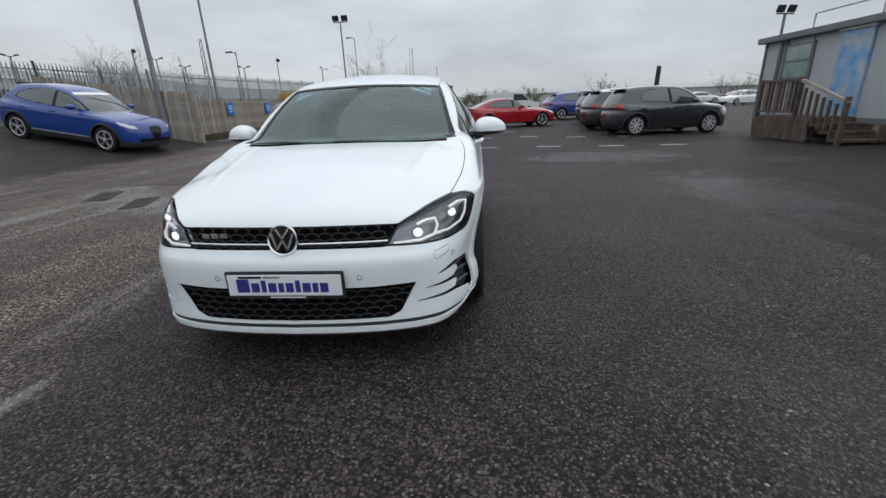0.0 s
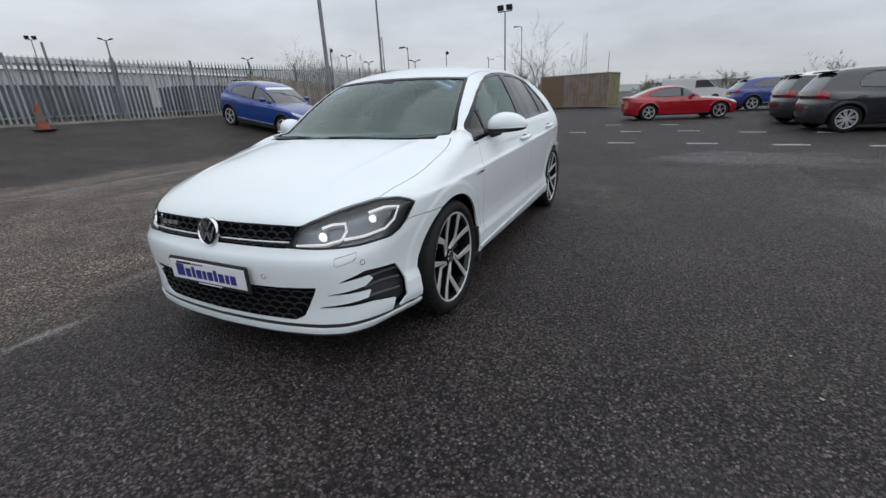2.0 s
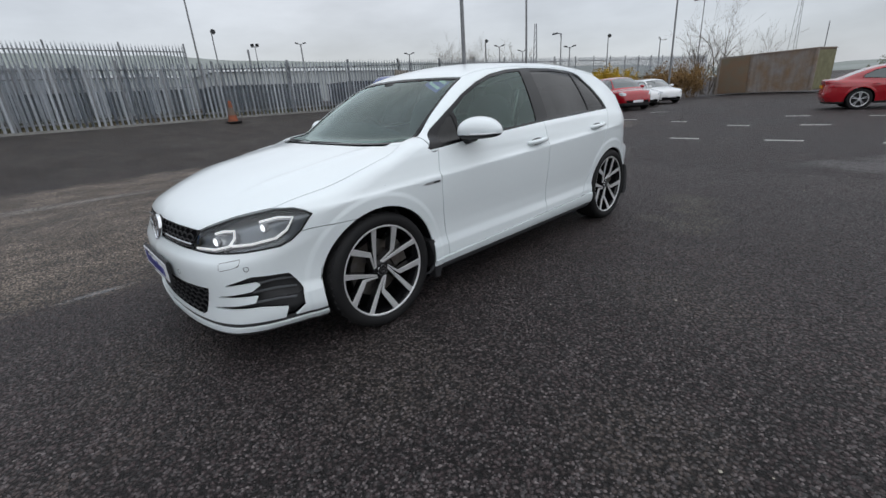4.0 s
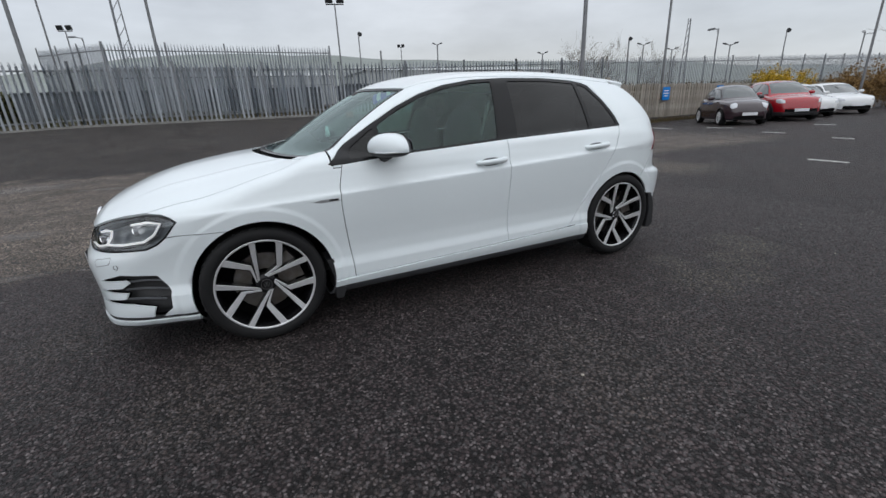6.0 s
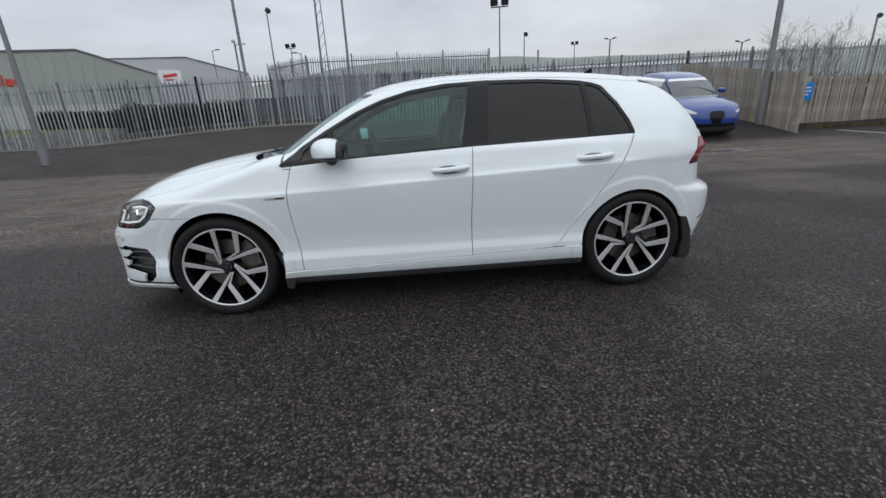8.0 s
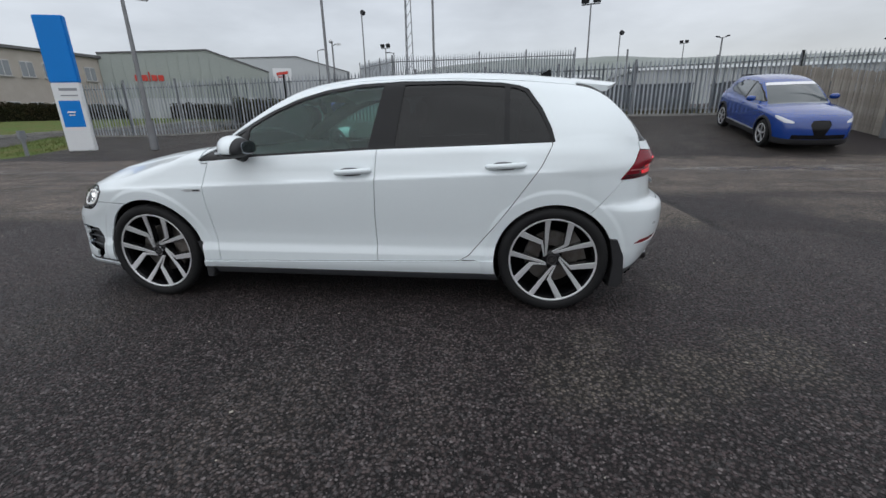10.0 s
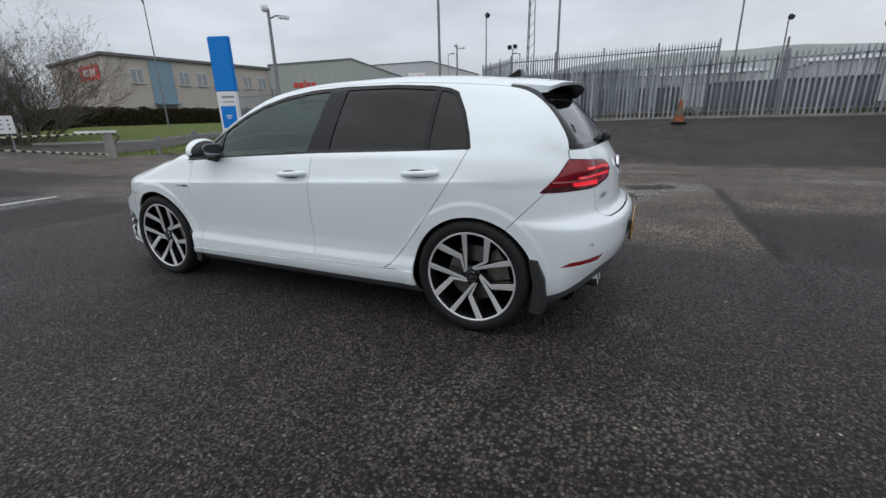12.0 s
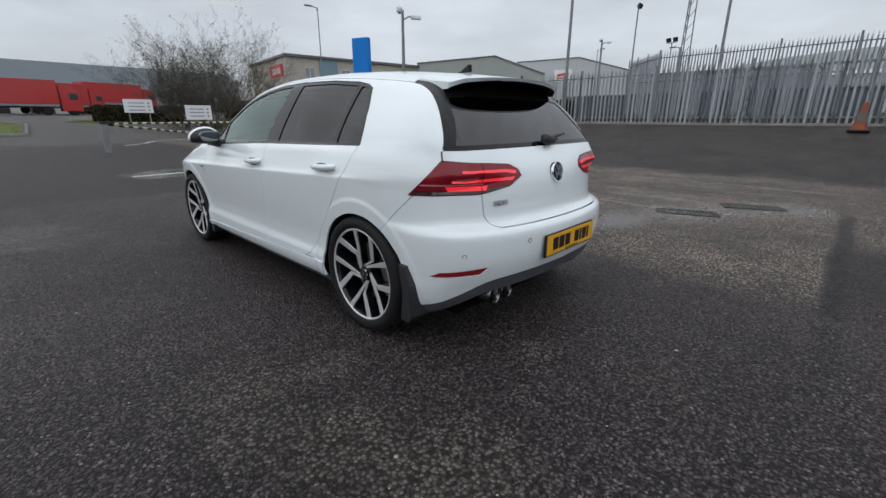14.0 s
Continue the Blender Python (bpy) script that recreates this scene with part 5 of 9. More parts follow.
def asphalt():
    m = bpy.data.materials.new("worn_asphalt")
    m.use_nodes = True
    nt = m.node_tree
    nodes, links = nt.nodes, nt.links
    b = nodes["Principled BSDF"]
    tc = nodes.new("ShaderNodeTexCoord")
    pos = tc.outputs["Object"]
    sep = nodes.new("ShaderNodeSeparateXYZ")
    links.new(pos, sep.inputs[0])

    def noise_at(scale, detail=5, rough=0.55, distort=0.0):
        n = nodes.new("ShaderNodeTexNoise")
        n.inputs["Scale"].default_value, n.inputs["Detail"].default_value = scale, detail
        n.inputs["Roughness"].default_value, n.inputs["Distortion"].default_value = rough, distort
        links.new(pos, n.inputs["Vector"])
        return n.outputs["Fac"]

    def calc(op, a, c=None, clamp=False):
        n = nodes.new("ShaderNodeMath")
        n.operation, n.use_clamp = op, clamp
        for i, v in enumerate((a, c)):
            if v is None:
                continue
            if isinstance(v, (int, float)):
                n.inputs[i].default_value = v
            else:
                links.new(v, n.inputs[i])
        return n.outputs[0]

    def ramp(v, a, c, lo=0.0, hi=1.0):
        n = nodes.new("ShaderNodeMapRange")
        n.inputs[1].default_value, n.inputs[2].default_value, n.inputs[3].default_value, n.inputs[4].default_value = a, c, lo, hi
        n.interpolation_type = "SMOOTHSTEP"
        links.new(v, n.inputs[0])
        return n.outputs[0]

    def blend(f, a, c):
        n = nodes.new("ShaderNodeMix")
        n.data_type = "RGBA"
        for i, v in ((0, f), (6, a), (7, c)):
            if isinstance(v, tuple):
                n.inputs[i].default_value = (*v, 1)
            elif isinstance(v, (int, float)):
                n.inputs[i].default_value = v
            else:
                links.new(v, n.inputs[i])
        return n.outputs[2]

    big, mid, small = noise_at(0.35, 6, 0.6, 0.4), noise_at(1.6, 6, 0.6), noise_at(9, 5)
    fine = noise_at(210, 3, 0.7)
    # marks drawn out along the way the cars drive
    along = nodes.new("ShaderNodeMapping")
    along.inputs["Scale"].default_value = (1.5, 0.16, 1.0)
    links.new(pos, along.inputs[0])
    streaks = nodes.new("ShaderNodeTexNoise")
    streaks.inputs["Scale"].default_value, streaks.inputs["Detail"].default_value, streaks.inputs["Distortion"].default_value = 1.0, 6, 0.6
    links.new(along.outputs[0], streaks.inputs["Vector"])
    streak = streaks.outputs["Fac"]
    # stones of the surfacing: coarse ones about a centimetre across, finer ones between
    vor = nodes.new("ShaderNodeTexVoronoi")
    vor.voronoi_dimensions = "2D"
    vor.inputs["Scale"].default_value = 58
    links.new(pos, vor.inputs["Vector"])
    stone = nodes.new("ShaderNodeSeparateColor")
    links.new(vor.outputs["Color"], stone.inputs[0])
    dome = ramp(vor.outputs["Distance"], 0.12, 0.62, 1.0, 0.0)
    grit_ = nodes.new("ShaderNodeTexVoronoi")
    grit_.voronoi_dimensions = "2D"
    grit_.inputs["Scale"].default_value = 135
    links.new(pos, grit_.inputs["Vector"])
    x, y = sep.outputs[0], sep.outputs[1]
    wob = calc("MULTIPLY", calc("SUBTRACT", mid, 0.5), 1.3)
    wobb = calc("MULTIPLY", calc("SUBTRACT", big, 0.5), 1.0)

    def spot(px, py, rx, ry=None):
        dx = calc("DIVIDE", calc("SUBTRACT", x, px), rx)
        dy = calc("DIVIDE", calc("SUBTRACT", y, py), ry or rx)
        d = calc("SQRT", calc("ADD", calc("MULTIPLY", dx, dx), calc("MULTIPLY", dy, dy)))
        d = calc("ADD", d, calc("MULTIPLY", calc("SUBTRACT", mid, 0.5), 1.7))
        return ramp(d, 1.0, 0.35)

    def spots(places):
        out = None
        for place in places:
            one = spot(*place)
            out = one if out is None else calc("MAXIMUM", out, one)
        return out

    # old brown surface on the far side of the car, up to the foot of the bank
    edge = calc("ADD", x, calc("ADD", wob, wobb))
    old = calc("MULTIPLY", ramp(edge, -0.95, -1.6), ramp(edge, -9.0, -8.2))
    old = calc("MULTIPLY", old, ramp(calc("ADD", y, calc("MULTIPLY", wob, 0.22)), 5.40, 5.28))
    old = calc("MULTIPLY", old, ramp(calc("ADD", y, wobb), -9.0, -5.0))
    track = calc("MULTIPLY", calc("MULTIPLY", ramp(edge, -2.9, -3.7), ramp(edge, -9.0, -8.0)), ramp(calc("ADD", y, wobb), 16.0, 12.0))
    track = calc("MAXIMUM", track, calc("MULTIPLY", spot(-2.2, 7.6, 1.6, 1.3), 0.8))
    old = calc("MAXIMUM", old, calc("MULTIPLY", track, 0.9))
    dark = blend(ramp(big, 0.35, 0.7), (0.0372, 0.0284, 0.0290), (0.0670, 0.0520, 0.0525))
    dark = blend(calc("MULTIPLY", ramp(mid, 0.50, 0.70), ramp(big, 0.38, 0.60)), dark, (0.078, 0.063, 0.057))
    brown = blend(ramp(mid, 0.35, 0.65), (0.165, 0.134, 0.110), (0.290, 0.236, 0.194))
    brown = blend(calc("MULTIPLY", ramp(streak, 0.44, 0.64), 0.6), brown, (0.110, 0.091, 0.079))
    brown = blend(calc("MULTIPLY", ramp(streak, 0.60, 0.72), 0.8), brown, (0.320, 0.272, 0.230))
    brown = blend(calc("MULTIPLY", ramp(small, 0.55, 0.75), 0.6), brown, (0.088, 0.074, 0.065))
    base = blend(old, dark, brown)
    # a tarred seam along the old surface's end
    seam = calc("ABSOLUTE", calc("SUBTRACT", calc("ADD", y, calc("MULTIPLY", wob, 0.10)), 5.40))
    seam = calc("MULTIPLY", ramp(seam, 0.10, 0.03), calc("MULTIPLY", ramp(edge, -0.2, -0.6), ramp(x, -5.4, -4.6)))
    base = blend(calc("MULTIPLY", seam, 0.75), base, (0.022, 0.019, 0.019))
    # the bank up to the fence is dark and dusty
    base = blend(calc("MULTIPLY", ramp(edge, -8.4, -9.6), ramp(y, 13.0, 12.0)), base, blend(ramp(mid, 0.35, 0.68), (0.048, 0.0385, 0.034), (0.084, 0.069, 0.060)))
    # pale worn spots beside the car
    worn = spots(((1.55, 3.55, 0.34), (1.64, 3.86, 0.28), (1.45, 4.12, 0.30), (1.33, 4.52, 0.36), (1.24, 3.68, 0.20), (0.41, 4.30, 0.16), (4.8, 8.3, 0.7), (6.5, 6.5, 0.9, 0.4)))
    worn = calc("MAXIMUM", worn, calc("MULTIPLY", spots(((0.30, -0.20, 0.42), (1.25, 0.62, 0.55), (2.0, 2.2, 0.5), (2.3, 0.9, 0.45))), 0.35))
    base = blend(calc("MULTIPLY", worn, calc("MULTIPLY", ramp(fine, 0.36, 0.56), 0.8)), base, (0.128, 0.113, 0.092))
    # the road beyond the barrier is pale and dry
    base = blend(calc("MULTIPLY", ramp(calc("ADD", y, wob), -14.5, -19.0), 0.8), base, (0.13, 0.125, 0.115))
    # stones: most dark, some pale, with dark binder between
    value = nodes.new("ShaderNodeVectorMath")
    value.operation = "SCALE"
    links.new(base, value.inputs[0])
    links.new(ramp(stone.outputs[2], 0.05, 1.0, 0.25, 2.5), value.inputs["Scale"])
    base = value.outputs[0]
    pale = calc("MULTIPLY", ramp(stone.outputs[0], 0.80, 0.92), dome)
    base = blend(calc("MULTIPLY", pale, calc("ADD", 0.50, calc("MULTIPLY", worn, 0.4))), base, (0.150, 0.132, 0.130))
    base = blend(calc("MULTIPLY", ramp(stone.outputs[1], 0.55, 0.9), 0.5), base, (0.010, 0.009, 0.009))
    base = blend(calc("MULTIPLY", ramp(dome, 0.40, 0.08), 0.8), base, (0.006, 0.0055, 0.0055))
    # damp sheen, wet in the puddles
    wet = spots(((-2.95, 3.45, 0.75, 0.45), (-3.75, 3.85, 0.90, 0.58), (-4.45, 4.30, 0.95, 0.62), (-5.05, 4.80, 0.70, 0.60), (-4.85, 3.3, 0.22, 1.0), (-7.1, 3.6, 0.25, 2.2), (-1.22, -0.30, 0.07, 0.30), (-6.2, 8.6, 0.5, 2.6), (-0.5, -5.3, 1.0)))
    damp = calc("MAXIMUM", calc("MULTIPLY", spots(((-1.28, -1.05, 0.12, 0.5), (-3.05, -1.9, 0.30, 1.1), (2.2, -0.5, 0.9, 1.1), (4.2, 3.8, 1.2, 2.0), (3.5, 7.5, 2.2, 1.2))), 0.30), calc("MULTIPLY", calc("MULTIPLY", ramp(streak, 0.58, 0.70), old), 0.5))
    wet = calc("MAXIMUM", wet, damp)
    soaked = nodes.new("ShaderNodeVectorMath")
    soaked.operation = "SCALE"
    links.new(base, soaked.inputs[0])
    links.new(ramp(wet, 0.0, 1.0, 1.0, 0.72), soaked.inputs["Scale"])
    links.new(soaked.outputs[0], b.inputs["Base Color"])
    rough = ramp(calc("ADD", calc("MULTIPLY", big, 0.5), calc("MULTIPLY", stone.outputs[2], 0.5)), 0.2, 0.8, 0.44, 0.78)
    rough = calc("SUBTRACT", rough, calc("MULTIPLY", wet, 0.55), clamp=True)
    rough = calc("MAXIMUM", rough, 0.05)
    links.new(rough, b.inputs["Roughness"])
    h = calc("ADD", calc("MULTIPLY", dome, calc("ADD", 0.25, stone.outputs[2])), calc("MULTIPLY", grit_.outputs["Distance"], -0.45))
    h = calc("ADD", h, calc("MULTIPLY", fine, 0.25))
    h = calc("MULTIPLY", h, calc("SUBTRACT", 1.0, calc("MULTIPLY", wet, 0.93)))
    bp = nodes.new("ShaderNodeBump")
    bp.inputs["Strength"].default_value, bp.inputs["Distance"].default_value = 1.0, 0.015
    links.new(h, bp.inputs["Height"])
    links.new(bp.outputs["Normal"], b.inputs["Normal"])
    links.new(ramp(wet, 0.0, 0.8, 0.27, 0.75), b.inputs["Specular IOR Level"])
    return m


ASPHALT = asphalt()
xs = np.unique(np.r_[np.linspace(-300, -60, 13), np.linspace(-60, -20, 21), np.linspace(-20, 12, 81), np.linspace(12, 60, 25), np.linspace(60, 300, 13)])
ys = np.unique(np.r_[np.linspace(-300, -90, 11), np.linspace(-90, -20, 36), np.linspace(-20, 20, 81), np.linspace(20, 60, 21), np.linspace(60, 300, 13), [13.88, 13.92]])
gx, gy = np.meshgrid(xs, ys, indexing="ij")
hz = ground_z(gx, gy)
for i in range(gx.shape[0]):
    for k in range(gx.shape[1]):
        hz[i, k] += swell(gx[i, k], gy[i, k])
verts = np.stack([gx, gy, hz], -1).reshape(-1, 3)
ny_ = len(ys)
ids = (np.arange(len(xs) - 1)[:, None] * ny_ + np.arange(ny_ - 1)).ravel()
me = bpy.data.meshes.new("ground")
me.from_pydata(verts.tolist(), [], np.stack([ids, ids + ny_, ids + ny_ + 1, ids + 1], 1).tolist())
me.shade_smooth()
me.materials.append(ASPHALT)
tagged(new("ground", me), "dark damp coarse asphalt with brown worn patches", "ground", kind="structure")

# grass verges beside the road, a low sheet over the ground
GRASS = mat("rough_grass", (0.075, 0.12, 0.028), 0.9, vary=1.0, scale=1.5, tint=(0.12, 0.115, 0.045), bump=1.0, bump_scale=40, specular=0.1)
SCRUB = mat("dead_scrub", (0.13, 0.095, 0.055), 0.95, vary=1.0, scale=2.0, tint=(0.07, 0.065, 0.035), bump=1.0, bump_scale=30, specular=0.1)
KERB = mat("kerb_concrete", (0.30, 0.29, 0.27), 0.8, vary=0.6, scale=5, bump=0.3)


def verge(name, outline, material, label, lift=0.05, n=0.8):
    """A patch of growth over the ground, its rim sinking into it."""
    p = np.array(outline, float)
    lo, hi = p.min(0), p.max(0)
    bm = bmesh.new()
    nx, ny = max(2, int((hi[0] - lo[0]) / n)), max(2, int((hi[1] - lo[1]) / n))
    grid = {}
    for i in range(nx + 1):
        for k in range(ny + 1):
            x, y = lo[0] + (hi[0] - lo[0]) * i / nx, lo[1] + (hi[1] - lo[1]) * k / ny
            d = poly(outline, np.array([x]), np.array([y]))[0]
            if d < n:
                up = lift * min(1, max(-0.4, -d / (0.4 * n))) + 0.03 * noise.noise(Vector((x, y, 3)))
                grid[i, k] = bm.verts.new((x, y, gz(x, y) + up))
    for i in range(nx):
        for k in range(ny):
            c = [grid.get(q) for q in ((i, k), (i + 1, k), (i + 1, k + 1), (i, k + 1))]
            if all(c):
                bm.faces.new(c)
    return tagged(part(name, bm, material, None, smooth=180), label, "grass", kind="stuff")


def blades(name, outline, count, h, material, label, seed, lean=0.5):
    """Tufts of grass blades over a patch."""
    rnd = random.Random(seed)
    p = np.array(outline, float)
    lo, hi = p.min(0), p.max(0)
    v, f = [], []
    while len(f) < count:
        x, y = rnd.uniform(lo[0], hi[0]), rnd.uniform(lo[1], hi[1])
        if poly(outline, np.array([x]), np.array([y]))[0] > -0.05:
            continue
        z = gz(x, y) + 0.02
        a, hh = rnd.uniform(0, 6.28), h * rnd.uniform(0.5, 1.3)
        w = 0.012 + 0.02 * h
        dx, dy = math.cos(a) * w, math.sin(a) * w
        tx, ty = rnd.gauss(0, lean) * hh, rnd.gauss(0, lean) * hh
        i = len(v)
        v += [(x - dx, y - dy, z), (x + dx, y + dy, z), (x + tx, y + ty, z + hh)]
        f.append((i, i + 1, i + 2))
    me = bpy.data.meshes.new(name)
    me.from_pydata(v, [], f)
    me.materials.append(material)
    return tagged(new(name, me), label, "grass", kind="stuff")


road_verge = [(-9, -24.5), (-12, -20.5), (-20, -21.5), (-34, -25), (-50, -24), (-60, -36), (-40, -37.5), (-22, -37.5), (-12, -33), (-8, -27)]
near_verge = [(-7.2, -14.6), (-10.4, -13.2), (-13.5, -14.5), (-15.5, -17.0), (-14.5, -18.0), (-10.5, -16.2), (-7.5, -16.0)]
island = [(1.0, -23), (3.5, -21.5), (10, -22), (14, -34), (3, -36), (0.6, -30)]
far_island = [(-3, -36), (-9, -33), (-10, -30.5), (-5, -30), (-1.5, -32)]
for name, outline in (("grass_verge", road_verge), ("grass_verge", near_verge), ("grass_verge", island), ("grass_verge", far_island)):
    verge(name, outline, GRASS, "short green grass verge beside the road")
    blades("grass_tuft", outline, 2600 if outline is not near_verge else 2200, 0.10, GRASS, "loose blades of green grass", len(outline))
foot = [(-11.75, 14.6), (-11.3, 14.2), (-10.6, 16.5), (-10.9, 24), (-11.2, 34), (-11.8, 34)]
blades("grass_tuft", foot, 2500, 0.16, SCRUB, "dead grass at the foot of the wooden fence", 5)
scrub_bank = [(-14.6, 14.3), (-12.2, 14.5), (-12.2, 44), (-14.6, 44)]
verge("scrub_bank", scrub_bank, SCRUB, "brown dead scrub on the bank", 0.25)
blades("scrub_stalk", scrub_bank, 3800, 0.75, SCRUB, "dead brown stalks on the bank", 6, 0.25)

YARD_SCRUB = mat("dark_yard_scrub", (0.060, 0.062, 0.035), 0.95, vary=1.0, scale=0.8, tint=(0.075, 0.058, 0.040), bump=1.0, bump_scale=20, specular=0.1)
back_yard = [(-15.3, -12.0), (-15.3, 13.0), (-19.5, 13.0), (-24.0, 2.0), (-24.0, -10.0), (-19.0, -13.0)]
verge("scrub_bank", back_yard, YARD_SCRUB, "dark weedy ground behind the steel fence", 0.12)
blades("weed_stalk", [(-15.5, -10.0), (-15.5, 12.5), (-17.5, 12.5), (-17.5, -10.0)], 3000, 0.35, YARD_SCRUB, "dark weeds behind the steel fence", 9, 0.35)

# kerbs along the road
for k, run in enumerate((([(-8.6, -24.6), (-12, -20.2), (-20, -21.2), (-34, -24.7)]), [(0.4, -30), (0.8, -23), (3.6, -21.3), (10, -21.8)])):
    kerb = thing("kerb", "grey concrete kerb along the grass", "kerb", kind="structure")
    for a, c in zip(run, run[1:]):
        n = max(1, int(math.dist(a, c) / 0.92))
        for i in range(n):
            p, q = [Vector((a[0] + (c[0] - a[0]) * s, a[1] + (c[1] - a[1]) * s)) for s in (i / n, (i + 1) / n)]
            mid = (p + q) / 2
            part("kerb_stone", box(((q - p).length - 0.012, 0.13, 0.22), (0, 0, 0), 0.015), KERB, kerb).matrix_basis = Matrix.Translation((mid.x, mid.y, gz(mid.x, mid.y) + 0.01)) @ Matrix.Rotation(math.atan2(q.y - p.y, q.x - p.x), 4, "Z")

# worn white bay marks: short thin slabs of paint
PAINT = mat("worn_road_paint", (0.60, 0.60, 0.57), 0.7, vary=0.7, scale=7, tint=(0.25, 0.24, 0.23), bump=0.3)


def mark(x, y, length, width, angle, label="short worn white bay mark"):
    bm = bmesh.new()
    n = 10
    rnd = random.Random(int(x * 100 + y * 10))
    left, right = [], []
    for i in range(n + 1):
        u = -length / 2 + length * i / n
        left.append(bm.verts.new((u, width / 2 * rnd.uniform(0.75, 1.1), 0)))
        right.append(bm.verts.new((u, -width / 2 * rnd.uniform(0.75, 1.1), 0)))
    for i in range(n):
        bm.faces.new((right[i], right[i + 1], left[i + 1], left[i]))
    for f in bmesh.ops.extrude_face_region(bm, geom=bm.faces[:])["geom"]:
        if isinstance(f, bmesh.types.BMVert):
            f.co.z -= 0.03
    bmesh.ops.recalc_face_normals(bm, faces=bm.faces)
    ob = part("bay_mark", bm, PAINT)
    ob.matrix_world = Matrix.Translation((x, y, gz(x, y) + 0.006)) @ Matrix.Rotation(angle, 4, "Z")
    return tagged(ob, label, "road marking", kind="structure")


for x, y in ((-2.4, 15.1), (-0.55, 14.4), (1.18, 14.55), (2.84, 14.5), (4.42, 13.95), (-0.7, 10.55), (1.15, 10.45), (2.86, 10.25), (4.43, 9.95), (2.35, 17.3), (6.1, 13.6), (5.9, 9.7), (-4.2, 15.6), (-4.6, 19.5), (0.4, 17.6)):
    mark(x, y, 0.62, 0.12, radians(-4))
for x, y, l, a in ((-8.9, 16.0, 2.6, -0.25), (-7.4, 19.4, 2.4, -0.25), (-6.6, 16.9, 0.9, 0.1), (-0.4, -5.2, 1.3, 0.1), (-3.0, -17.6, 2.2, 1.1), (-4.4, -18.6, 2.4, 0.3), (-2.0, -16.0, 1.4, 0.9)):
    mark(x, y, l, 0.11, a, "long worn white bay line")

# loose pale grit
rnd = random.Random(11)
v, f = [], []
for _ in range(380):
    x, y = rnd.uniform(-4, 4.6), rnd.uniform(-2.4, 7.4)
    if -0.95 < x < 0.95 and 0 < y < 4.3:
        continue
    r = rnd.choice((0.004, 0.005, 0.006, 0.009)) * rnd.uniform(0.7, 1.2)
    i = len(v)
    z = gz(x, y)
    v += [(x + r, y, z + r * 0.4), (x - r, y + r * 0.3, z + r * 0.4), (x, y + r, z + r * 0.3), (x, y - r, z + r * 0.3), (x, y, z + r), (x, y, z - r)]
    f += [(i, i + 2, i + 4), (i + 2, i + 1, i + 4), (i + 1, i + 3, i + 4), (i + 3, i, i + 4)]
me = bpy.data.meshes.new("grit")
me.from_pydata(v, [], f)
me.materials.append(mat("pale_grit", (0.36, 0.33, 0.28), 0.8, random_tint=0.0, vary=0.5, scale=3))
tagged(new("grit", me), "loose pale grit scattered over the asphalt", "gravel", kind="stuff")

# the coarse stones of the surfacing where the camera passes: low chips, each by itself
def chippings():
    m = bpy.data.materials.new("asphalt_chips")
    m.use_nodes = True
    nodes, links = m.node_tree.nodes, m.node_tree.links
    b = nodes["Principled BSDF"]
    info = nodes.new("ShaderNodeNewGeometry")
    tones = nodes.new("ShaderNodeValToRGB")
    tones.color_ramp.elements[0].color = (0.006, 0.0052, 0.0054, 1)
    tones.color_ramp.elements[1].color = (0.140, 0.117, 0.115, 1)
    for place, c in ((0.45, (0.0325, 0.0255, 0.0258, 1)), (0.84, (0.091, 0.0730, 0.0735, 1))):
        e = tones.color_ramp.elements.new(place)
        e.color = c
    links.new(info.outputs["Random Per Island"], tones.inputs[0])
    links.new(tones.outputs[0], b.inputs["Base Color"])
    b.inputs["Roughness"].default_value = 0.42
    b.inputs["Specular IOR Level"].default_value = 0.5
    return m


dice = np.random.default_rng(5)
count = 215000
sx_, sy_ = dice.uniform(-1.15, 3.75, count), dice.uniform(-2.45, 6.45, count)
clear = ~((np.abs(sx_) < 0.70) & (sy_ > 0.3) & (sy_ < 4.0))
patchy = np.sin(sx_ * 2.3 + np.sin(sy_ * 1.7) * 1.4) * np.sin(sy_ * 1.9 + np.sin(sx_ * 2.9)) * 0.25 + 0.8
for wx, wy, wr in ((1.55, 3.55, 0.34), (1.64, 3.86, 0.28), (1.45, 4.12, 0.30), (1.33, 4.52, 0.36)):
    patchy = patchy - 0.40 * np.clip(1.25 - np.hypot(sx_ - wx, sy_ - wy) / wr, 0, 1)
keep_ = clear & (dice.random(count) < patchy)
sx_, sy_ = sx_[keep_], sy_[keep_]
n_ = len(sx_)
radius = 0.0034 + 0.0058 * dice.random(n_) ** 1.5
spin_ = dice.uniform(0, 2 * np.pi, n_)
around = 2 * np.pi * np.arange(5) / 5
reach = radius[:, None] * dice.uniform(0.75, 1.25, (n_, 5))
rim_v = np.stack([sx_[:, None] + reach * np.cos(around + spin_[:, None]), sy_[:, None] + reach * np.sin(around + spin_[:, None]), np.full((n_, 5), -0.001)], -1)
tip_v = np.stack([sx_ + radius * dice.uniform(-0.5, 0.5, n_), sy_ + radius * dice.uniform(-0.5, 0.5, n_), radius * dice.uniform(0.35, 0.75, n_)], -1)
chip_v = np.concatenate([rim_v, tip_v[:, None, :]], 1).reshape(-1, 3)
first = 6 * np.arange(n_)[:, None, None]
chip_f = (first + np.array([[i, (i + 1) % 5, 5] for i in range(5)])[None]).reshape(-1, 3)
me = bpy.data.meshes.new("chipping")
me.vertices.add(len(chip_v))
me.vertices.foreach_set("co", chip_v.astype(np.float32).ravel())
me.loops.add(chip_f.size)
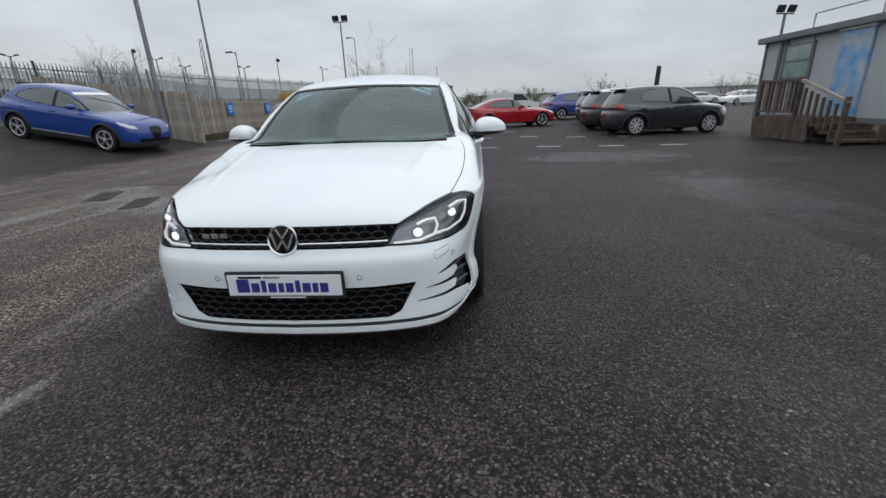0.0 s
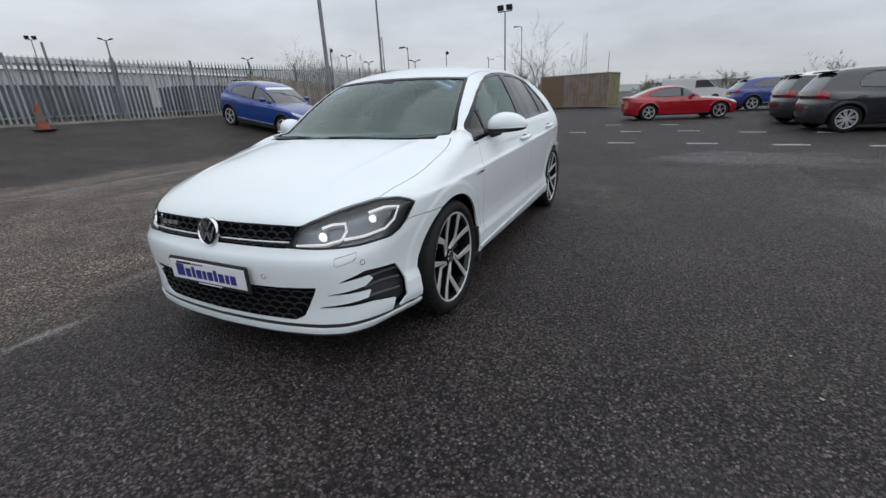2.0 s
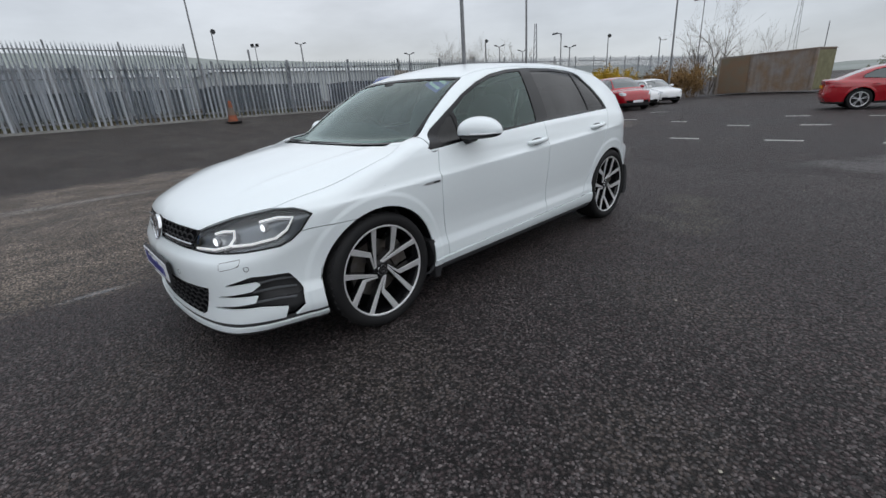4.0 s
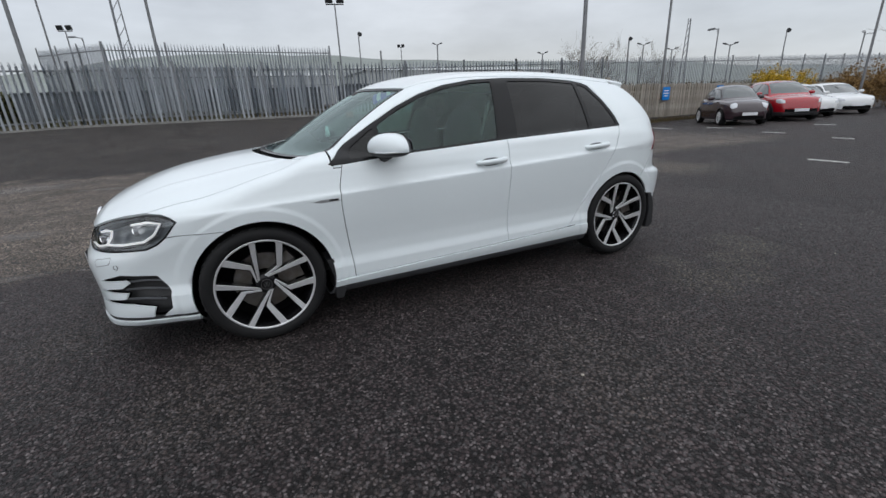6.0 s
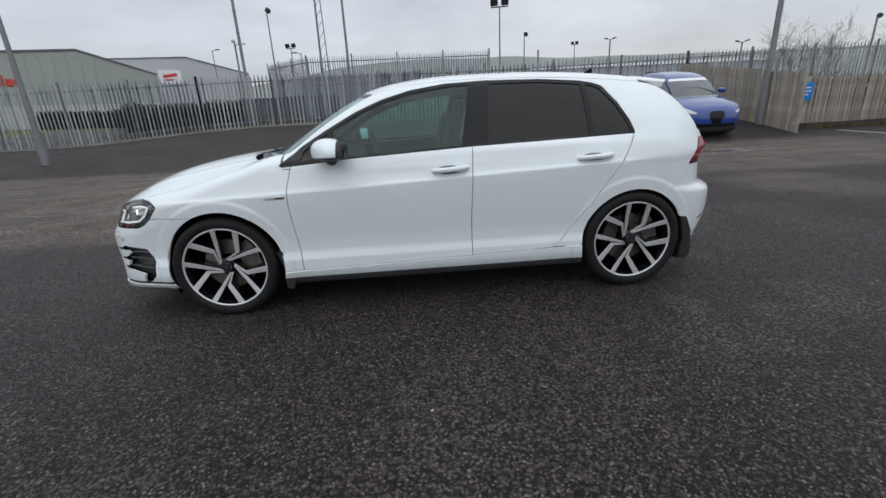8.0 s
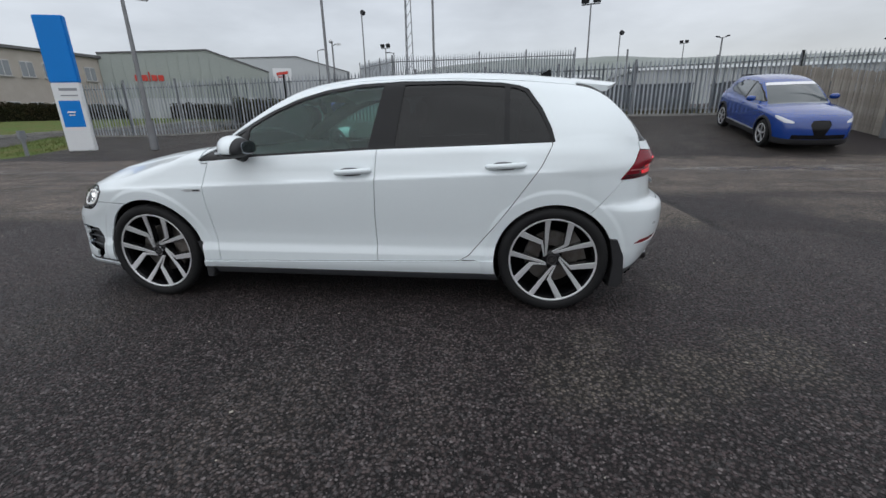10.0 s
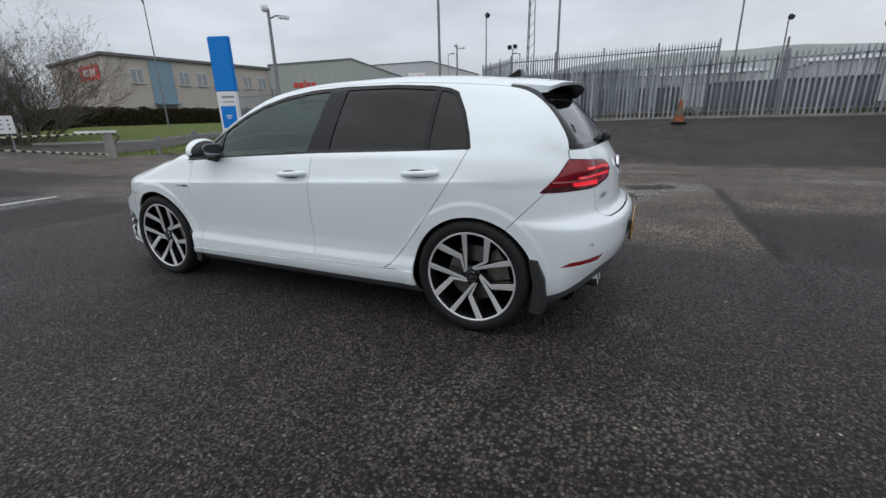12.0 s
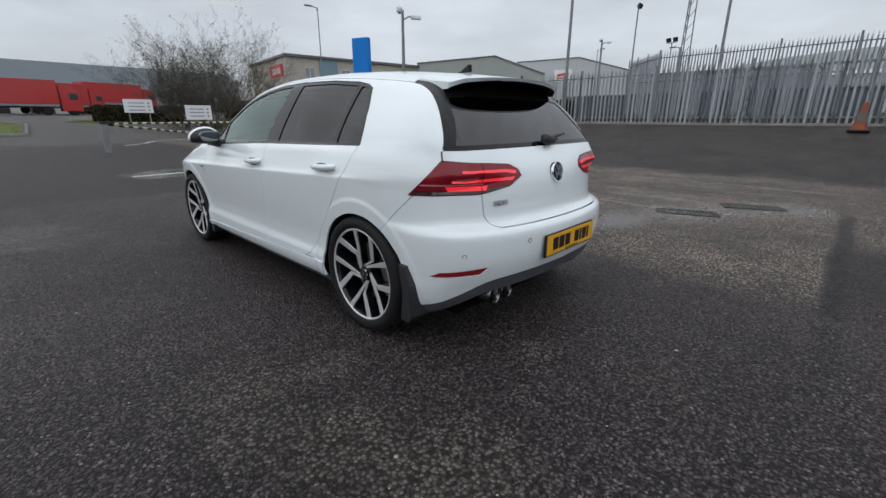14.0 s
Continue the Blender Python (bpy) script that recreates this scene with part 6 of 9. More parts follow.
me.loops.foreach_set("vertex_index", chip_f.astype(np.int32).ravel())
me.polygons.add(len(chip_f))
me.polygons.foreach_set("loop_start", np.arange(0, chip_f.size, 3, dtype=np.int32))
me.update(calc_edges=True)
me.materials.append(chippings())
tagged(new("chipping", me), "coarse dark stone chips of the asphalt surface", "asphalt", kind="stuff")

# two drain gratings in the puddle
IRON = mat("cast_iron", (0.05, 0.048, 0.045), 0.6, metal=0.4, vary=0.5, scale=10, bump=0.3)
for x, y, a in ((-3.9, 3.9, 1.96), (-4.92, 4.44, 1.96)):
    drain = thing("drain_grating", "black iron drain grating set in wet asphalt", "drain", Matrix.Translation((x, y, gz(x, y) - 0.004)) @ Matrix.Rotation(a, 4, "Z"))
    for k in (-1, 1):
        part("frame_bar", box((0.70, 0.03, 0.02), (0, 0.14 * k, 0.004)), IRON, drain)
        part("frame_bar", box((0.03, 0.28, 0.02), (0.335 * k, 0, 0.004)), IRON, drain)
    for k in range(13):
        part("grating_bar", box((0.026, 0.26, 0.016), (-0.30 + 0.05 * k, 0, 0.003)), IRON, drain)

# ---- fences ----
GALV = mat("galvanised_steel", (0.42, 0.445, 0.48), 0.5, metal=0.2, vary=0.5, scale=3, tint=(0.30, 0.315, 0.335), bump=0.1, random_tint=0.10)
GALV_DARK = mat("dull_steel", (0.24, 0.25, 0.265), 0.6, metal=0.3, vary=0.5, scale=2, tint=(0.15, 0.155, 0.165))
OLD_WOOD = mat("weathered_wood", (0.34, 0.31, 0.27), 0.85, vary=0.9, scale=4, tint=(0.20, 0.175, 0.145), bump=0.6, bump_scale=60, random_tint=0.22)
DARK_WOOD = mat("dark_stained_wood", (0.065, 0.045, 0.035), 0.75, vary=0.9, scale=6, tint=(0.13, 0.10, 0.08), bump=0.4, random_tint=0.2)
PLINTH = mat("fence_plinth", (0.27, 0.265, 0.25), 0.85, vary=0.8, scale=3, bump=0.4)


def pale_data(h, w=0.070):
    """A folded steel pale, one metre wide in its own scale, with a split pointed head."""
    xs_ = (-w / 2, -w * 0.2, w * 0.2, w / 2)
    ds = (0.0, 0.022, 0.022, 0.0)
    bm = bmesh.new()
    low = [bm.verts.new((x, -d, 0)) for x, d in zip(xs_, ds)]
    top = [bm.verts.new((x, -d, h - 0.09)) for x, d in zip(xs_, ds)]
    for i in range(3):
        bm.faces.new((low[i], low[i + 1], top[i + 1], top[i]))
    for i, (px, lean) in enumerate(((-w * 0.42, 0.02), (0, -0.02), (w * 0.42, 0.02))):
        tip = bm.verts.new((px, -0.015 - lean * 0.4, h - (0.02 if i != 1 else 0)))
        bm.faces.new((top[i], top[i + 1], tip))
    bmesh.ops.solidify(bm, geom=bm.faces[:], thickness=0.003)
    me = bpy.data.meshes.new("pale")
    bm.normal_update()
    bm.to_mesh(me)
    bm.free()
    me.materials.append(GALV)
    return me


def palisade(label, runs, top_of, base_of, single_until, spacing=0.155, rails=(0.13, 0.86), post_every=2.75, plinth=True):
    """A steel palisade fence along runs ((x0, y0), (x1, y1)); pales past a stretch are joined."""
    fence = thing("palisade_fence", label, "fence")
    data = pale_data(1.0)
    jv, jf = [], []
    proto = [tuple(v.co) for v in data.vertices]
    pf = [tuple(p.vertices) for p in data.polygons]
    rnd = random.Random(3)
    for a, c in runs:
        a, c = Vector(a), Vector(c)
        length = (c - a).length
        ang = math.atan2(c.y - a.y, c.x - a.x)
        n = int(length / spacing)
        for i in range(n):
            p = a + (c - a) * ((i + 0.5) / n)
            lo, hi = base_of(p.x, p.y), top_of(p.x, p.y)
            m = Matrix.Translation((p.x, p.y, lo)) @ Matrix.Rotation(ang + rnd.gauss(0, 0.012), 4, "Z") @ Matrix.Rotation(rnd.gauss(0, 0.003), 4, "Y") @ Matrix.Diagonal((1, 1, hi - lo, 1))
            if single_until(p.x, p.y):
                ob = new("pale", data)
                ob.parent = fence
                ob.matrix_basis = m
            else:
                k = len(jv)
                jv += [tuple(m @ Vector(v)) for v in proto]
                jf += [tuple(k + q for q in face_) for face_ in pf]
        m_posts = max(1, round(length / post_every))
        for i in range(m_posts + 1):
            p = a + (c - a) * (i / m_posts)
            off = Vector((math.sin(ang), -math.cos(ang))) * -0.05
            lo, hi = base_of(p.x, p.y), top_of(p.x, p.y)
            part("post", box((0.085, 0.055, hi - lo + 0.20), (0, 0, 0), 0.004), GALV_DARK, fence).matrix_basis = Matrix.Translation((p.x + off.x, p.y + off.y, (lo + hi) / 2 - 0.10)) @ Matrix.Rotation(ang, 4, "Z")
            if i < m_posts:
                q = a + (c - a) * ((i + 1) / m_posts)
                for r in rails:
                    z0 = lo + (hi - lo) * r
                    z1 = base_of(q.x, q.y) + (top_of(q.x, q.y) - base_of(q.x, q.y)) * r
                    bm = box(((q - p).length, 0.045, 0.05), (0, 0, 0))
                    ob = part("rail", bm, GALV_DARK, fence)
                    ob.matrix_basis = Matrix.Translation(((p.x + q.x) / 2 + off.x * 0.6, (p.y + q.y) / 2 + off.y * 0.6, (z0 + z1) / 2)) @ Matrix.Rotation(ang, 4, "Z") @ Matrix.Rotation(-math.atan2(z1 - z0, (q - p).length), 4, "Y")
                if plinth:
                    ob = part("plinth", box(((q - p).length - 0.01, 0.10, 0.24), (0, 0, 0), 0.01), PLINTH, fence, "pale concrete plinth")
                    ob.matrix_basis = Matrix.Translation(((p.x + q.x) / 2, (p.y + q.y) / 2, (base_of(p.x, p.y) + base_of(q.x, q.y)) / 2 - 0.02)) @ Matrix.Rotation(ang, 4, "Z") @ Matrix.Rotation(-math.atan2(base_of(q.x, q.y) - base_of(p.x, p.y), (q - p).length), 4, "Y")
    if jv:
        me = bpy.data.meshes.new("pales")
        me.from_pydata(jv, [], jf)
        me.materials.append(GALV)
        ob = new("pale_rest", me)
        ob.parent = fence
        tagged(ob, "farther steel pales of the fence", kind="stuff")
    return fence


front_top = lambda x, y: 3.0 + 0.018 * max(0, y - 5)
front_base = lambda x, y: gz(-14.9, y) - 0.02 if y < 13.8 else 1.15
palisade("grey galvanised steel palisade fence on a low plinth", [((-15, -16.6), (-15, -6.2)), ((-15, -6.2), (-15, 13.9)), ((-15, 13.9), (-15, 62))], front_top, front_base, lambda x, y: y < 21)
tall_base = lambda x, y: 1.5
tall_top = lambda x, y: float(np.interp(-x, [25, 27, 34], [4.85, 5.15, 5.6]))
palisade("tall grey steel palisade fence farther back", [((-25.6, 7.4), (-26.8, -4.3)), ((-26.8, -4.3), (-34.0, -8.9))], tall_top, tall_base, lambda x, y: False, rails=(0.35, 0.62, 0.88), plinth=False)
palisade("grey steel palisade fence of the inner yard", [((-19.0, 4.5), (-19.3, -3.0))], lambda x, y: 3.05, lambda x, y: 1.05, lambda x, y: False, plinth=False)


def board_fence(label, a, c, top, base, n_seed):
    """A close-boarded fence of weathered uprights on two rails."""
    fence = thing("board_fence", label, "fence")
    a, c = Vector(a), Vector(c)
    ang = math.atan2(c.y - a.y, c.x - a.x)
    length = (c - a).length
    n = int(length / 0.108)
    rnd = random.Random(n_seed)
    kinds = []
    for k in range(6):
        bm = box((0.094, 0.020, 1.0), (0, 0, 0.5), 0.004)
        for v in bm.verts:
            if v.co.z > 0.9:
                v.co.z += rnd.uniform(-0.02, 0.02)
        me = bpy.data.meshes.new("board")
        bm.normal_update()
        bm.to_mesh(me)
        bm.free()
        me.materials.append(OLD_WOOD)
        kinds.append(me)
    for i in range(n):
        s = (i + 0.5) / n
        p = a + (c - a) * s
        lo = base(s) - 0.05
        hi = top(s) + rnd.gauss(0, 0.018)
        ob = new("board", rnd.choice(kinds))
        ob.parent = fence
        ob.matrix_basis = Matrix.Translation((p.x, p.y, lo)) @ Matrix.Rotation(ang, 4, "Z") @ Matrix.Rotation(rnd.gauss(0, 0.012), 4, "Y") @ Matrix.Diagonal((1, 1, hi - lo, 1))
    for i in range(int(length / 2.4) + 1):
        p = a + (c - a) * min(1, i * 2.4 / length)
        s = min(1, i * 2.4 / length)
        off = Vector((-math.sin(ang), math.cos(ang))) * 0.07
        part("post", box((0.10, 0.10, top(s) - base(s) + 0.1), (0, 0, 0), 0.006), OLD_WOOD, fence).matrix_basis = Matrix.Translation((p.x + off.x, p.y + off.y, (top(s) + base(s)) / 2 - 0.02)) @ Matrix.Rotation(ang, 4, "Z")
    for r in (0.25, 0.8):
        z0, z1 = base(0) + (top(0) - base(0)) * r, base(1) + (top(1) - base(1)) * r
        mid = (a + c) / 2
        off = Vector((-math.sin(ang), math.cos(ang))) * 0.035
        part("rail", box((length, 0.045, 0.09), (0, 0, 0)), OLD_WOOD, fence).matrix_basis = Matrix.Translation((mid.x + off.x, mid.y + off.y, (z0 + z1) / 2)) @ Matrix.Rotation(ang, 4, "Z") @ Matrix.Rotation(-math.atan2(z1 - z0, length), 4, "Y")
    return fence


board_fence("weathered grey wooden board fence along the bank", (-14.9, 13.55), (-9.4, 13.95), lambda s: 2.62 - 0.80 * s, lambda s: gz(-14.9 + 5.5 * s, 13.3) + 0.02, 7)
end = thing("gate_post", "stout weathered wooden post at the fence's end", "post", Matrix.Translation((-9.3, 13.96, 0)))
part("post", box((0.14, 0.14, 1.95), (0, 0, 0.95), 0.01), OLD_WOOD, end)
board_fence("weathered grey wooden board fence behind the parked cars", (-11.75, 14.3), (-11.75, 37), lambda s: 1.78 - 0.22 * s, lambda s: 0.08, 8)
SIGN_BLUE = mat("blue_sign", (0.001, 0.195, 0.62), 0.5, fine=0.05, specular=0.25)
SIGN_WHITE = mat("white_sign", (0.72, 0.73, 0.74), 0.5, vary=0.2, scale=4)
for y in (16.3, 20.4, 24.6, 28.8):
    sign = thing("parking_sign", "small blue sign with white lines on the wooden fence", "sign", Matrix.Translation((-11.64, y, 1.28)), group="blue signs on the fence")
    part("sign_board", box((0.02, 0.52, 0.60), (0, 0, 0), 0.004), SIGN_BLUE, sign)
    for k, w in enumerate((0.34, 0.38, 0.22)):
        part("sign_line", box((0.004, w, 0.045), (0.012, 0, 0.13 - 0.12 * k)), SIGN_WHITE, sign)

# ---- things in the yard ----
CONE_ORANGE = mat("cone_orange", (0.23, 0.055, 0.018), 0.75, vary=0.9, scale=9, tint=(0.10, 0.045, 0.028))
CONE_BAND = mat("cone_band", (0.11, 0.08, 0.06), 0.5, vary=0.5, scale=12)
cone = thing("traffic_cone", "faded orange traffic cone with a pale band and dark base", "cone", Matrix.Translation((-14.0, 5.25, gz(-14.0, 5.25))))
part("cone_body", lathe([(0.20, 0.03), (0.17, 0.06), (0.135, 0.26)], 24), CONE_ORANGE, cone, smooth=60)
part("cone_sleeve", lathe([(0.137, 0.26), (0.085, 0.52)], 24), CONE_BAND, cone, "pale reflective band", smooth=60)
part("cone_tip", lathe([(0.085, 0.52), (0.045, 0.73), (0.035, 0.75), (0.0, 0.75)], 24), CONE_ORANGE, cone, smooth=60)
part("cone_base", box((0.46, 0.46, 0.045), (0, 0, 0.022), 0.015), RUBBER, cone, "dark rubber base")

STEEL_POLE = mat("lamp_post_steel", (0.22, 0.225, 0.235), 0.55, metal=0.4, vary=0.5, scale=3, tint=(0.14, 0.14, 0.145))
DARK_METAL = mat("dark_metal", (0.03, 0.032, 0.035), 0.5, metal=0.3)


def pole(x, y, top, r0=0.09, r1=0.05, head="none", label="tall grey steel lamp post", base=None, turn=0.0, stub=0.0):
    z = gz(x, y) if base is None else base
    ob = thing("lamp_post", label, "lamp post", Matrix.Translation((x, y, z)) @ Matrix.Rotation(turn, 4, "Z"))
    h = top - z
    r0, r1 = 0.7 * r0, 0.7 * r1
    part("pole", rod((0, 0, 0), (0, 0, h), r0, r1, 10), STEEL_POLE, ob, smooth=40)
    if stub:
        part("pole_base", rod((0, 0, 0), (0, 0, stub), r0 * 1.45, r0 * 1.4, 12), STEEL_POLE, ob, "wider base", smooth=40)
    if head == "flood":
        part("cross_arm", box((1.1, 0.06, 0.06), (0, 0, h - 0.05)), DARK_METAL, ob)
        for k in (-1, 1):
            part("floodlight", box((0.46, 0.16, 0.38), (0.34 * k, -0.04, h + 0.20), 0.03, turn=Matrix.Rotation(0.35, 4, "X")), DARK_METAL, ob, "dark floodlight")
    elif head == "twin":
        for k in (-1, 1):
            part("lamp_arm", tube([(0, 0, h - 0.1), (0.14 * k, 0, h), (0.28 * k, 0, h + 0.05)], 0.025, 6), DARK_METAL, ob)
            part("lamp_head", box((0.34, 0.2, 0.1), (0.36 * k, 0, h + 0.08), 0.03, turn=Matrix.Rotation(-0.25 * k, 4, "Y")), DARK_METAL, ob)
    elif head == "street":
        part("lamp_arm", tube([(0, 0, h - 0.3), (0.1, 0, h - 0.02), (0.5, 0, h + 0.05)], 0.035, 6), STEEL_POLE, ob)
        part("lamp_head", box((0.62, 0.22, 0.11), (0.7, 0, h + 0.06), 0.04), GALV_DARK, ob)
    elif head == "single":
        part("lamp_head", box((0.35, 0.25, 0.30), (0.12, 0, h + 0.08), 0.05, turn=Matrix.Rotation(0.6, 4, "Y")), DARK_METAL, ob)
    elif head == "camera":
        part("camera_arm", tube([(0, 0, h - 0.35), (0.25, 0, h - 0.22), (0.42, 0, h - 0.2)], 0.03, 6), STEEL_POLE, ob)
        part("camera_body", box((0.42, 0.14, 0.14), (0.55, 0, h - 0.24), 0.03), SIGN_WHITE, ob, "pale camera housing")
        part("camera_dome", bumpy((-0.12, 0, h + 0.02), (0.13, 0.13, 0.16), 2.2, (10, 14)), SIGN_WHITE, ob, smooth=60)
    return ob


pole(-10.5, 13.8, 9.0, 0.13, 0.09, stub=1.1)
pole(-13.1, 21.9, 9.6, 0.10, 0.06, label="tall thin grey lamp post behind the fence")
pole(-9.0, 33.0, 7.2, 0.10, 0.07, "flood", "steel mast with two dark floodlights")
pole(-12.0, 48.4, 8.2, 0.08, 0.05, "street", "thin grey street lamp beyond the fence", turn=2.9)
pole(-10.6, -9.15, 5.35, 0.13, 0.075, "camera", "grey steel post with pale security cameras", turn=2.6, stub=1.0)
pole(-16.3, -4.7, 9.5, 0.10, 0.07)
pole(-32.0, -2.3, 13.0, 0.15, 0.10)
pole(-30.2, -7.3, 8.4, 0.09, 0.06, "single", turn=1.2)
pole(-46.0, -9.8, 8.4, 0.10, 0.07, "flood", "mast with two floodlights behind the tall fence", turn=1.3)
pole(-53.2, -20.7, 9.5, 0.09, 0.06, "street", "thin street lamp behind the fence", turn=1.4)
pole(-44.0, -8.4, 7.6, 0.08, 0.06, "street", "thin street lamp behind the fence", turn=-1.8)
pole(-32.1, -10.5, 7.0, 0.11, 0.09, "camera", "grey mast with a pale camera", turn=1.5)
pole(-26.6, 8.3, 7.5, 0.09, 0.06, "flood", "thin post with dark floodlights", turn=1.3)
pole(-34.9, 12.1, 7.0, 0.09, 0.06, "single", turn=1.3)
pole(-39.0, 21.4, 7.0, 0.11, 0.09, "twin", turn=1.2)
pole(-22.6, 9.7, 4.35, 0.08, 0.07, label="short dark steel post behind the fence")
pole(-66.0, 28.1, 10.2, 0.10, 0.08, "flood", "far mast with a floodlight", turn=1.0)
pole(-33.2, 30.1, 5.6, 0.10, 0.08, "twin", turn=1.0)
pole(-25.5, 35.0, 5.5, 0.09, 0.06, "twin", turn=0.8)
pole(-29.6, 37.8, 6.5, 0.11, 0.10, "single", turn=0.8)
pole(-26.4, 40.0, 5.3, 0.08, 0.06, "twin", turn=0.7)
pole(-16.8, 31.7, 5.3, 0.08, 0.05, "street", "thin grey street lamp beyond the fence", turn=2.8)
pole(-19.0, 36.8, 4.7, 0.08, 0.06, "twin", turn=0.6)
pole(-20.3, 46.7, 6.1, 0.09, 0.06, "single", turn=0.6)
pole(-19.3, 58.2, 6.3, 0.10, 0.08, "camera", "far grey mast with a camera", turn=0.5)
pole(-4.2, 62.0, 6.0, 0.08, 0.06)
pole(-18.2, -28.0, 9.6, 0.075, 0.05, "street", "thin street lamp beside the road", turn=-0.3)
pole(18.5, 26.5, 5.3, 0.13, 0.11, "flood", "steel mast with two floodlights behind the cabin", turn=0.2)
dark_pole = thing("timber_pole", "short dark timber pole behind the parked cars", "pole", Matrix.Translation((12.8, 29.0, 0)))
part("pole", rod((0, 0, 0), (0.12, 0, 2.95), 0.17, 0.14, 10), DARK_METAL, dark_pole)

# lattice masts far off
def lattice(x, y, h, w, base=1.5):
    ob = thing("lattice_mast", "slender grey steel lattice mast", "mast", Matrix.Translation((x, y, base)))
    for sx, sy in ((-1, -1), (1, -1), (0, 1)):
        part("leg", rod((sx * w / 2, sy * w / 2, 0), (sx * w * 0.2, sy * w * 0.2, h), 0.04, 0.03, 5), GALV_DARK, ob)
    n = int(h / (w * 1.2))
    for i in range(n):
        t0, t1 = i / n, (i + 1) / n
        s0, s1 = 0.5 - 0.3 * t0, 0.5 - 0.3 * t1
        bm = bmesh.new()
        rod((-w * s0, -w * s0, h * t0), (w * s1, -w * s1, h * t1), 0.018, n=4, bm=bm)
        rod((w * s0, -w * s0, h * t0), (0, w * s1, h * t1), 0.018, n=4, bm=bm)
        part("brace", bm, GALV_DARK, ob)
    return ob


lattice(-28.7, -3.5, 12, 0.55)
lattice(-21.2, 34.8, 5.3, 0.42)
lattice(-13.4, 105, 13.5, 1.6, 0)

# grey steel stores, covers and a pale shed behind the fence
SHEET_BLUE = mat("blue_grey_steel", (0.085, 0.096, 0.112), 0.55, vary=0.7, scale=1.2, tint=(0.055, 0.062, 0.068))
SHEET_GREY = mat("pale_grey_cladding", (0.40, 0.42, 0.42), 0.6, vary=0.4, scale=0.6, tint=(0.33, 0.35, 0.35))


def ribbed(name, size, at, material, parent, pitch=0.28, depth=0.03, label=""):
    """A steel box with upright ribs pressed into its walls."""
    bm = bmesh.new()
    sx, sy, sz = size
    loop = []
    for (ax, ay), (cx, cy) in (((-sx / 2, -sy / 2), (sx / 2, -sy / 2)), ((sx / 2, -sy / 2), (sx / 2, sy / 2)), ((sx / 2, sy / 2), (-sx / 2, sy / 2)), ((-sx / 2, sy / 2), (-sx / 2, -sy / 2))):
        length = math.hypot(cx - ax, cy - ay)
        n = max(2, int(length / pitch))
        nx, ny = (cy - ay) / length, -(cx - ax) / length
        for i in range(n):
            for f_, d in ((0.0, 0), (0.35, 0), (0.5, -depth), (0.85, -depth)):
                s = (i + f_) / n
                loop.append((ax + (cx - ax) * s + nx * d, ay + (cy - ay) * s + ny * d))
    low = [bm.verts.new((x + at[0], y + at[1], at[2])) for x, y in loop]
    top = [bm.verts.new((x + at[0], y + at[1], at[2] + sz)) for x, y in loop]
    for i in range(len(loop)):
        j = (i + 1) % len(loop)
        bm.faces.new((low[i], low[j], top[j], top[i]))
    bm.faces.new(top)
    return part(name, bm, material, parent, label)


for x, y, sx, sy, h, col in ((-21.5, 9.6, 2.4, 5.5, 1.25, SHEET_BLUE), (-22.0, 2.6, 2.6, 6.0, 1.15, SHEET_BLUE), (-23.0, -4.5, 2.6, 5.0, 1.2, SHEET_BLUE), (-21.0, 16.5, 2.4, 5.0, 1.2, SHEET_BLUE), (-30.0, -1.0, 3.0, 8.0, 2.6, GALV_DARK)):
    store = thing("steel_store", "low blue-grey ribbed steel store in the yard behind", "container", Matrix.Translation((x, y, gz(x, y))))
    ribbed("store_wall", (sx, sy, h), (0, 0, 0), col, store)
    part("store_lid", box((sx + 0.1, sy + 0.1, 0.08), (0, 0, h + 0.04), 0.02), col, store)
for x, y, sx, sy, h in ((-75, 42, 18, 40, 5.0), (-80, 5, 20, 26, 4.6)):
    shed = thing("long_shed", "long pale grey clad shed far behind the fence", "building", Matrix.Translation((x, y, 1.8)))
    ribbed("shed_wall", (sx, sy, h), (0, 0, 0), SHEET_GREY, shed, 1.0, 0.05)
    part("shed_roof", prism([(-sx / 2 - 0.3, h), (0, h + 1.2), (sx / 2 + 0.3, h)], sy + 0.6, Matrix(((1, 0, 0, 0), (0, 0, 1, 0), (0, 1, 0, 0), (0, 0, 0, 1)))), SHEET_GREY, shed)

# ---- entrance: totem sign, barrier, bollards ----
totem_z = gz(-10.65, -12.12)
totem = thing("totem_sign", "tall blue and white totem sign at the entrance", "sign", Matrix.Translation((-10.65, -12.12, totem_z)) @ Matrix.Rotation(radians(-70), 4, "Z"))
part("totem_body", box((0.88, 0.20, 2.35), (0, 0, 1.175), 0.03), SIGN_WHITE, totem, "white lower panel")
part("totem_head", box((0.90, 0.22, 2.12), (0, 0, 3.41), 0.03), SIGN_BLUE, totem, "plain blue upper panel")
for s in (1, -1):
    part("totem_square", box((0.66, 0.024, 0.90), (0, s * 0.096, 1.30), 0.004), SIGN_BLUE, totem, "blue square")
    part("totem_line", box((0.56, 0.020, 0.09), (-0.06, s * 0.096, 2.12)), PRINT_GREY, totem, "plain grey bar of lettering")
    part("totem_line", box((0.52, 0.020, 0.04), (-0.06, s * 0.096, 1.92)), PRINT_GREY, totem, "plain grey bar of lettering")
    part("totem_line", box((0.26, 0.008, 0.05), (0, s * 0.125, 1.36)), SIGN_WHITE, totem, "plain white bar of lettering")
    part("totem_line", box((0.18, 0.008, 0.04), (0, s * 0.125, 1.26)), SIGN_WHITE, totem, "plain white bar of lettering")

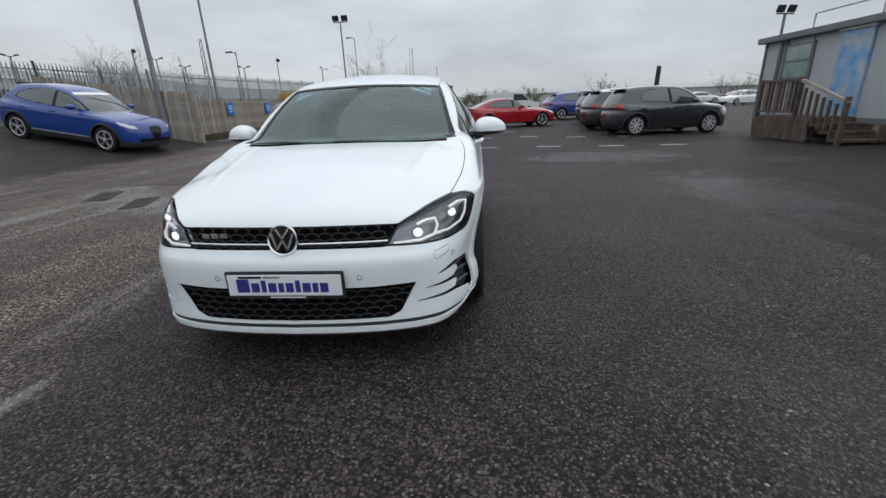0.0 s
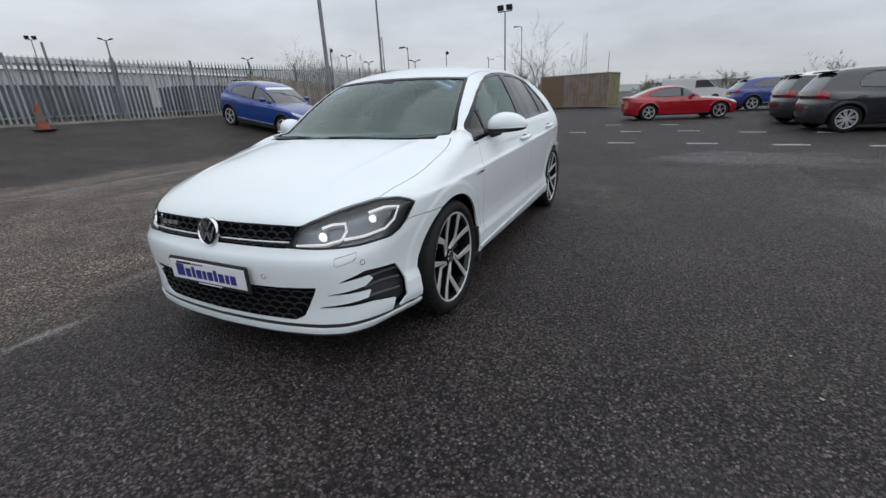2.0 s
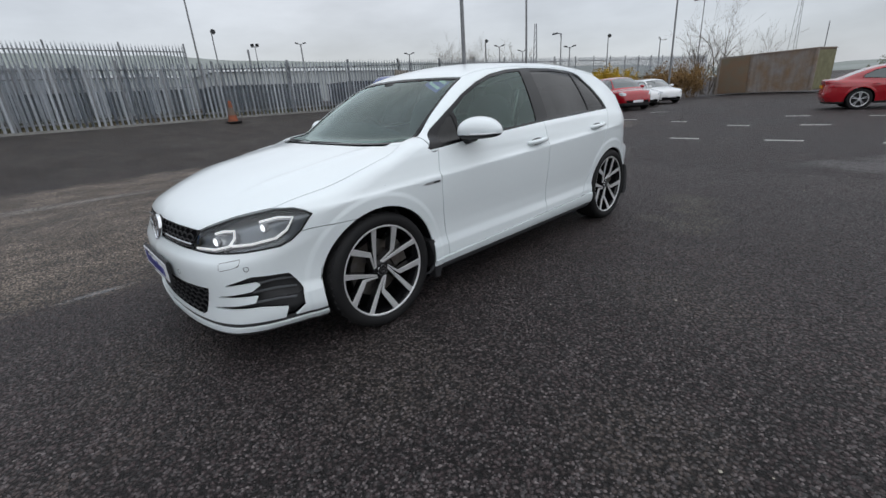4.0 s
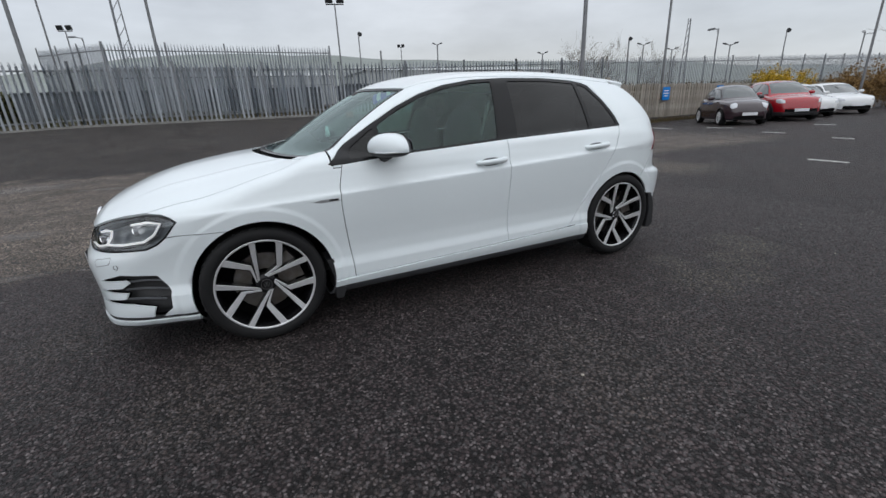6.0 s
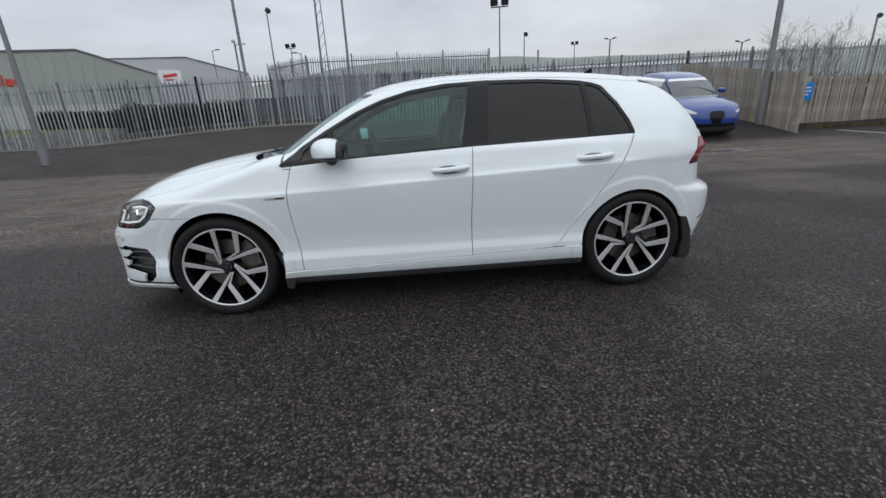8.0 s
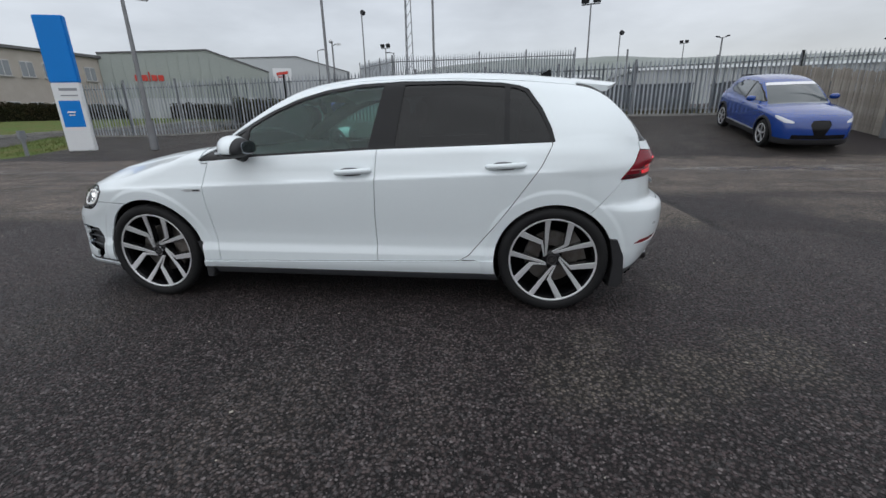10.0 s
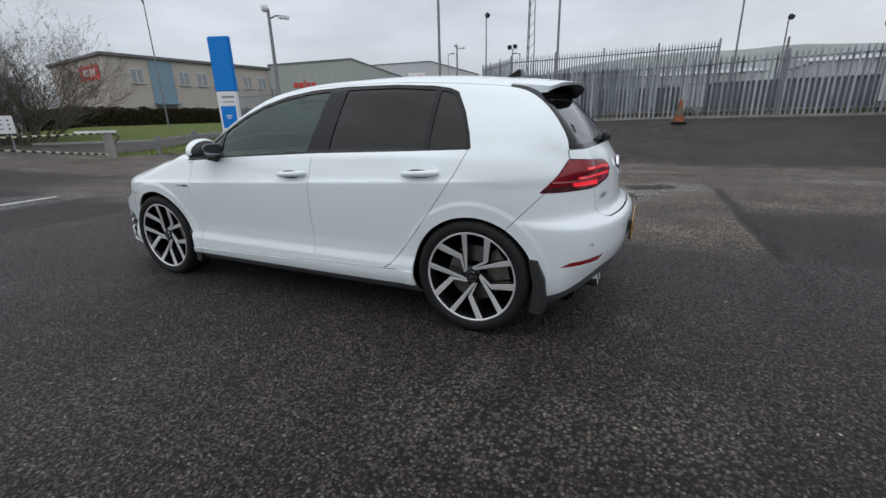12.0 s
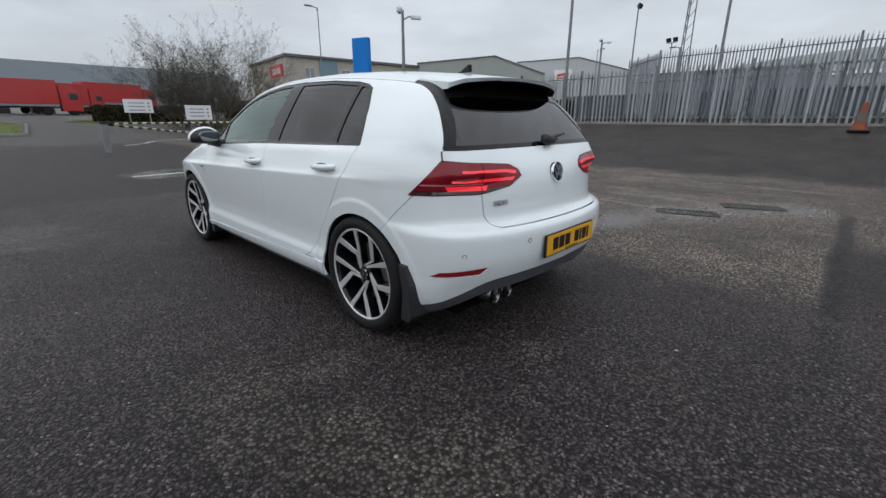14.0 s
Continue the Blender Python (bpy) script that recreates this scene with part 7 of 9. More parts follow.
STRIPE_W = mat("white_stripe", (0.55, 0.52, 0.36), 0.6, vary=0.5, scale=8)
STRIPE_K = mat("black_stripe", (0.02, 0.02, 0.02), 0.6)
A, B = Vector((-0.56, -12.5, gz(-0.56, -12.5))), Vector((-6.75, -14.2, gz(-6.75, -14.2)))
barrier = thing("road_barrier", "black and white striped barrier between two steel posts", "barrier")
part("barrier_post", box((0.16, 0.16, 0.98), (A.x, A.y, A.z + 0.45), 0.01), GALV_DARK, barrier)
part("post_cap", box((0.40, 0.22, 0.07), (A.x - 0.1, A.y, A.z + 0.95), 0.01), DARK_METAL, barrier)
part("barrier_post", box((0.24, 0.24, 0.98), (B.x, B.y, B.z + 0.45), 0.02), KERB, barrier, "pale concrete post")
part("post_cap", box((1.25, 0.30, 0.09), (B.x + 0.35, B.y, B.z + 0.97), 0.01), SIGN_WHITE, barrier, "pale counterweight arm")
part("post_latch", tube([(B.x - 0.2, B.y - 0.1, B.z + 0.9), (B.x - 0.45, B.y - 0.1, B.z + 0.75), (B.x - 0.2, B.y - 0.1, B.z + 0.5)], 0.03, 6), DARK_METAL, barrier)
for a, c in ((A + Vector((0, 0, 0.92)), B + Vector((0, 0, 0.92))), (A + Vector((0, 0, 0.90)), B + Vector((0, 0, 0.12)))):
    n = 44
    for i in range(n):
        part("striped_tube", rod(a + (c - a) * (i / n), a + (c - a) * ((i + 1) / n), 0.030, n=8), STRIPE_K if i % 2 else STRIPE_W, barrier)
for x, y, h in ((-8.4, -13.9, 0.75), (-9.7, -13.4, 0.85)):
    post = thing("short_post", "short grey steel post at the verge", "post", Matrix.Translation((x, y, gz(x, y))))
    part("post", rod((0, 0, 0), (0, 0, h), 0.06, n=10), GALV_DARK, post)
    part("post_box", box((0.22, 0.14, 0.30), (0, 0, h - 0.15), 0.02), GALV_DARK, post)
for x, y, w, h, z0 in ((-4.1, -24.3, 1.35, 0.72, 1.0), (-6.5, -22.2, 1.30, 0.78, 0.75)):
    board = thing("notice_board", "white notice board with dark lines on two posts", "sign", Matrix.Translation((x, y, gz(x, y))) @ Matrix.Rotation(radians(-12), 4, "Z"))
    part("board", box((w, 0.04, h), (0, 0, z0 + h / 2), 0.005), SIGN_WHITE, board)
    for k in range(3):
        part("board_line", box((w * 0.55, 0.006, 0.05), (0.08, 0.024, z0 + h - 0.2 - 0.19 * k)), PRINT_GREY, board)
        part("board_dot", box((0.07, 0.006, 0.07), (-w * 0.36, 0.024, z0 + h - 0.2 - 0.19 * k)), CONE_ORANGE if k else PRINT_BLACK, board)
    for s in (-1, 1):
        part("leg", rod((s * w * 0.35, -0.03, 0), (s * w * 0.35, -0.03, z0 + h), 0.03, n=8), GALV_DARK, board)

# ---- buildings across the road ----
BRICK = mat("pale_brown_brick", (0.42, 0.385, 0.345), 0.85, vary=0.5, scale=1.5, tint=(0.36, 0.32, 0.275), bump=0.3, bump_scale=14)
DARK_PANE = mat("dark_window_glass", (0.03, 0.035, 0.04), 0.08, coat=0.5)
# pale base colour stands for the sky mirrored in the upper panes
SKY_PANE = mat("sky_reflecting_glass_tone", (0.20, 0.22, 0.24), 0.08, coat=1.0)
FRAME_WHITE = mat("white_window_frame", (0.6, 0.6, 0.6), 0.5)
BLUE_PANEL = mat("blue_grey_panel", (0.17, 0.27, 0.33), 0.5, vary=0.2, scale=2)
RED_SIGN = mat("red_sign", (0.55, 0.045, 0.03), 0.5, fine=0.1)
ROOF_GREY = mat("grey_roof_edge", (0.13, 0.13, 0.135), 0.6)
house = thing("brick_office", "two-storey pale brick office building with a flat roof", "building", Matrix.Translation((-22.0, -41.5, 1.1)) @ Matrix.Rotation(radians(171.5), 4, "Z"))
L_, H_ = 17.5, 6.5
wall = part("front_wall", box((L_, 0.3, H_), (L_ / 2, 0, H_ / 2)), BRICK, house)
part("end_wall", box((0.3, 13.0, H_), (0.15, 6.65, H_ / 2)), BRICK, house)
part("end_wall", box((0.3, 13.0, H_), (L_ - 0.15, 6.65, H_ / 2)), BRICK, house)
part("rear_wall", box((L_, 0.3, H_), (L_ / 2, 13.3, H_ / 2)), BRICK, house)
part("roof", box((L_ + 0.5, 14.2, 0.28), (L_ / 2, 6.65, H_ + 0.14), 0.03), ROOF_GREY, house)


def window(x, z, w, h, parent, pane=SKY_PANE, y=-0.17):
    win = part("window", box((w, 0.06, h), (x, y, z)), FRAME_WHITE, parent)
    for s in (-1, 1):
        part("pane", box((w / 2 - 0.08, 0.03, h - 0.14), (x + s * w / 4, y - 0.03, z)), pane, win)
    part("window_sill", box((w + 0.2, 0.16, 0.08), (x, y - 0.05, z - h / 2 - 0.04)), KERB, parent)


for k, x in enumerate((2.6, 7.0, 8.9, 10.7, 12.5, 14.3, 16.2)):
    window(x, 4.9, 1.05, 1.35, house)
    window(x, 1.5, 1.0, 1.2, house, DARK_PANE)
part("stair_panel", box((2.2, 0.10, 4.1), (4.85, -0.19, 4.35), 0.01), BLUE_PANEL, house, "blue-grey panel over the entrance")
part("entrance", box((1.9, 0.12, 2.2), (4.85, -0.18, 1.15), 0.01), DARK_PANE, house, "glazed entrance")
part("canopy", box((2.4, 0.7, 0.12), (4.85, -0.45, 2.35)), BLUE_PANEL, house)
part("red_sign", box((0.08, 4.6, 1.3), (-0.06, 3.2, 5.2), 0.01), RED_SIGN, house, "red sign with plain pale bars")
for k in range(4):
    part("sign_bar", box((0.03, 0.5, 0.6), (-0.11, 1.9 + 0.75 * k, 5.2)), SIGN_WHITE, house)
for k in range(3):
    part("end_window", box((0.08, 1.1, 1.2), (-0.05, 2.4 + 3.6 * k, 1.6)), DARK_PANE, house)

SHED_GREEN = mat("grey_green_cladding", (0.33, 0.36, 0.34), 0.55, vary=0.3, scale=0.4, tint=(0.28, 0.31, 0.30))
SHED_PALE = mat("pale_cladding", (0.46, 0.48, 0.49), 0.55, vary=0.3, scale=0.4, tint=(0.40, 0.42, 0.43))


def gable_shed(name, label, a, c, tops, depth, mats, base):
    """A clad shed: a gable front from a to c, tops as (share of the width, height) points, running back by depth."""
    a, c = Vector(a), Vector(c)
    ang = math.atan2(c.y - a.y, c.x - a.x)
    w = (c - a).length
    ob = thing(name, label, "building", Matrix.Translation((a.x, a.y, base)) @ Matrix.Rotation(ang, 4, "Z"))
    stand = Matrix(((1, 0, 0, 0), (0, 0, -1, 0), (0, 1, 0, 0), (0, 0, 0, 1)))
    split = 2.6
    upper = [(0, split), *[(s * w, h) for s, h in tops], (w, split)]
    part("front_cladding", prism(upper, 0.3, stand), mats[0], ob)
    part("front_base", box((w, 0.36, split), (w / 2, 0, split / 2)), mats[1], ob)
    n = max(2, int(w / 1.0))
    for i in range(n + 1):
        s = i / n
        h = float(np.interp(s, [t[0] for t in tops], [t[1] for t in tops]))
        part("cladding_rib", box((0.06, 0.05, h - split), (s * w, -0.17, (h + split) / 2)), mats[0], ob)
    body = [(0, 0), *[(s * w, h - 0.05) for s, h in tops], (w, 0)]
    part("shed_body", prism(body, depth, Matrix.Translation((0, depth / 2 + 0.2, 0)) @ stand), mats[0], ob)
    for (s0, h0), (s1, h1) in zip(tops, tops[1:]):
        d = Vector(((s1 - s0) * w, h1 - h0))
        part("roof_edge", box((d.length + 0.1, 0.5, 0.16), ((s0 + s1) / 2 * w, 0, (h0 + h1) / 2 + 0.05), turn=Matrix.Rotation(-math.atan2(d.y, d.x), 4, "Y")), ROOF_GREY, ob)
    return ob, w


shed1, w1 = gable_shed("trade_shed", "grey-green clad trade shed with red lettering bars", (-39.2, -38.8), (-47.4, -24.6), [(0, 7.0), (0.62, 7.6), (1, 5.4)], 22, (SHED_GREEN, SHED_PALE), 1.1)
x = 2.9
for k, (wd, h) in enumerate(((0.52, 0.62), (0.52, 0.62), (0.14, 0.95), (0.50, 0.62), (0.52, 0.62))):
    part("red_letter_bar", box((wd, 0.08, h), (x + wd / 2, -0.22, 4.35 + h / 2), 0.03), RED_SIGN, shed1, "plain red lettering bar")
    x += wd + 0.12
shed2, w2 = gable_shed("storage_shed", "pale grey clad shed with a white and red sign board", (-66.0, -41.5), (-74.0, -24.0), [(0, 9.4), (0.55, 9.8), (1, 7.4)], 26, (SHED_PALE, SHED_PALE), 1.4)
part("sign_board", box((3.0, 0.10, 2.0), (w2 * 0.42, -0.25, 7.0), 0.02), SIGN_WHITE, shed2)
part("sign_shape", box((1.9, 0.06, 0.45), (w2 * 0.42, -0.33, 7.2), 0.05, turn=Matrix.Rotation(-0.15, 4, "Y")), RED_SIGN, shed2)
part("sign_shape", box((1.2, 0.06, 0.2), (w2 * 0.42 - 0.2, -0.33, 6.6), 0.05), RED_SIGN, shed2)

WARE_TOP = mat("blue_grey_cladding", (0.27, 0.31, 0.35), 0.5, vary=0.2, scale=0.3, tint=(0.24, 0.28, 0.32))
WARE_LOW = mat("dark_red_band", (0.10, 0.045, 0.04), 0.6, vary=0.4, scale=0.5)
ware = thing("warehouse", "long blue-grey warehouse with dark loading doors", "building", Matrix.Translation((-2, -104, 1.9)))
part("upper_cladding", box((76, 30, 4.2), (0, -15, 6.9)), WARE_TOP, ware)
part("dark_band", box((76, 29.6, 1.0), (0, -15, 4.4)), WARE_LOW, ware)
part("lower_wall", box((76, 29.2, 3.9), (0, -15, 1.95)), SHEET_GREY, ware)
for k in range(12):
    part("loading_door", box((3.4, 0.2, 3.2), (-34 + 6.0 * k, -0.35, 1.6)), WARE_LOW if k % 3 else DARK_PANE, ware)
part("clad_return", box((22, 20, 6.2), (-28, -8, 4.6)), WARE_TOP, ware, "projecting wing")
TRUCK_RED = mat("truck_red", (0.42, 0.02, 0.02), 0.4, coat=0.5, vary=0.3, scale=2, tint=(0.30, 0.016, 0.016))


def lorry(x, y, length, m_turn, label, group=""):
    ob = thing("lorry", label, "lorry", Matrix.Translation((x, y, gz(x, y))) @ Matrix.Rotation(m_turn, 4, "Z"), group=group)
    part("trailer_box", box((length, 2.5, 2.7), (-length / 2, 0, 2.6), 0.05), TRUCK_RED, ob)
    part("trailer_side", box((length - 0.3, 2.54, 0.25), (-length / 2, 0, 1.1)), GALV_DARK, ob, "grey side guard")
    part("chassis", box((length, 1.0, 0.3), (-length / 2, 0, 0.95)), DARK_METAL, ob)
    cab = part("cab", prism([(0.15, 0.45), (2.1, 0.45), (2.2, 1.6), (1.95, 2.9), (1.4, 3.3), (0.15, 3.4)], 2.4, Matrix(((1, 0, 0, 0), (0, 0, -1, 0), (0, 1, 0, 0), (0, 0, 0, 1))), bevel=0.06), TRUCK_RED, ob, "red cab")
    part("cab_screen", box((0.08, 2.1, 0.9), (2.10, 0, 2.15), turn=Matrix.Rotation(-0.2, 4, "Y")), DARK_PANE, cab)
    part("cab_window", box((0.8, 2.46, 0.7), (1.4, 0, 2.15)), DARK_PANE, cab)
    for wx in (1.3, -1.2, -length + 2.6, -length + 1.3):
        for s in (-1, 1):
            w = part("wheel", lathe([(0.0, -0.14), (0.3, -0.14), (0.48, -0.12), (0.5, 0), (0.48, 0.12), (0.3, 0.14), (0, 0.12)], 20), RUBBER, ob)
            w.matrix_basis = Matrix.Translation((wx, s * 1.05, 0.5)) @ Matrix.Rotation(radians(90), 4, "X")
    return ob


lorry(-4.8, -66.3, 9.5, math.pi, "red lorry with a long curtain-sided body", "red lorries at the warehouse")
lorry(-8.4, -75.5, 8.0, math.pi + 0.5, "red lorry parked at the warehouse", "red lorries at the warehouse")
lorry(-15.8, -79.0, 8.0, math.pi + 0.35, "red lorry parked at the warehouse", "red lorries at the warehouse")

# ---- the cabin with its wooden steps ----
CABIN_WALL = mat("pale_cabin_panel", (0.42, 0.45, 0.46), 0.6, vary=0.3, scale=1.5, tint=(0.36, 0.39, 0.40))
CABIN_TRIM = mat("grey_cabin_trim", (0.17, 0.18, 0.19), 0.6, vary=0.3, scale=3)
PEEL_BLUE = mat("peeling_blue_paint", (0.10, 0.33, 0.62), 0.5, vary=1.0, scale=3.5, tint=(0.45, 0.47, 0.48))
GREEN_PANE = mat("greenish_window", (0.16, 0.24, 0.21), 0.1, coat=0.8, vary=0.8, scale=3, tint=(0.30, 0.38, 0.35))
cabin = thing("portable_cabin", "pale grey portable cabin on dark timber skirting", "cabin", Matrix.Translation((9.6, 12.85, 0)))
part("long_wall", box((0.12, 12.0, 2.10), (0.06, -6.0, 1.45)), CABIN_WALL, cabin)
part("end_wall", box((3.4, 0.12, 2.10), (1.82, -0.06, 1.45)), CABIN_WALL, cabin)
part("rear_wall", box((0.12, 12.0, 2.10), (3.46, -6.0, 1.45)), CABIN_WALL, cabin)
part("end_wall", box((3.4, 0.12, 2.10), (1.82, -11.94, 1.45)), CABIN_WALL, cabin)
part("roof", box((3.9, 12.3, 0.16), (1.75, -6.0, 2.56), 0.02), CABIN_TRIM, cabin)
part("base_rail", box((0.16, 12.02, 0.12), (0.05, -6.0, 0.46)), CABIN_TRIM, cabin)
for y in (-0.05, -0.95, -1.9, -4.6, -6.6):
    part("wall_batten", box((0.05, 0.07, 2.05), (-0.02, y, 1.47)), CABIN_TRIM if y in (-0.95, -0.05) else CABIN_WALL, cabin)
part("down_pipe", rod((-0.08, -0.80, 0.3), (-0.08, -0.80, 2.62), 0.05, n=8), CABIN_TRIM, cabin)
win = part("window", box((0.06, 0.98, 0.92), (-0.03, -1.52, 1.88)), CABIN_TRIM, cabin)
part("pane", box((0.03, 0.88, 0.38), (-0.06, -1.52, 1.68)), GREEN_PANE, win)
part("pane", box((0.03, 0.88, 0.36), (-0.06, -1.52, 2.10)), GREEN_PANE, win)
part("blue_door", box((0.06, 0.86, 1.98), (-0.03, -3.28, 1.44), 0.01), PEEL_BLUE, cabin, "blue door with peeling paint")
part("door_rain_bar", box((0.10, 0.98, 0.06), (-0.06, -3.28, 2.46)), SIGN_WHITE, cabin)
rnd = random.Random(4)
for k in range(62):
    y = -0.1 - 0.193 * k
    part("skirt_board", box((0.03, 0.15, 0.42), (0.0, y, 0.21), turn=Matrix.Rotation(rnd.gauss(0, 0.03), 4, "X")), DARK_WOOD if rnd.random() < 0.6 else OLD_WOOD, cabin)
rail = thing("roof_rail", "thin grey steel handrail on the cabin roof", "railing", Matrix.Translation((9.6, 12.85, 2.64)))
part("top_rail", rod((0.1, -1.6, 0.38), (0.1, -11.8, 0.38), 0.02, n=6), GALV, rail)
for k in range(6):
    part("upright", rod((0.1, -1.6 - 2.0 * k, 0), (0.1, -1.6 - 2.0 * k, 0.38), 0.02, n=6), GALV, rail)
steps = thing("wooden_steps", "dark wooden landing and steps with slatted rails", "steps", Matrix.Translation((9.6, 12.85, 0)))
part("landing", box((0.95, 2.0, 0.06), (-0.52, -2.75, 0.52)), DARK_WOOD, steps)
for k in range(13):
    part("front_board", box((0.03, 0.145, 0.50), (-1.0, -1.80 - 0.155 * k, 0.25)), DARK_WOOD, steps)
for y in (-1.78, -3.2):
    part("newel", box((0.09, 0.09, 1.45), (-0.98, y, 0.72), 0.01), DARK_WOOD, steps)
part("hand_rail", box((0.08, 1.5, 0.06), (-0.98, -2.48, 1.40)), DARK_WOOD, steps)
part("low_rail", box((0.05, 1.5, 0.05), (-0.98, -2.48, 0.66)), DARK_WOOD, steps)
for k in range(9):
    part("baluster", box((0.045, 0.06, 0.78), (-0.98, -1.93 - 0.14 * k, 1.02)), DARK_WOOD if k % 3 else OLD_WOOD, steps)
for k in range(3):
    part("tread", box((0.95, 0.30, 0.05), (-0.52, -3.95 - 0.29 * k, 0.40 - 0.155 * k)), DARK_WOOD, steps)
    part("riser", box((0.95, 0.03, 0.14), (-0.52, -3.80 - 0.29 * k, 0.44 - 0.155 * k)), DARK_WOOD, steps)
part("newel", box((0.09, 0.09, 1.0), (-0.98, -4.65, 0.5), 0.01), DARK_WOOD, steps)
part("slope_rail", box((0.07, 1.62, 0.07), (-0.98, -3.93, 1.14), turn=Matrix.Rotation(0.33, 4, "X")), OLD_WOOD, steps)
for k in range(6):
    part("baluster", box((0.045, 0.05, 0.72), (-0.98, -3.40 - 0.2 * k, 0.84 - 0.068 * k)), DARK_WOOD, steps)

# ---- the rusty container and far things along the yard's end ----
RUST_GREY = mat("rust_streaked_steel", (0.21, 0.195, 0.185), 0.7, vary=1.0, scale=1.2, tint=(0.17, 0.11, 0.065), bump=0.2)
RUST = mat("rusty_steel", (0.16, 0.10, 0.06), 0.8, vary=0.8, scale=2, tint=(0.13, 0.12, 0.09))
box_ = thing("shipping_container", "weathered grey shipping container with rusty doors", "container", Matrix.Translation((-4.2, 38.6, 0.05)) @ Matrix.Rotation(radians(-15), 4, "Z"))
ribbed("container_wall", (5.9, 2.45, 2.45), (0, 0, 0.05), RUST_GREY, box_, 0.30, 0.035)
part("rusty_panel", box((2.1, 0.03, 2.40), (-1.95, -1.24, 1.27)), RUST, box_, "rusty brown panel")
part("container_top", box((6.0, 2.5, 0.08), (0, 0, 2.54), 0.01), RUST_GREY, box_)
for s in (-1, 1):
    part("corner_post", box((0.14, 0.14, 2.5), (2.93 * s, -1.2, 1.27)), RUST_GREY, box_)
part("end_doors", box((0.05, 2.3, 2.3), (2.97, 0, 1.27)), mat("mossy_steel", (0.17, 0.16, 0.085), 0.8, vary=0.8, scale=2), box_, "mossy end doors")
far_shed = thing("low_shed", "long low pale shed far beyond the yard", "building", Matrix.Translation((60, 150, 0)))
ribbed("shed_wall", (120, 14, 3.0), (0, 0, 0), SHEET_GREY, far_shed, 4.0, 0.1)
part("shed_roof", prism([(-7.5, 3.0), (0, 4.3), (7.5, 3.0)], 121, Matrix(((0, 0, 1, 0), (1, 0, 0, 0), (0, 1, 0, 0), (0, 0, 0, 1)))), SHEET_GREY, far_shed)

# the misty rise of land behind everything, haze mixed into its pale grey colour
HILL = mat("hazed_moorland", (0.27, 0.29, 0.28), 1.0, vary=0.6, scale=0.02, tint=(0.20, 0.22, 0.20), specular=0.0)
ridge = curve((-180, 0.9), (-140, 1.2), (-90, 0.5), (-40, 0.5), (-5, 0.6), (10, 0.9), (20, 1.8), (30, 2.9), (40, 3.9), (56, 4.9), (77, 6.2), (88, 6.6), (100, 5.6), (112, 3.5), (125, 2.2), (150, 1.6), (180, 0.9))
bm = bmesh.new()
rows = []
for i in range(181):
    az = -180 + 2 * i
    h = 600 * math.tan(radians(float(ridge(az)))) + 4 * noise.noise(Vector((az * 0.15, 0, 0)))
    d = Vector((-math.sin(radians(az)), math.cos(radians(az)), 0))
    rows.append([bm.verts.new(d * 260 + Vector((0, 0, -2))), bm.verts.new(d * 430 + Vector((0, 0, h * 0.45))), bm.verts.new(d * 600 + Vector((0, 0, h))), bm.verts.new(d * 760 + Vector((0, 0, h * 0.9)))])
for a, c in zip(rows, rows[1:]):
    for k in range(3):
        bm.faces.new((a[k], c[k], c[k + 1], a[k + 1]))
bmesh.ops.remove_doubles(bm, verts=bm.verts, dist=0.01)
bmesh.ops.recalc_face_normals(bm, faces=bm.faces)
tagged(part("hills", bm, HILL, None, smooth=180), "low moor hills on the horizon, haze put into their pale grey", "hill", kind="structure")

# ---- the other parked cars ----
CAR_GLASS = mat("dark_car_glass", (0.055, 0.068, 0.072), 0.05, coat=1.0)
HEAD_GLASS = mat("pale_headlamp", (0.55, 0.57, 0.60), 0.12, metal=0.3, coat=1.0)
RED_LAMP = mat("red_tail_lamp", (0.33, 0.012, 0.02), 0.2, coat=1.0)


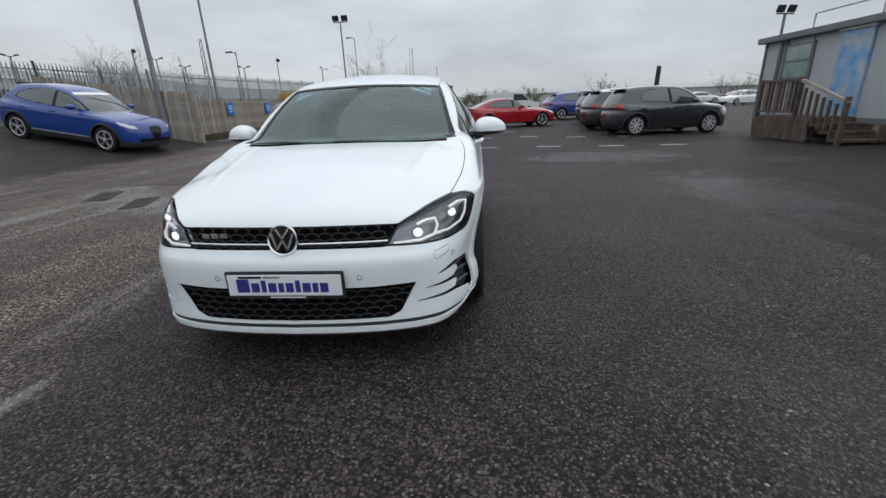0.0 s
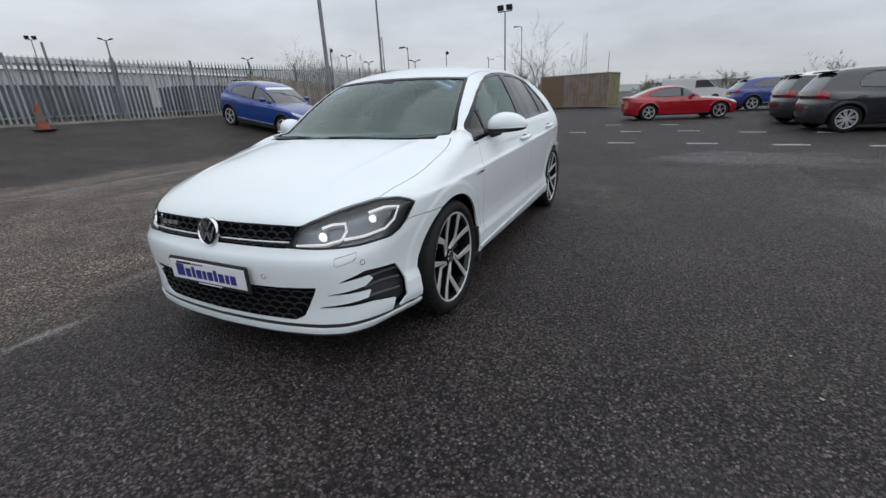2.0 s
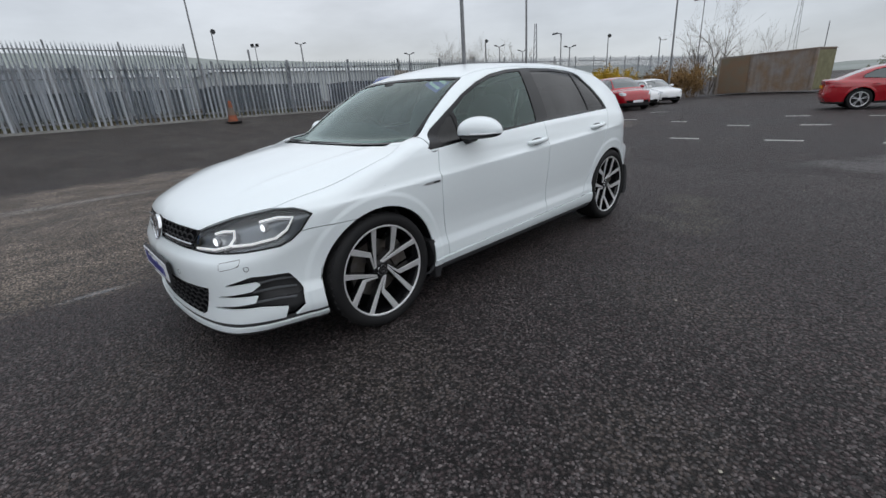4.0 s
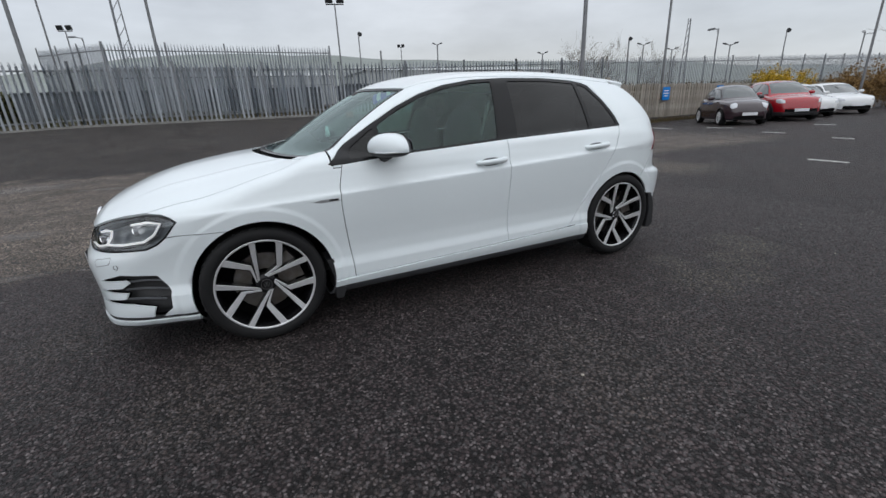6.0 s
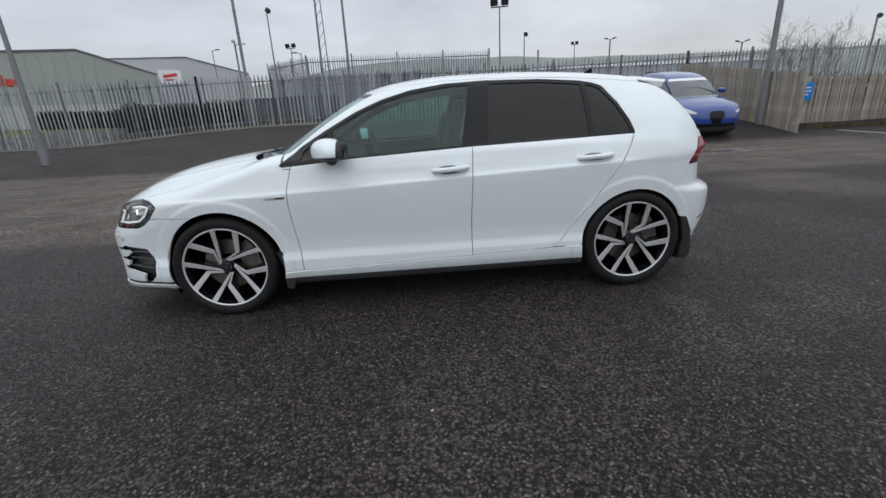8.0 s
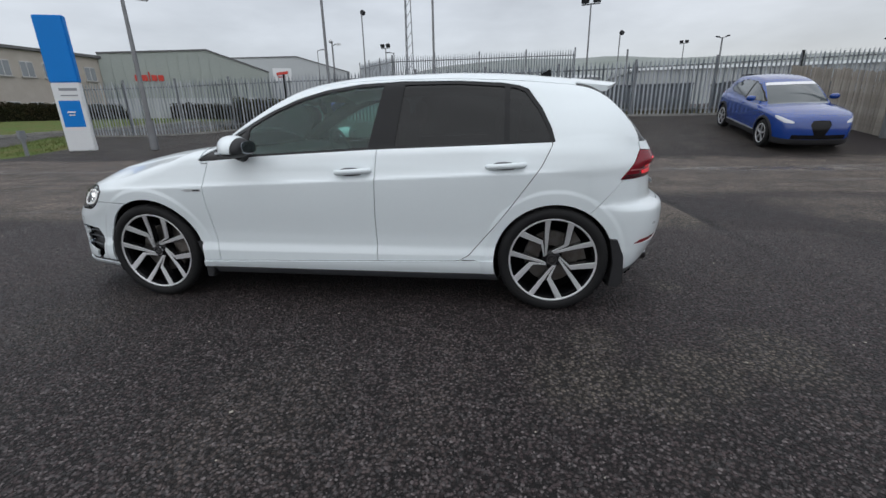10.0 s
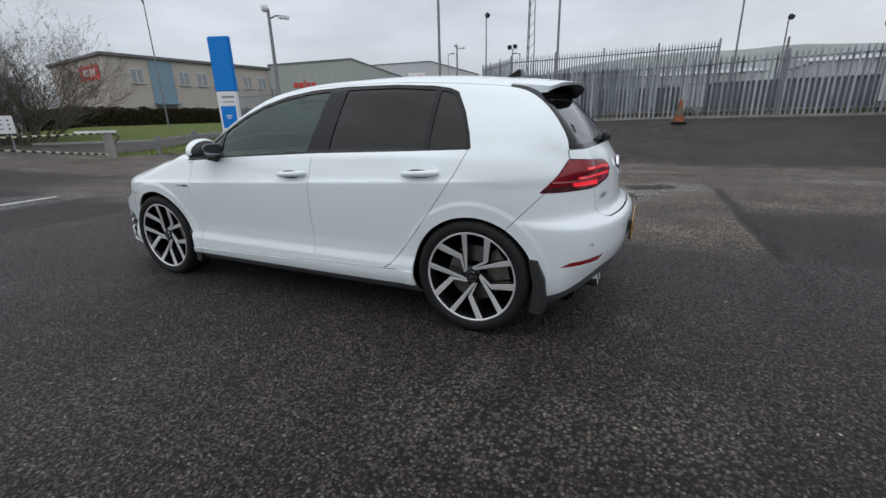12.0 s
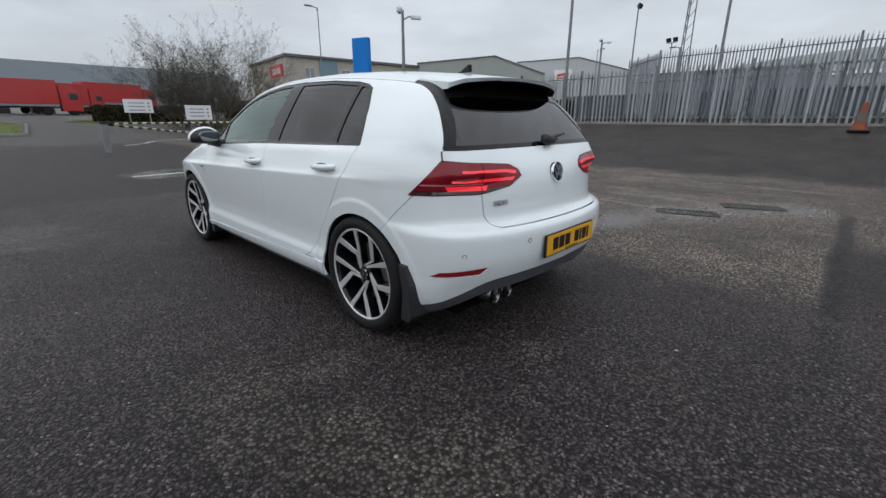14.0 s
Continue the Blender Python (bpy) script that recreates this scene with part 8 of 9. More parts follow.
def motor_car(label, paint, spec, m, group="", rim="dark", plate=None, roof_paint=None, strip=False):
    """A parked car: a skin from its outline curves, cut into body, glass and lamps, on four wheels. Nose at y = 0."""
    L, W, H, fo, wb, r = (spec[k] for k in ("length", "half", "height", "front", "base", "wheel"))
    hood, roofc, belt = curve(*spec["hood"]), curve(*spec["roof"]), spec["belt"]
    rear = curve(*spec["rear"])
    back = curve(*spec["back"])
    k = W / 0.9
    sidep = curve((0, 0.72 * W), (0.25, 0.86 * W), (0.55, 0.95 * W), (0.95, 0.99 * W), (L * 0.5, W), (L - 0.9, 0.99 * W), (L - 0.45, 0.93 * W), (L - 0.1, 0.79 * W), (L + 0.2, 0.6 * W))
    bulge = curve((0.1, 0.12), (0.22, 0.05), (0.35, 0.03), (0.6, 0.0), (0.8 * belt, 0.0), (0.86 * belt, 0.015), (belt, 0.06), (belt + 0.1, 0.16))
    tuck = curve((0.1, 0.14), (0.22, 0.03), (0.45, 0.0), (0.62, 0.02), (0.75, 0.06), (1.0, 0.18))
    gp = curve((0.6, 0.78 * W), (fo + 0.6, 0.86 * W), (L * 0.5, 0.91 * W), (L - 1.0, 0.86 * W), (L - 0.3, 0.74 * W), (L + 0.1, 0.66 * W))

    def f(p):
        x, y, z = np.abs(p[:, 0]), p[:, 1], p[:, 2]
        ra, rb = np.hypot(y - fo, z - r), np.hypot(y - fo - wb, z - r)
        s = x - sidep(y) + bulge(z) - 0.012 * (1 - step(r + 0.07, r + 0.11, np.minimum(ra, rb)))
        low = smax(s, plan_front(x / k) * 1.0 + tuck(z) - y, 0.12)
        low = smax(low, y - rear(z) + plan_rear(x / k), 0.14)
        low = smax(low, (z - hood(y - 0.1 * x * x) + 0.09 * (x / W) ** 2.4) * 0.94, 0.07)
        low = smax(low, 0.20 - z, 0.04)
        hz_ = z - belt
        g = (x - gp(y) + 0.36 * hz_ + 0.30 * hz_ * np.abs(hz_)) * 0.9
        g = smax(g, (z - roofc(y - 0.14 * x * x) + 0.05 * (x / (0.66 * W)) ** 2) * 0.8, 0.09)
        g = smax(g, (y - back(z) + 0.15 * x * x) * 0.75, 0.08)
        g = smax(g, belt - 0.12 - z, 0.05)
        return smin(low, g, 0.03 + 0.07 * step(L - 1.3, L - 0.8, y))

    sk = skin(f, fo, fo + wb - 0.1, 0.62 if H < 1.6 else 0.70, (44, 60, 44), (40, 26))
    car_ = thing("parked_car", label, "car", m, group)
    arch = lambda p: np.where(X(p) > 0.35, r + 0.045 - np.minimum(np.hypot(Y(p) - fo, Z(p) - r), np.hypot(Y(p) - fo - wb, Z(p) - r)), -1)
    dlo = side(spec["dlo"])
    ws0, ws1 = spec["screen"]
    screen_ = lambda p: np.maximum(np.maximum(ws0 + 0.3 * X(p) ** 2 - Y(p), Y(p) - ws1 - 0.3 * X(p) ** 2), X(p) - np.interp(Y(p), [ws0, ws1 + 0.1], [0.80 * W, 0.63 * W]))
    rw = face(spec["rear_glass"])
    behind = lambda p: L - 1.6 - Y(p)
    hl = nose(spec["lamp"])
    tl = lambda p: poly(spec["tail"], X(p) + 0.8 * (L - Y(p)), Z(p))
    gr = face(spec["grille"])
    isrw = lambda p: np.maximum(rw(p), behind(p))
    ishl = lambda p: np.maximum(hl(p), Y(p) - 1.2)
    istl = lambda p: np.maximum(tl(p), behind(p))
    isgr = lambda p: np.maximum(gr(p), Y(p) - 0.8)
    side_on = lambda p: np.maximum(dlo(p), 0.3 - X(p))
    S = lambda name, piece, material, lab="", **kw: part(name, sheet_mesh(name, f, *piece, **kw), material, car_, lab)
    skirt = spec.get("skirt", 0.30)
    bodyt = [arch, lambda p: -side_on(p), lambda p: -np.maximum(screen_(p), belt - 0.1 - Z(p)), lambda p: -isrw(p), lambda p: -ishl(p), lambda p: -istl(p), lambda p: -isgr(p), lambda p: skirt - Z(p)]
    if roof_paint is not None:
        S("body", cut(sk, *bodyt, lambda p: Z(p) - H + 0.13), paint, mirror=True, depth=0.02)
        S("roof", cut(sk, *bodyt, lambda p: H - 0.13 - Z(p)), roof_paint, "painted roof", mirror=True, depth=0.02)
    else:
        S("body", cut(sk, *bodyt), paint, mirror=True, depth=0.02)
    S("lower_trim", cut(sk, arch, lambda p: Z(p) - skirt), TRIM_BLACK, mirror=True, depth=0.02)
    if spec.get("clad"):
        ring = cut(sk, arch, lambda p: np.minimum(np.hypot(Y(p) - fo, Z(p) - r), np.hypot(Y(p) - fo - wb, Z(p) - r)) - r - 0.105, lambda p: 0.5 * W - X(p), lambda p: skirt - Z(p))
        for flip in (False, True):
            S("arch_cladding", ring, TRIM_BLACK, "black plastic arch cladding", flip=flip, off=0.006, depth=0.01)
        lip = prism([(-0.56 * W, 0.0), (0.56 * W, 0.0), (0.50 * W, 0.16), (-0.50 * W, 0.16)], 0.03, Matrix.Translation((0, float(back(H - 0.14)) - 0.06, H - 0.085)) @ Matrix.Rotation(-0.12, 4, "X"), bevel=0.008)
        part("roof_lip", lip, GLOSS_BLACK, car_, "black roof lip")
        part("roof_aerial", rod((0.25, L - 0.85, H - 0.06), (0.25, L - 0.72, H + 0.16), 0.008, 0.004, 6), TRIM_BLACK, car_, "thin black aerial")
        for flip in (-1, 1):
            part("sill_strip", box((0.02, wb - 2 * r - 0.22, 0.035), (flip * (W - 0.012), fo + wb / 2, skirt + 0.02), 0.006), SATIN_SILVER if spec is SUV else TRIM_BLACK, car_, "strip along the sill")
    line_ = cut(sk, lambda p: np.abs(dlo(p)) - 0.012, lambda p: 0.3 - X(p))
    for flip in (False, True):
        S("window_line", line_, GLOSS_BLACK, "black window rubber", flip=flip, off=0.003, depth=0)
    for flip in (False, True):
        S("side_glass", cut(sk, side_on), CAR_GLASS, flip=flip, off=-0.004, depth=0)
        S("headlamp", cut(sk, ishl), HEAD_GLASS, flip=flip, off=0.002, depth=0.01)
        S("tail_lamp", cut(sk, istl), RED_LAMP, flip=flip, off=0.004, depth=0.01)
        mir = part("door_mirror", bumpy(((-1 if flip else 1) * (W + 0.07), ws0 + 0.55, belt + 0.06), (0.12, 0.08, 0.075), 2.6, (8, 12)), paint, car_, smooth=60)
        for yd in (fo + wb * 0.55, fo + wb * 0.55 + 0.95):
            if yd < fo + wb - 0.1:
                part("door_handle", box((0.03, 0.20, 0.03), ((-1 if flip else 1) * (W - 0.005), yd, belt - 0.14), 0.01), spec.get("handle", paint), car_)
        dy = spec["pillar"]
        gapm = cut(sk, lambda p: np.abs(Y(p) - dy - 0.05 * (Z(p) - belt)) - 0.004, lambda p: Z(p) - belt, lambda p: 0.36 - Z(p), lambda p: 0.4 - X(p))
        if len(gapm[1]):
            S("door_gap", gapm, GAP_BLACK, flip=flip, off=0.002, depth=0)
        post_ = cut(sk, lambda p: np.abs(Y(p) - dy - 0.05 * (Z(p) - belt)) - 0.05, side_on)
        if len(post_[1]):
            S("door_pillar", post_, GLOSS_BLACK, flip=flip, off=-0.002, depth=0)
    S("windscreen", cut(sk, screen_, lambda p: belt - 0.1 - Z(p)), CAR_GLASS, mirror=True, off=-0.004, depth=0)
    if strip:
        S("sun_strip", cut(sk, screen_, lambda p: ws1 + 0.3 * X(p) ** 2 - 0.13 - Y(p), lambda p: belt - Z(p)), STICKER_WHITE, "white strip across the windscreen", mirror=True, off=0.001, depth=0)
    intake = cut(sk, lambda p: np.abs(Z(p) - skirt - 0.055) - 0.05, lambda p: X(p) - 0.62 * W, lambda p: Y(p) - 0.5)
    if len(intake[1]):
        S("lower_grille", intake, GLOSS_BLACK, "dark lower grille", mirror=True, off=0.002, depth=0)
    S("rear_window", cut(sk, isrw), CAR_GLASS, mirror=True, off=-0.004, depth=0)
    S("grille", cut(sk, isgr), GLOSS_BLACK, mirror=True, off=-0.01, depth=0)
    S("inner_shell", cut(sk, arch), GAP_BLACK, mirror=True, off=-0.03, depth=0)
    for s_ in (-1, 1):
        for yw in (fo, fo + wb):
            w = part("wheel", lathe([(0.0, -0.09), (r * 0.7, -0.10), (r * 0.9, -0.10), (r, -0.07), (r, 0.07), (r * 0.93, 0.10), (r * 0.72, 0.10), (r * 0.70, 0.07), (0, 0.06)], 32), RUBBER, car_, smooth=40)
            part("rim_lip", lathe([(r * 0.72, 0.098), (r * 0.70, 0.104), (r * 0.65, 0.100), (r * 0.64, 0.08)], 32), RIM_CUT if rim != "black" else RIM_BLACK, w, smooth=50)
            for q in range(5 if rim != "steel" else 8):
                a = 2 * math.pi * q / (5 if rim != "steel" else 8) + 0.3
                for da in (-0.13, 0.13):
                    part("spoke", box((r * 0.60, r * (0.075 if rim == "steel" else 0.055), 0.025), (0, 0, 0), 0.004), RIM_CUT if rim == "steel" else SATIN_SILVER, w).matrix_basis = Matrix.Rotation(a + da, 4, "Z") @ Matrix.Translation((r * 0.37, 0, 0.085)) @ Matrix.Rotation(0.06, 4, "Y")
            part("hub_cap", lathe([(r * 0.15, 0.08), (r * 0.14, 0.10), (0, 0.104)], 16), RIM_CUT if rim != "black" else RIM_BLACK, w)
            turn = Matrix(((0, 0, 1, 0), (1, 0, 0, 0), (0, 1, 0, 0), (0, 0, 0, 1))) if s_ > 0 else Matrix(((0, 0, -1, 0), (-1, 0, 0, 0), (0, 1, 0, 0), (0, 0, 0, 1)))
            w.matrix_basis = Matrix.Translation((s_ * (W - 0.115), yw, r)) @ turn
            bm = bmesh.new()
            arc = []
            for q in range(17):
                a = radians(-15 + 210 * q / 16)
                arc.append([bm.verts.new((s_ * xx, yw + (r + 0.055) * math.cos(a), r + (r + 0.055) * math.sin(a))) for xx in (W - 0.03, W - 0.35)])
            for a, c in zip(arc, arc[1:]):
                bm.faces.new((a[0], a[1], c[1], c[0]))
            part("arch_liner", bm, GAP_BLACK, car_)
    part("underbody", box((1.2 * W, L - 0.8, 0.08), (0, L / 2, 0.24)), GAP_BLACK, car_)
    if plate is not None:
        ym = float(rear(0.55)) if plate == "rear" else 0.0
        part("front_plate", box((0.5, 0.02, 0.11), (0, -0.012, 0.42), 0.004), PLATE_WHITE, car_)
    part("rear_plate", box((0.5, 0.02, 0.11), (0, float(rear(spec.get("plate_z", 0.75))) + 0.008, spec.get("plate_z", 0.75)), 0.004), PLATE_YELLOW, car_)
    return car_


def paint(name, c, tint=None):
    return mat(name, c, 0.25, coat=1.0, fine=0.05, scale=3)


SUV = dict(length=4.69, half=0.95, height=1.66, front=0.90, base=2.82, wheel=0.36, belt=1.10, pillar=2.45, skirt=0.36, plate_z=0.85, clad=True,
           hood=((-0.1, 0.6), (0.0, 0.74), (0.12, 0.86), (0.4, 0.97), (0.8, 1.04), (1.3, 1.08), (2.5, 1.09), (4.8, 1.10)),
           roof=((0.4, 0.60), (1.0, 0.93), (1.2, 1.05), (1.6, 1.33), (2.0, 1.55), (2.4, 1.64), (2.9, 1.66), (3.5, 1.62), (4.1, 1.52), (4.8, 1.36)),
           rear=((0.1, 4.4), (0.3, 4.58), (0.5, 4.67), (0.7, 4.66), (0.8, 4.60), (1.05, 4.52), (1.2, 4.40)),
           back=((0.9, 4.55), (1.1, 4.42), (1.3, 4.20), (1.5, 3.98), (1.7, 3.75)),
           dlo=((1.45, 1.10), (1.75, 1.30), (2.1, 1.46), (2.5, 1.53), (3.0, 1.53), (3.4, 1.46), (3.68, 1.34), (3.78, 1.22), (3.5, 1.16), (2.4, 1.10)),
           screen=(1.18, 1.98), rear_glass=((-0.2, 1.14), (0.60, 1.14), (0.50, 1.44), (-0.2, 1.46)),
           lamp=((0.62, 0.74), (0.74, 0.80), (1.05, 0.87), (1.30, 0.90), (1.22, 0.83), (0.90, 0.745)),
           tail=((0.50, 0.98), (0.55, 1.06), (0.95, 1.06), (1.15, 1.00), (0.90, 0.93)),
           grille=((-0.2, 0.42), (0.10, 0.42), (0.23, 0.70), (0.18, 0.80), (-0.2, 0.82)))
SALOON = dict(length=4.64, half=0.93, height=1.43, front=0.83, base=2.82, wheel=0.34, belt=0.95, pillar=2.35, skirt=0.27, plate_z=0.78,
              hood=((-0.1, 0.5), (0.0, 0.62), (0.12, 0.72), (0.4, 0.82), (0.9, 0.90), (1.35, 0.94), (2.5, 0.95), (3.6, 0.98), (4.1, 1.02), (4.55, 1.03), (4.8, 1.0)),
              roof=((0.5, 0.45), (1.2, 0.84), (1.5, 1.00), (1.9, 1.22), (2.25, 1.37), (2.6, 1.425), (3.0, 1.42), (3.4, 1.35), (3.8, 1.21), (4.2, 1.03), (4.6, 0.8)),
              rear=((0.1, 4.4), (0.3, 4.55), (0.5, 4.62), (0.7, 4.60), (0.85, 4.58), (1.0, 4.60), (1.1, 4.5)),
              back=((0.6, 4.6), (0.95, 4.35), (1.1, 4.15), (1.3, 3.9), (1.5, 3.4)),
              dlo=((1.62, 0.96), (1.95, 1.16), (2.25, 1.29), (2.6, 1.335), (3.0, 1.325), (3.35, 1.25), (3.62, 1.12), (3.66, 1.03), (3.2, 0.985), (2.3, 0.965)),
              screen=(1.42, 2.22), rear_glass=((-0.2, 1.08), (0.52, 1.08), (0.46, 1.28), (-0.2, 1.30)),
              lamp=((0.60, 0.62), (0.70, 0.68), (1.00, 0.735), (1.25, 0.76), (1.18, 0.69), (0.85, 0.62)),
              tail=((0.40, 0.86), (0.45, 0.93), (0.95, 0.95), (1.15, 0.90), (0.85, 0.82)),
              grille=((-0.2, 0.30), (0.10, 0.30), (0.20, 0.55), (0.16, 0.64), (-0.2, 0.66)))
CROSS = dict(length=4.13, half=0.90, height=1.60, front=0.85, base=2.57, wheel=0.335, belt=1.02, pillar=2.25, skirt=0.36, plate_z=0.95,
             hood=((-0.1, 0.6), (0.0, 0.74), (0.12, 0.86), (0.4, 0.95), (0.8, 1.0), (1.2, 1.03), (2.5, 1.02), (4.4, 1.04)),
             roof=((0.2, 0.56), (0.75, 0.93), (0.95, 1.06), (1.3, 1.34), (1.65, 1.52), (2.1, 1.59), (2.8, 1.605), (3.3, 1.58), (3.8, 1.51), (4.4, 1.40)),
             rear=((0.1, 3.9), (0.3, 4.04), (0.5, 4.12), (0.72, 4.11), (0.82, 4.07), (1.0, 4.03), (1.15, 3.97)),
             back=((0.9, 4.07), (1.1, 3.99), (1.3, 3.86), (1.45, 3.74), (1.6, 3.58)),
             dlo=((1.25, 1.06), (1.45, 1.25), (1.70, 1.41), (2.1, 1.49), (2.6, 1.50), (2.95, 1.46), (3.14, 1.37), (3.24, 1.22), (3.22, 1.11), (2.3, 1.06)), clad=True,
             screen=(0.97, 1.68), handle=CHROME, rear_glass=((-0.2, 1.10), (0.58, 1.10), (0.50, 1.38), (-0.2, 1.40)),
             lamp=((0.66, 0.70), (0.70, 0.80), (0.90, 0.86), (1.10, 0.84), (1.10, 0.74), (0.90, 0.69)),
             tail=((0.52, 0.86), (0.55, 1.02), (0.80, 1.05), (0.98, 0.98), (0.92, 0.85), (0.70, 0.82)),
             grille=((-0.2, 0.30), (0.45, 0.30), (0.52, 0.44), (-0.2, 0.46)))
SMALL = dict(length=3.55, half=0.81, height=1.49, front=0.70, base=2.30, wheel=0.295, belt=0.95, pillar=2.30, skirt=0.24, plate_z=0.6, handle=CHROME,
             hood=((-0.1, 0.5), (0.0, 0.64), (0.1, 0.76), (0.3, 0.87), (0.6, 0.94), (0.95, 0.98), (2.0, 0.97), (3.7, 0.98)),
             roof=((0.2, 0.50), (0.75, 0.90), (0.95, 1.04), (1.25, 1.27), (1.55, 1.43), (1.9, 1.49), (2.3, 1.48), (2.8, 1.40), (3.2, 1.28), (3.7, 1.1)),
             rear=((0.1, 3.3), (0.3, 3.46), (0.5, 3.54), (0.65, 3.52), (0.75, 3.48), (0.95, 3.42), (1.1, 3.34)),
             back=((0.8, 3.45), (1.0, 3.32), (1.2, 3.14), (1.4, 2.92), (1.5, 2.8)),
             dlo=((1.12, 0.97), (1.30, 1.15), (1.55, 1.30), (1.9, 1.36), (2.3, 1.355), (2.65, 1.28), (2.85, 1.15), (2.88, 1.04), (2.3, 0.98)),
             screen=(0.93, 1.55), rear_glass=((-0.2, 1.02), (0.50, 1.02), (0.42, 1.26), (-0.2, 1.28)),
             lamp=((0.50, 0.66), (0.52, 0.78), (0.66, 0.83), (0.80, 0.78), (0.80, 0.66), (0.66, 0.61)),
             tail=((0.55, 0.78), (0.55, 0.95), (0.75, 0.95), (0.75, 0.78)),
             grille=((-0.2, 0.22), (0.40, 0.22), (0.44, 0.32), (-0.2, 0.33)))
HATCH = dict(length=4.28, half=0.905, height=1.46, front=0.88, base=2.63, wheel=0.32, belt=0.95, pillar=2.35, skirt=0.24, plate_z=0.72,
             hood=((-0.1, 0.5), (0.0, 0.64), (0.1, 0.74), (0.35, 0.84), (0.8, 0.92), (1.2, 0.96), (2.5, 0.96), (4.4, 0.98)),
             roof=((0.4, 0.50), (1.0, 0.89), (1.25, 1.04), (1.6, 1.24), (1.9, 1.38), (2.3, 1.45), (2.8, 1.455), (3.4, 1.40), (3.8, 1.34), (4.4, 1.2)),
             rear=((0.1, 4.0), (0.3, 4.18), (0.5, 4.27), (0.65, 4.24), (0.72, 4.17), (0.9, 4.13), (1.05, 4.04)),
             back=((0.9, 4.15), (1.0, 4.06), (1.2, 3.87), (1.4, 3.66), (1.5, 3.55)),
             dlo=((1.40, 0.97), (1.65, 1.14), (1.95, 1.28), (2.4, 1.35), (2.9, 1.345), (3.3, 1.27), (3.5, 1.12), (3.5, 1.03), (2.4, 0.98)),
             screen=(1.10, 1.85), rear_glass=((-0.2, 1.02), (0.60, 1.02), (0.52, 1.26), (-0.2, 1.28)),
             lamp=((0.56, 0.60), (0.62, 0.69), (0.95, 0.745), (1.16, 0.74), (1.05, 0.62), (0.75, 0.585)),
             tail=((0.42, 0.80), (0.50, 0.93), (0.90, 0.95), (1.10, 0.82), (0.70, 0.78)),
             grille=((-0.2, 0.24), (0.50, 0.24), (0.56, 0.38), (-0.2, 0.40)))


def parked(front_axle, rear_axle, spec, label, paint_, shift=(0, 0), **kw):
    """Stands a car with its axles over two points of the ground, moved sideways by shift."""
    front_axle = (front_axle[0] + shift[0], front_axle[1] + shift[1])
    rear_axle = (rear_axle[0] + shift[0], rear_axle[1] + shift[1])
    a, c = Vector((*front_axle, gz(*front_axle))), Vector((*rear_axle, gz(*rear_axle)))
    back_ = (c - a).normalized()
    across = back_.cross(Vector((0, 0, 1))).normalized()
    up = across.cross(back_)
    m = Matrix((across, back_, up)).transposed().to_4x4()
    m.translation = a - back_ * spec["front"]
    return motor_car(label, paint_, spec, m, **kw)


BLUE_P = paint("bright_blue_paint", (0.001, 0.038, 0.235))
RED_P = paint("bright_red_paint", (0.34, 0.004, 0.012))
GREY_P = paint("dark_grey_paint", (0.022, 0.025, 0.029))
WHITE_P = paint("white_paint", (0.72, 0.73, 0.74))
MAROON_P = paint("dark_maroon_paint", (0.060, 0.018, 0.026))
AUB_P = paint("aubergine_paint", (0.030, 0.014, 0.020))
NAVY_P = paint("deep_blue_paint", (0.015, 0.035, 0.20))
parked((-9.85, 10.25), (-12.65, 10.45), SUV, "bright blue sport utility car parked nose-down on the bank", BLUE_P, shift=(0.06, 0.86), strip=True)
parked((4.10, 21.95), (1.37, 21.25), SALOON, "bright red four-door saloon parked across the bays", RED_P)
dirx, diry = 0.988, 0.152
for label, p_, rp, sx, sy in (("dark grey small crossover in the parked row", GREY_P, None, 0.0, 0.0), ("dark grey crossover with a white roof in the row", GREY_P, WHITE_P, -0.1, 2.7), ("dark maroon crossover in the parked row", MAROON_P, None, 0.55, 5.5), ("dull grey crossover in the parked row", GREY_P, None, 0.9, 8.2)):
    parked((6.15 + dirx * 2.57 + sx, 14.35 + diry * 2.57 + sy), (6.15 + sx, 14.35 + sy), CROSS, label, p_, group="parked row of crossovers", rim="steel", roof_paint=rp)
parked((8.9, 28.3), (6.4, 27.7), SUV, "deep blue sport utility car beyond the parked row", NAVY_P)
parked((-7.06, 18.85), (-8.86, 20.3), SMALL, "small dark aubergine city car by the wooden fence", AUB_P, plate="front", rim="steel")
parked((-6.9, 21.9), (-8.9, 23.5), CROSS, "red crossover parked by the wooden fence", RED_P, plate="front")
parked((-7.6, 24.9), (-9.65, 26.5), HATCH, "white hatchback parked by the wooden fence", WHITE_P, plate="front")
parked((-7.4, 27.7), (-9.45, 29.3), HATCH, "white hatchback with dark grille by the wooden fence", WHITE_P, plate="front")
parked((27.0, 46.0), (29.6, 46.8), HATCH, "white hatchback at the far end of the yard", WHITE_P, plate="front")
parked((13.5, 26.0), (10.9, 25.2), HATCH, "dark red hatchback behind the crossovers", MAROON_P)
parked((28.0, 60.0), (25.4, 60.4), SALOON, "dark grey saloon far across the yard", GREY_P)
parked((33.0, 61.0), (30.4, 61.4), HATCH, "white hatchback far across the yard", WHITE_P)
parked((38.5, 61.5), (35.9, 61.9), SALOON, "dark saloon far across the yard", AUB_P)

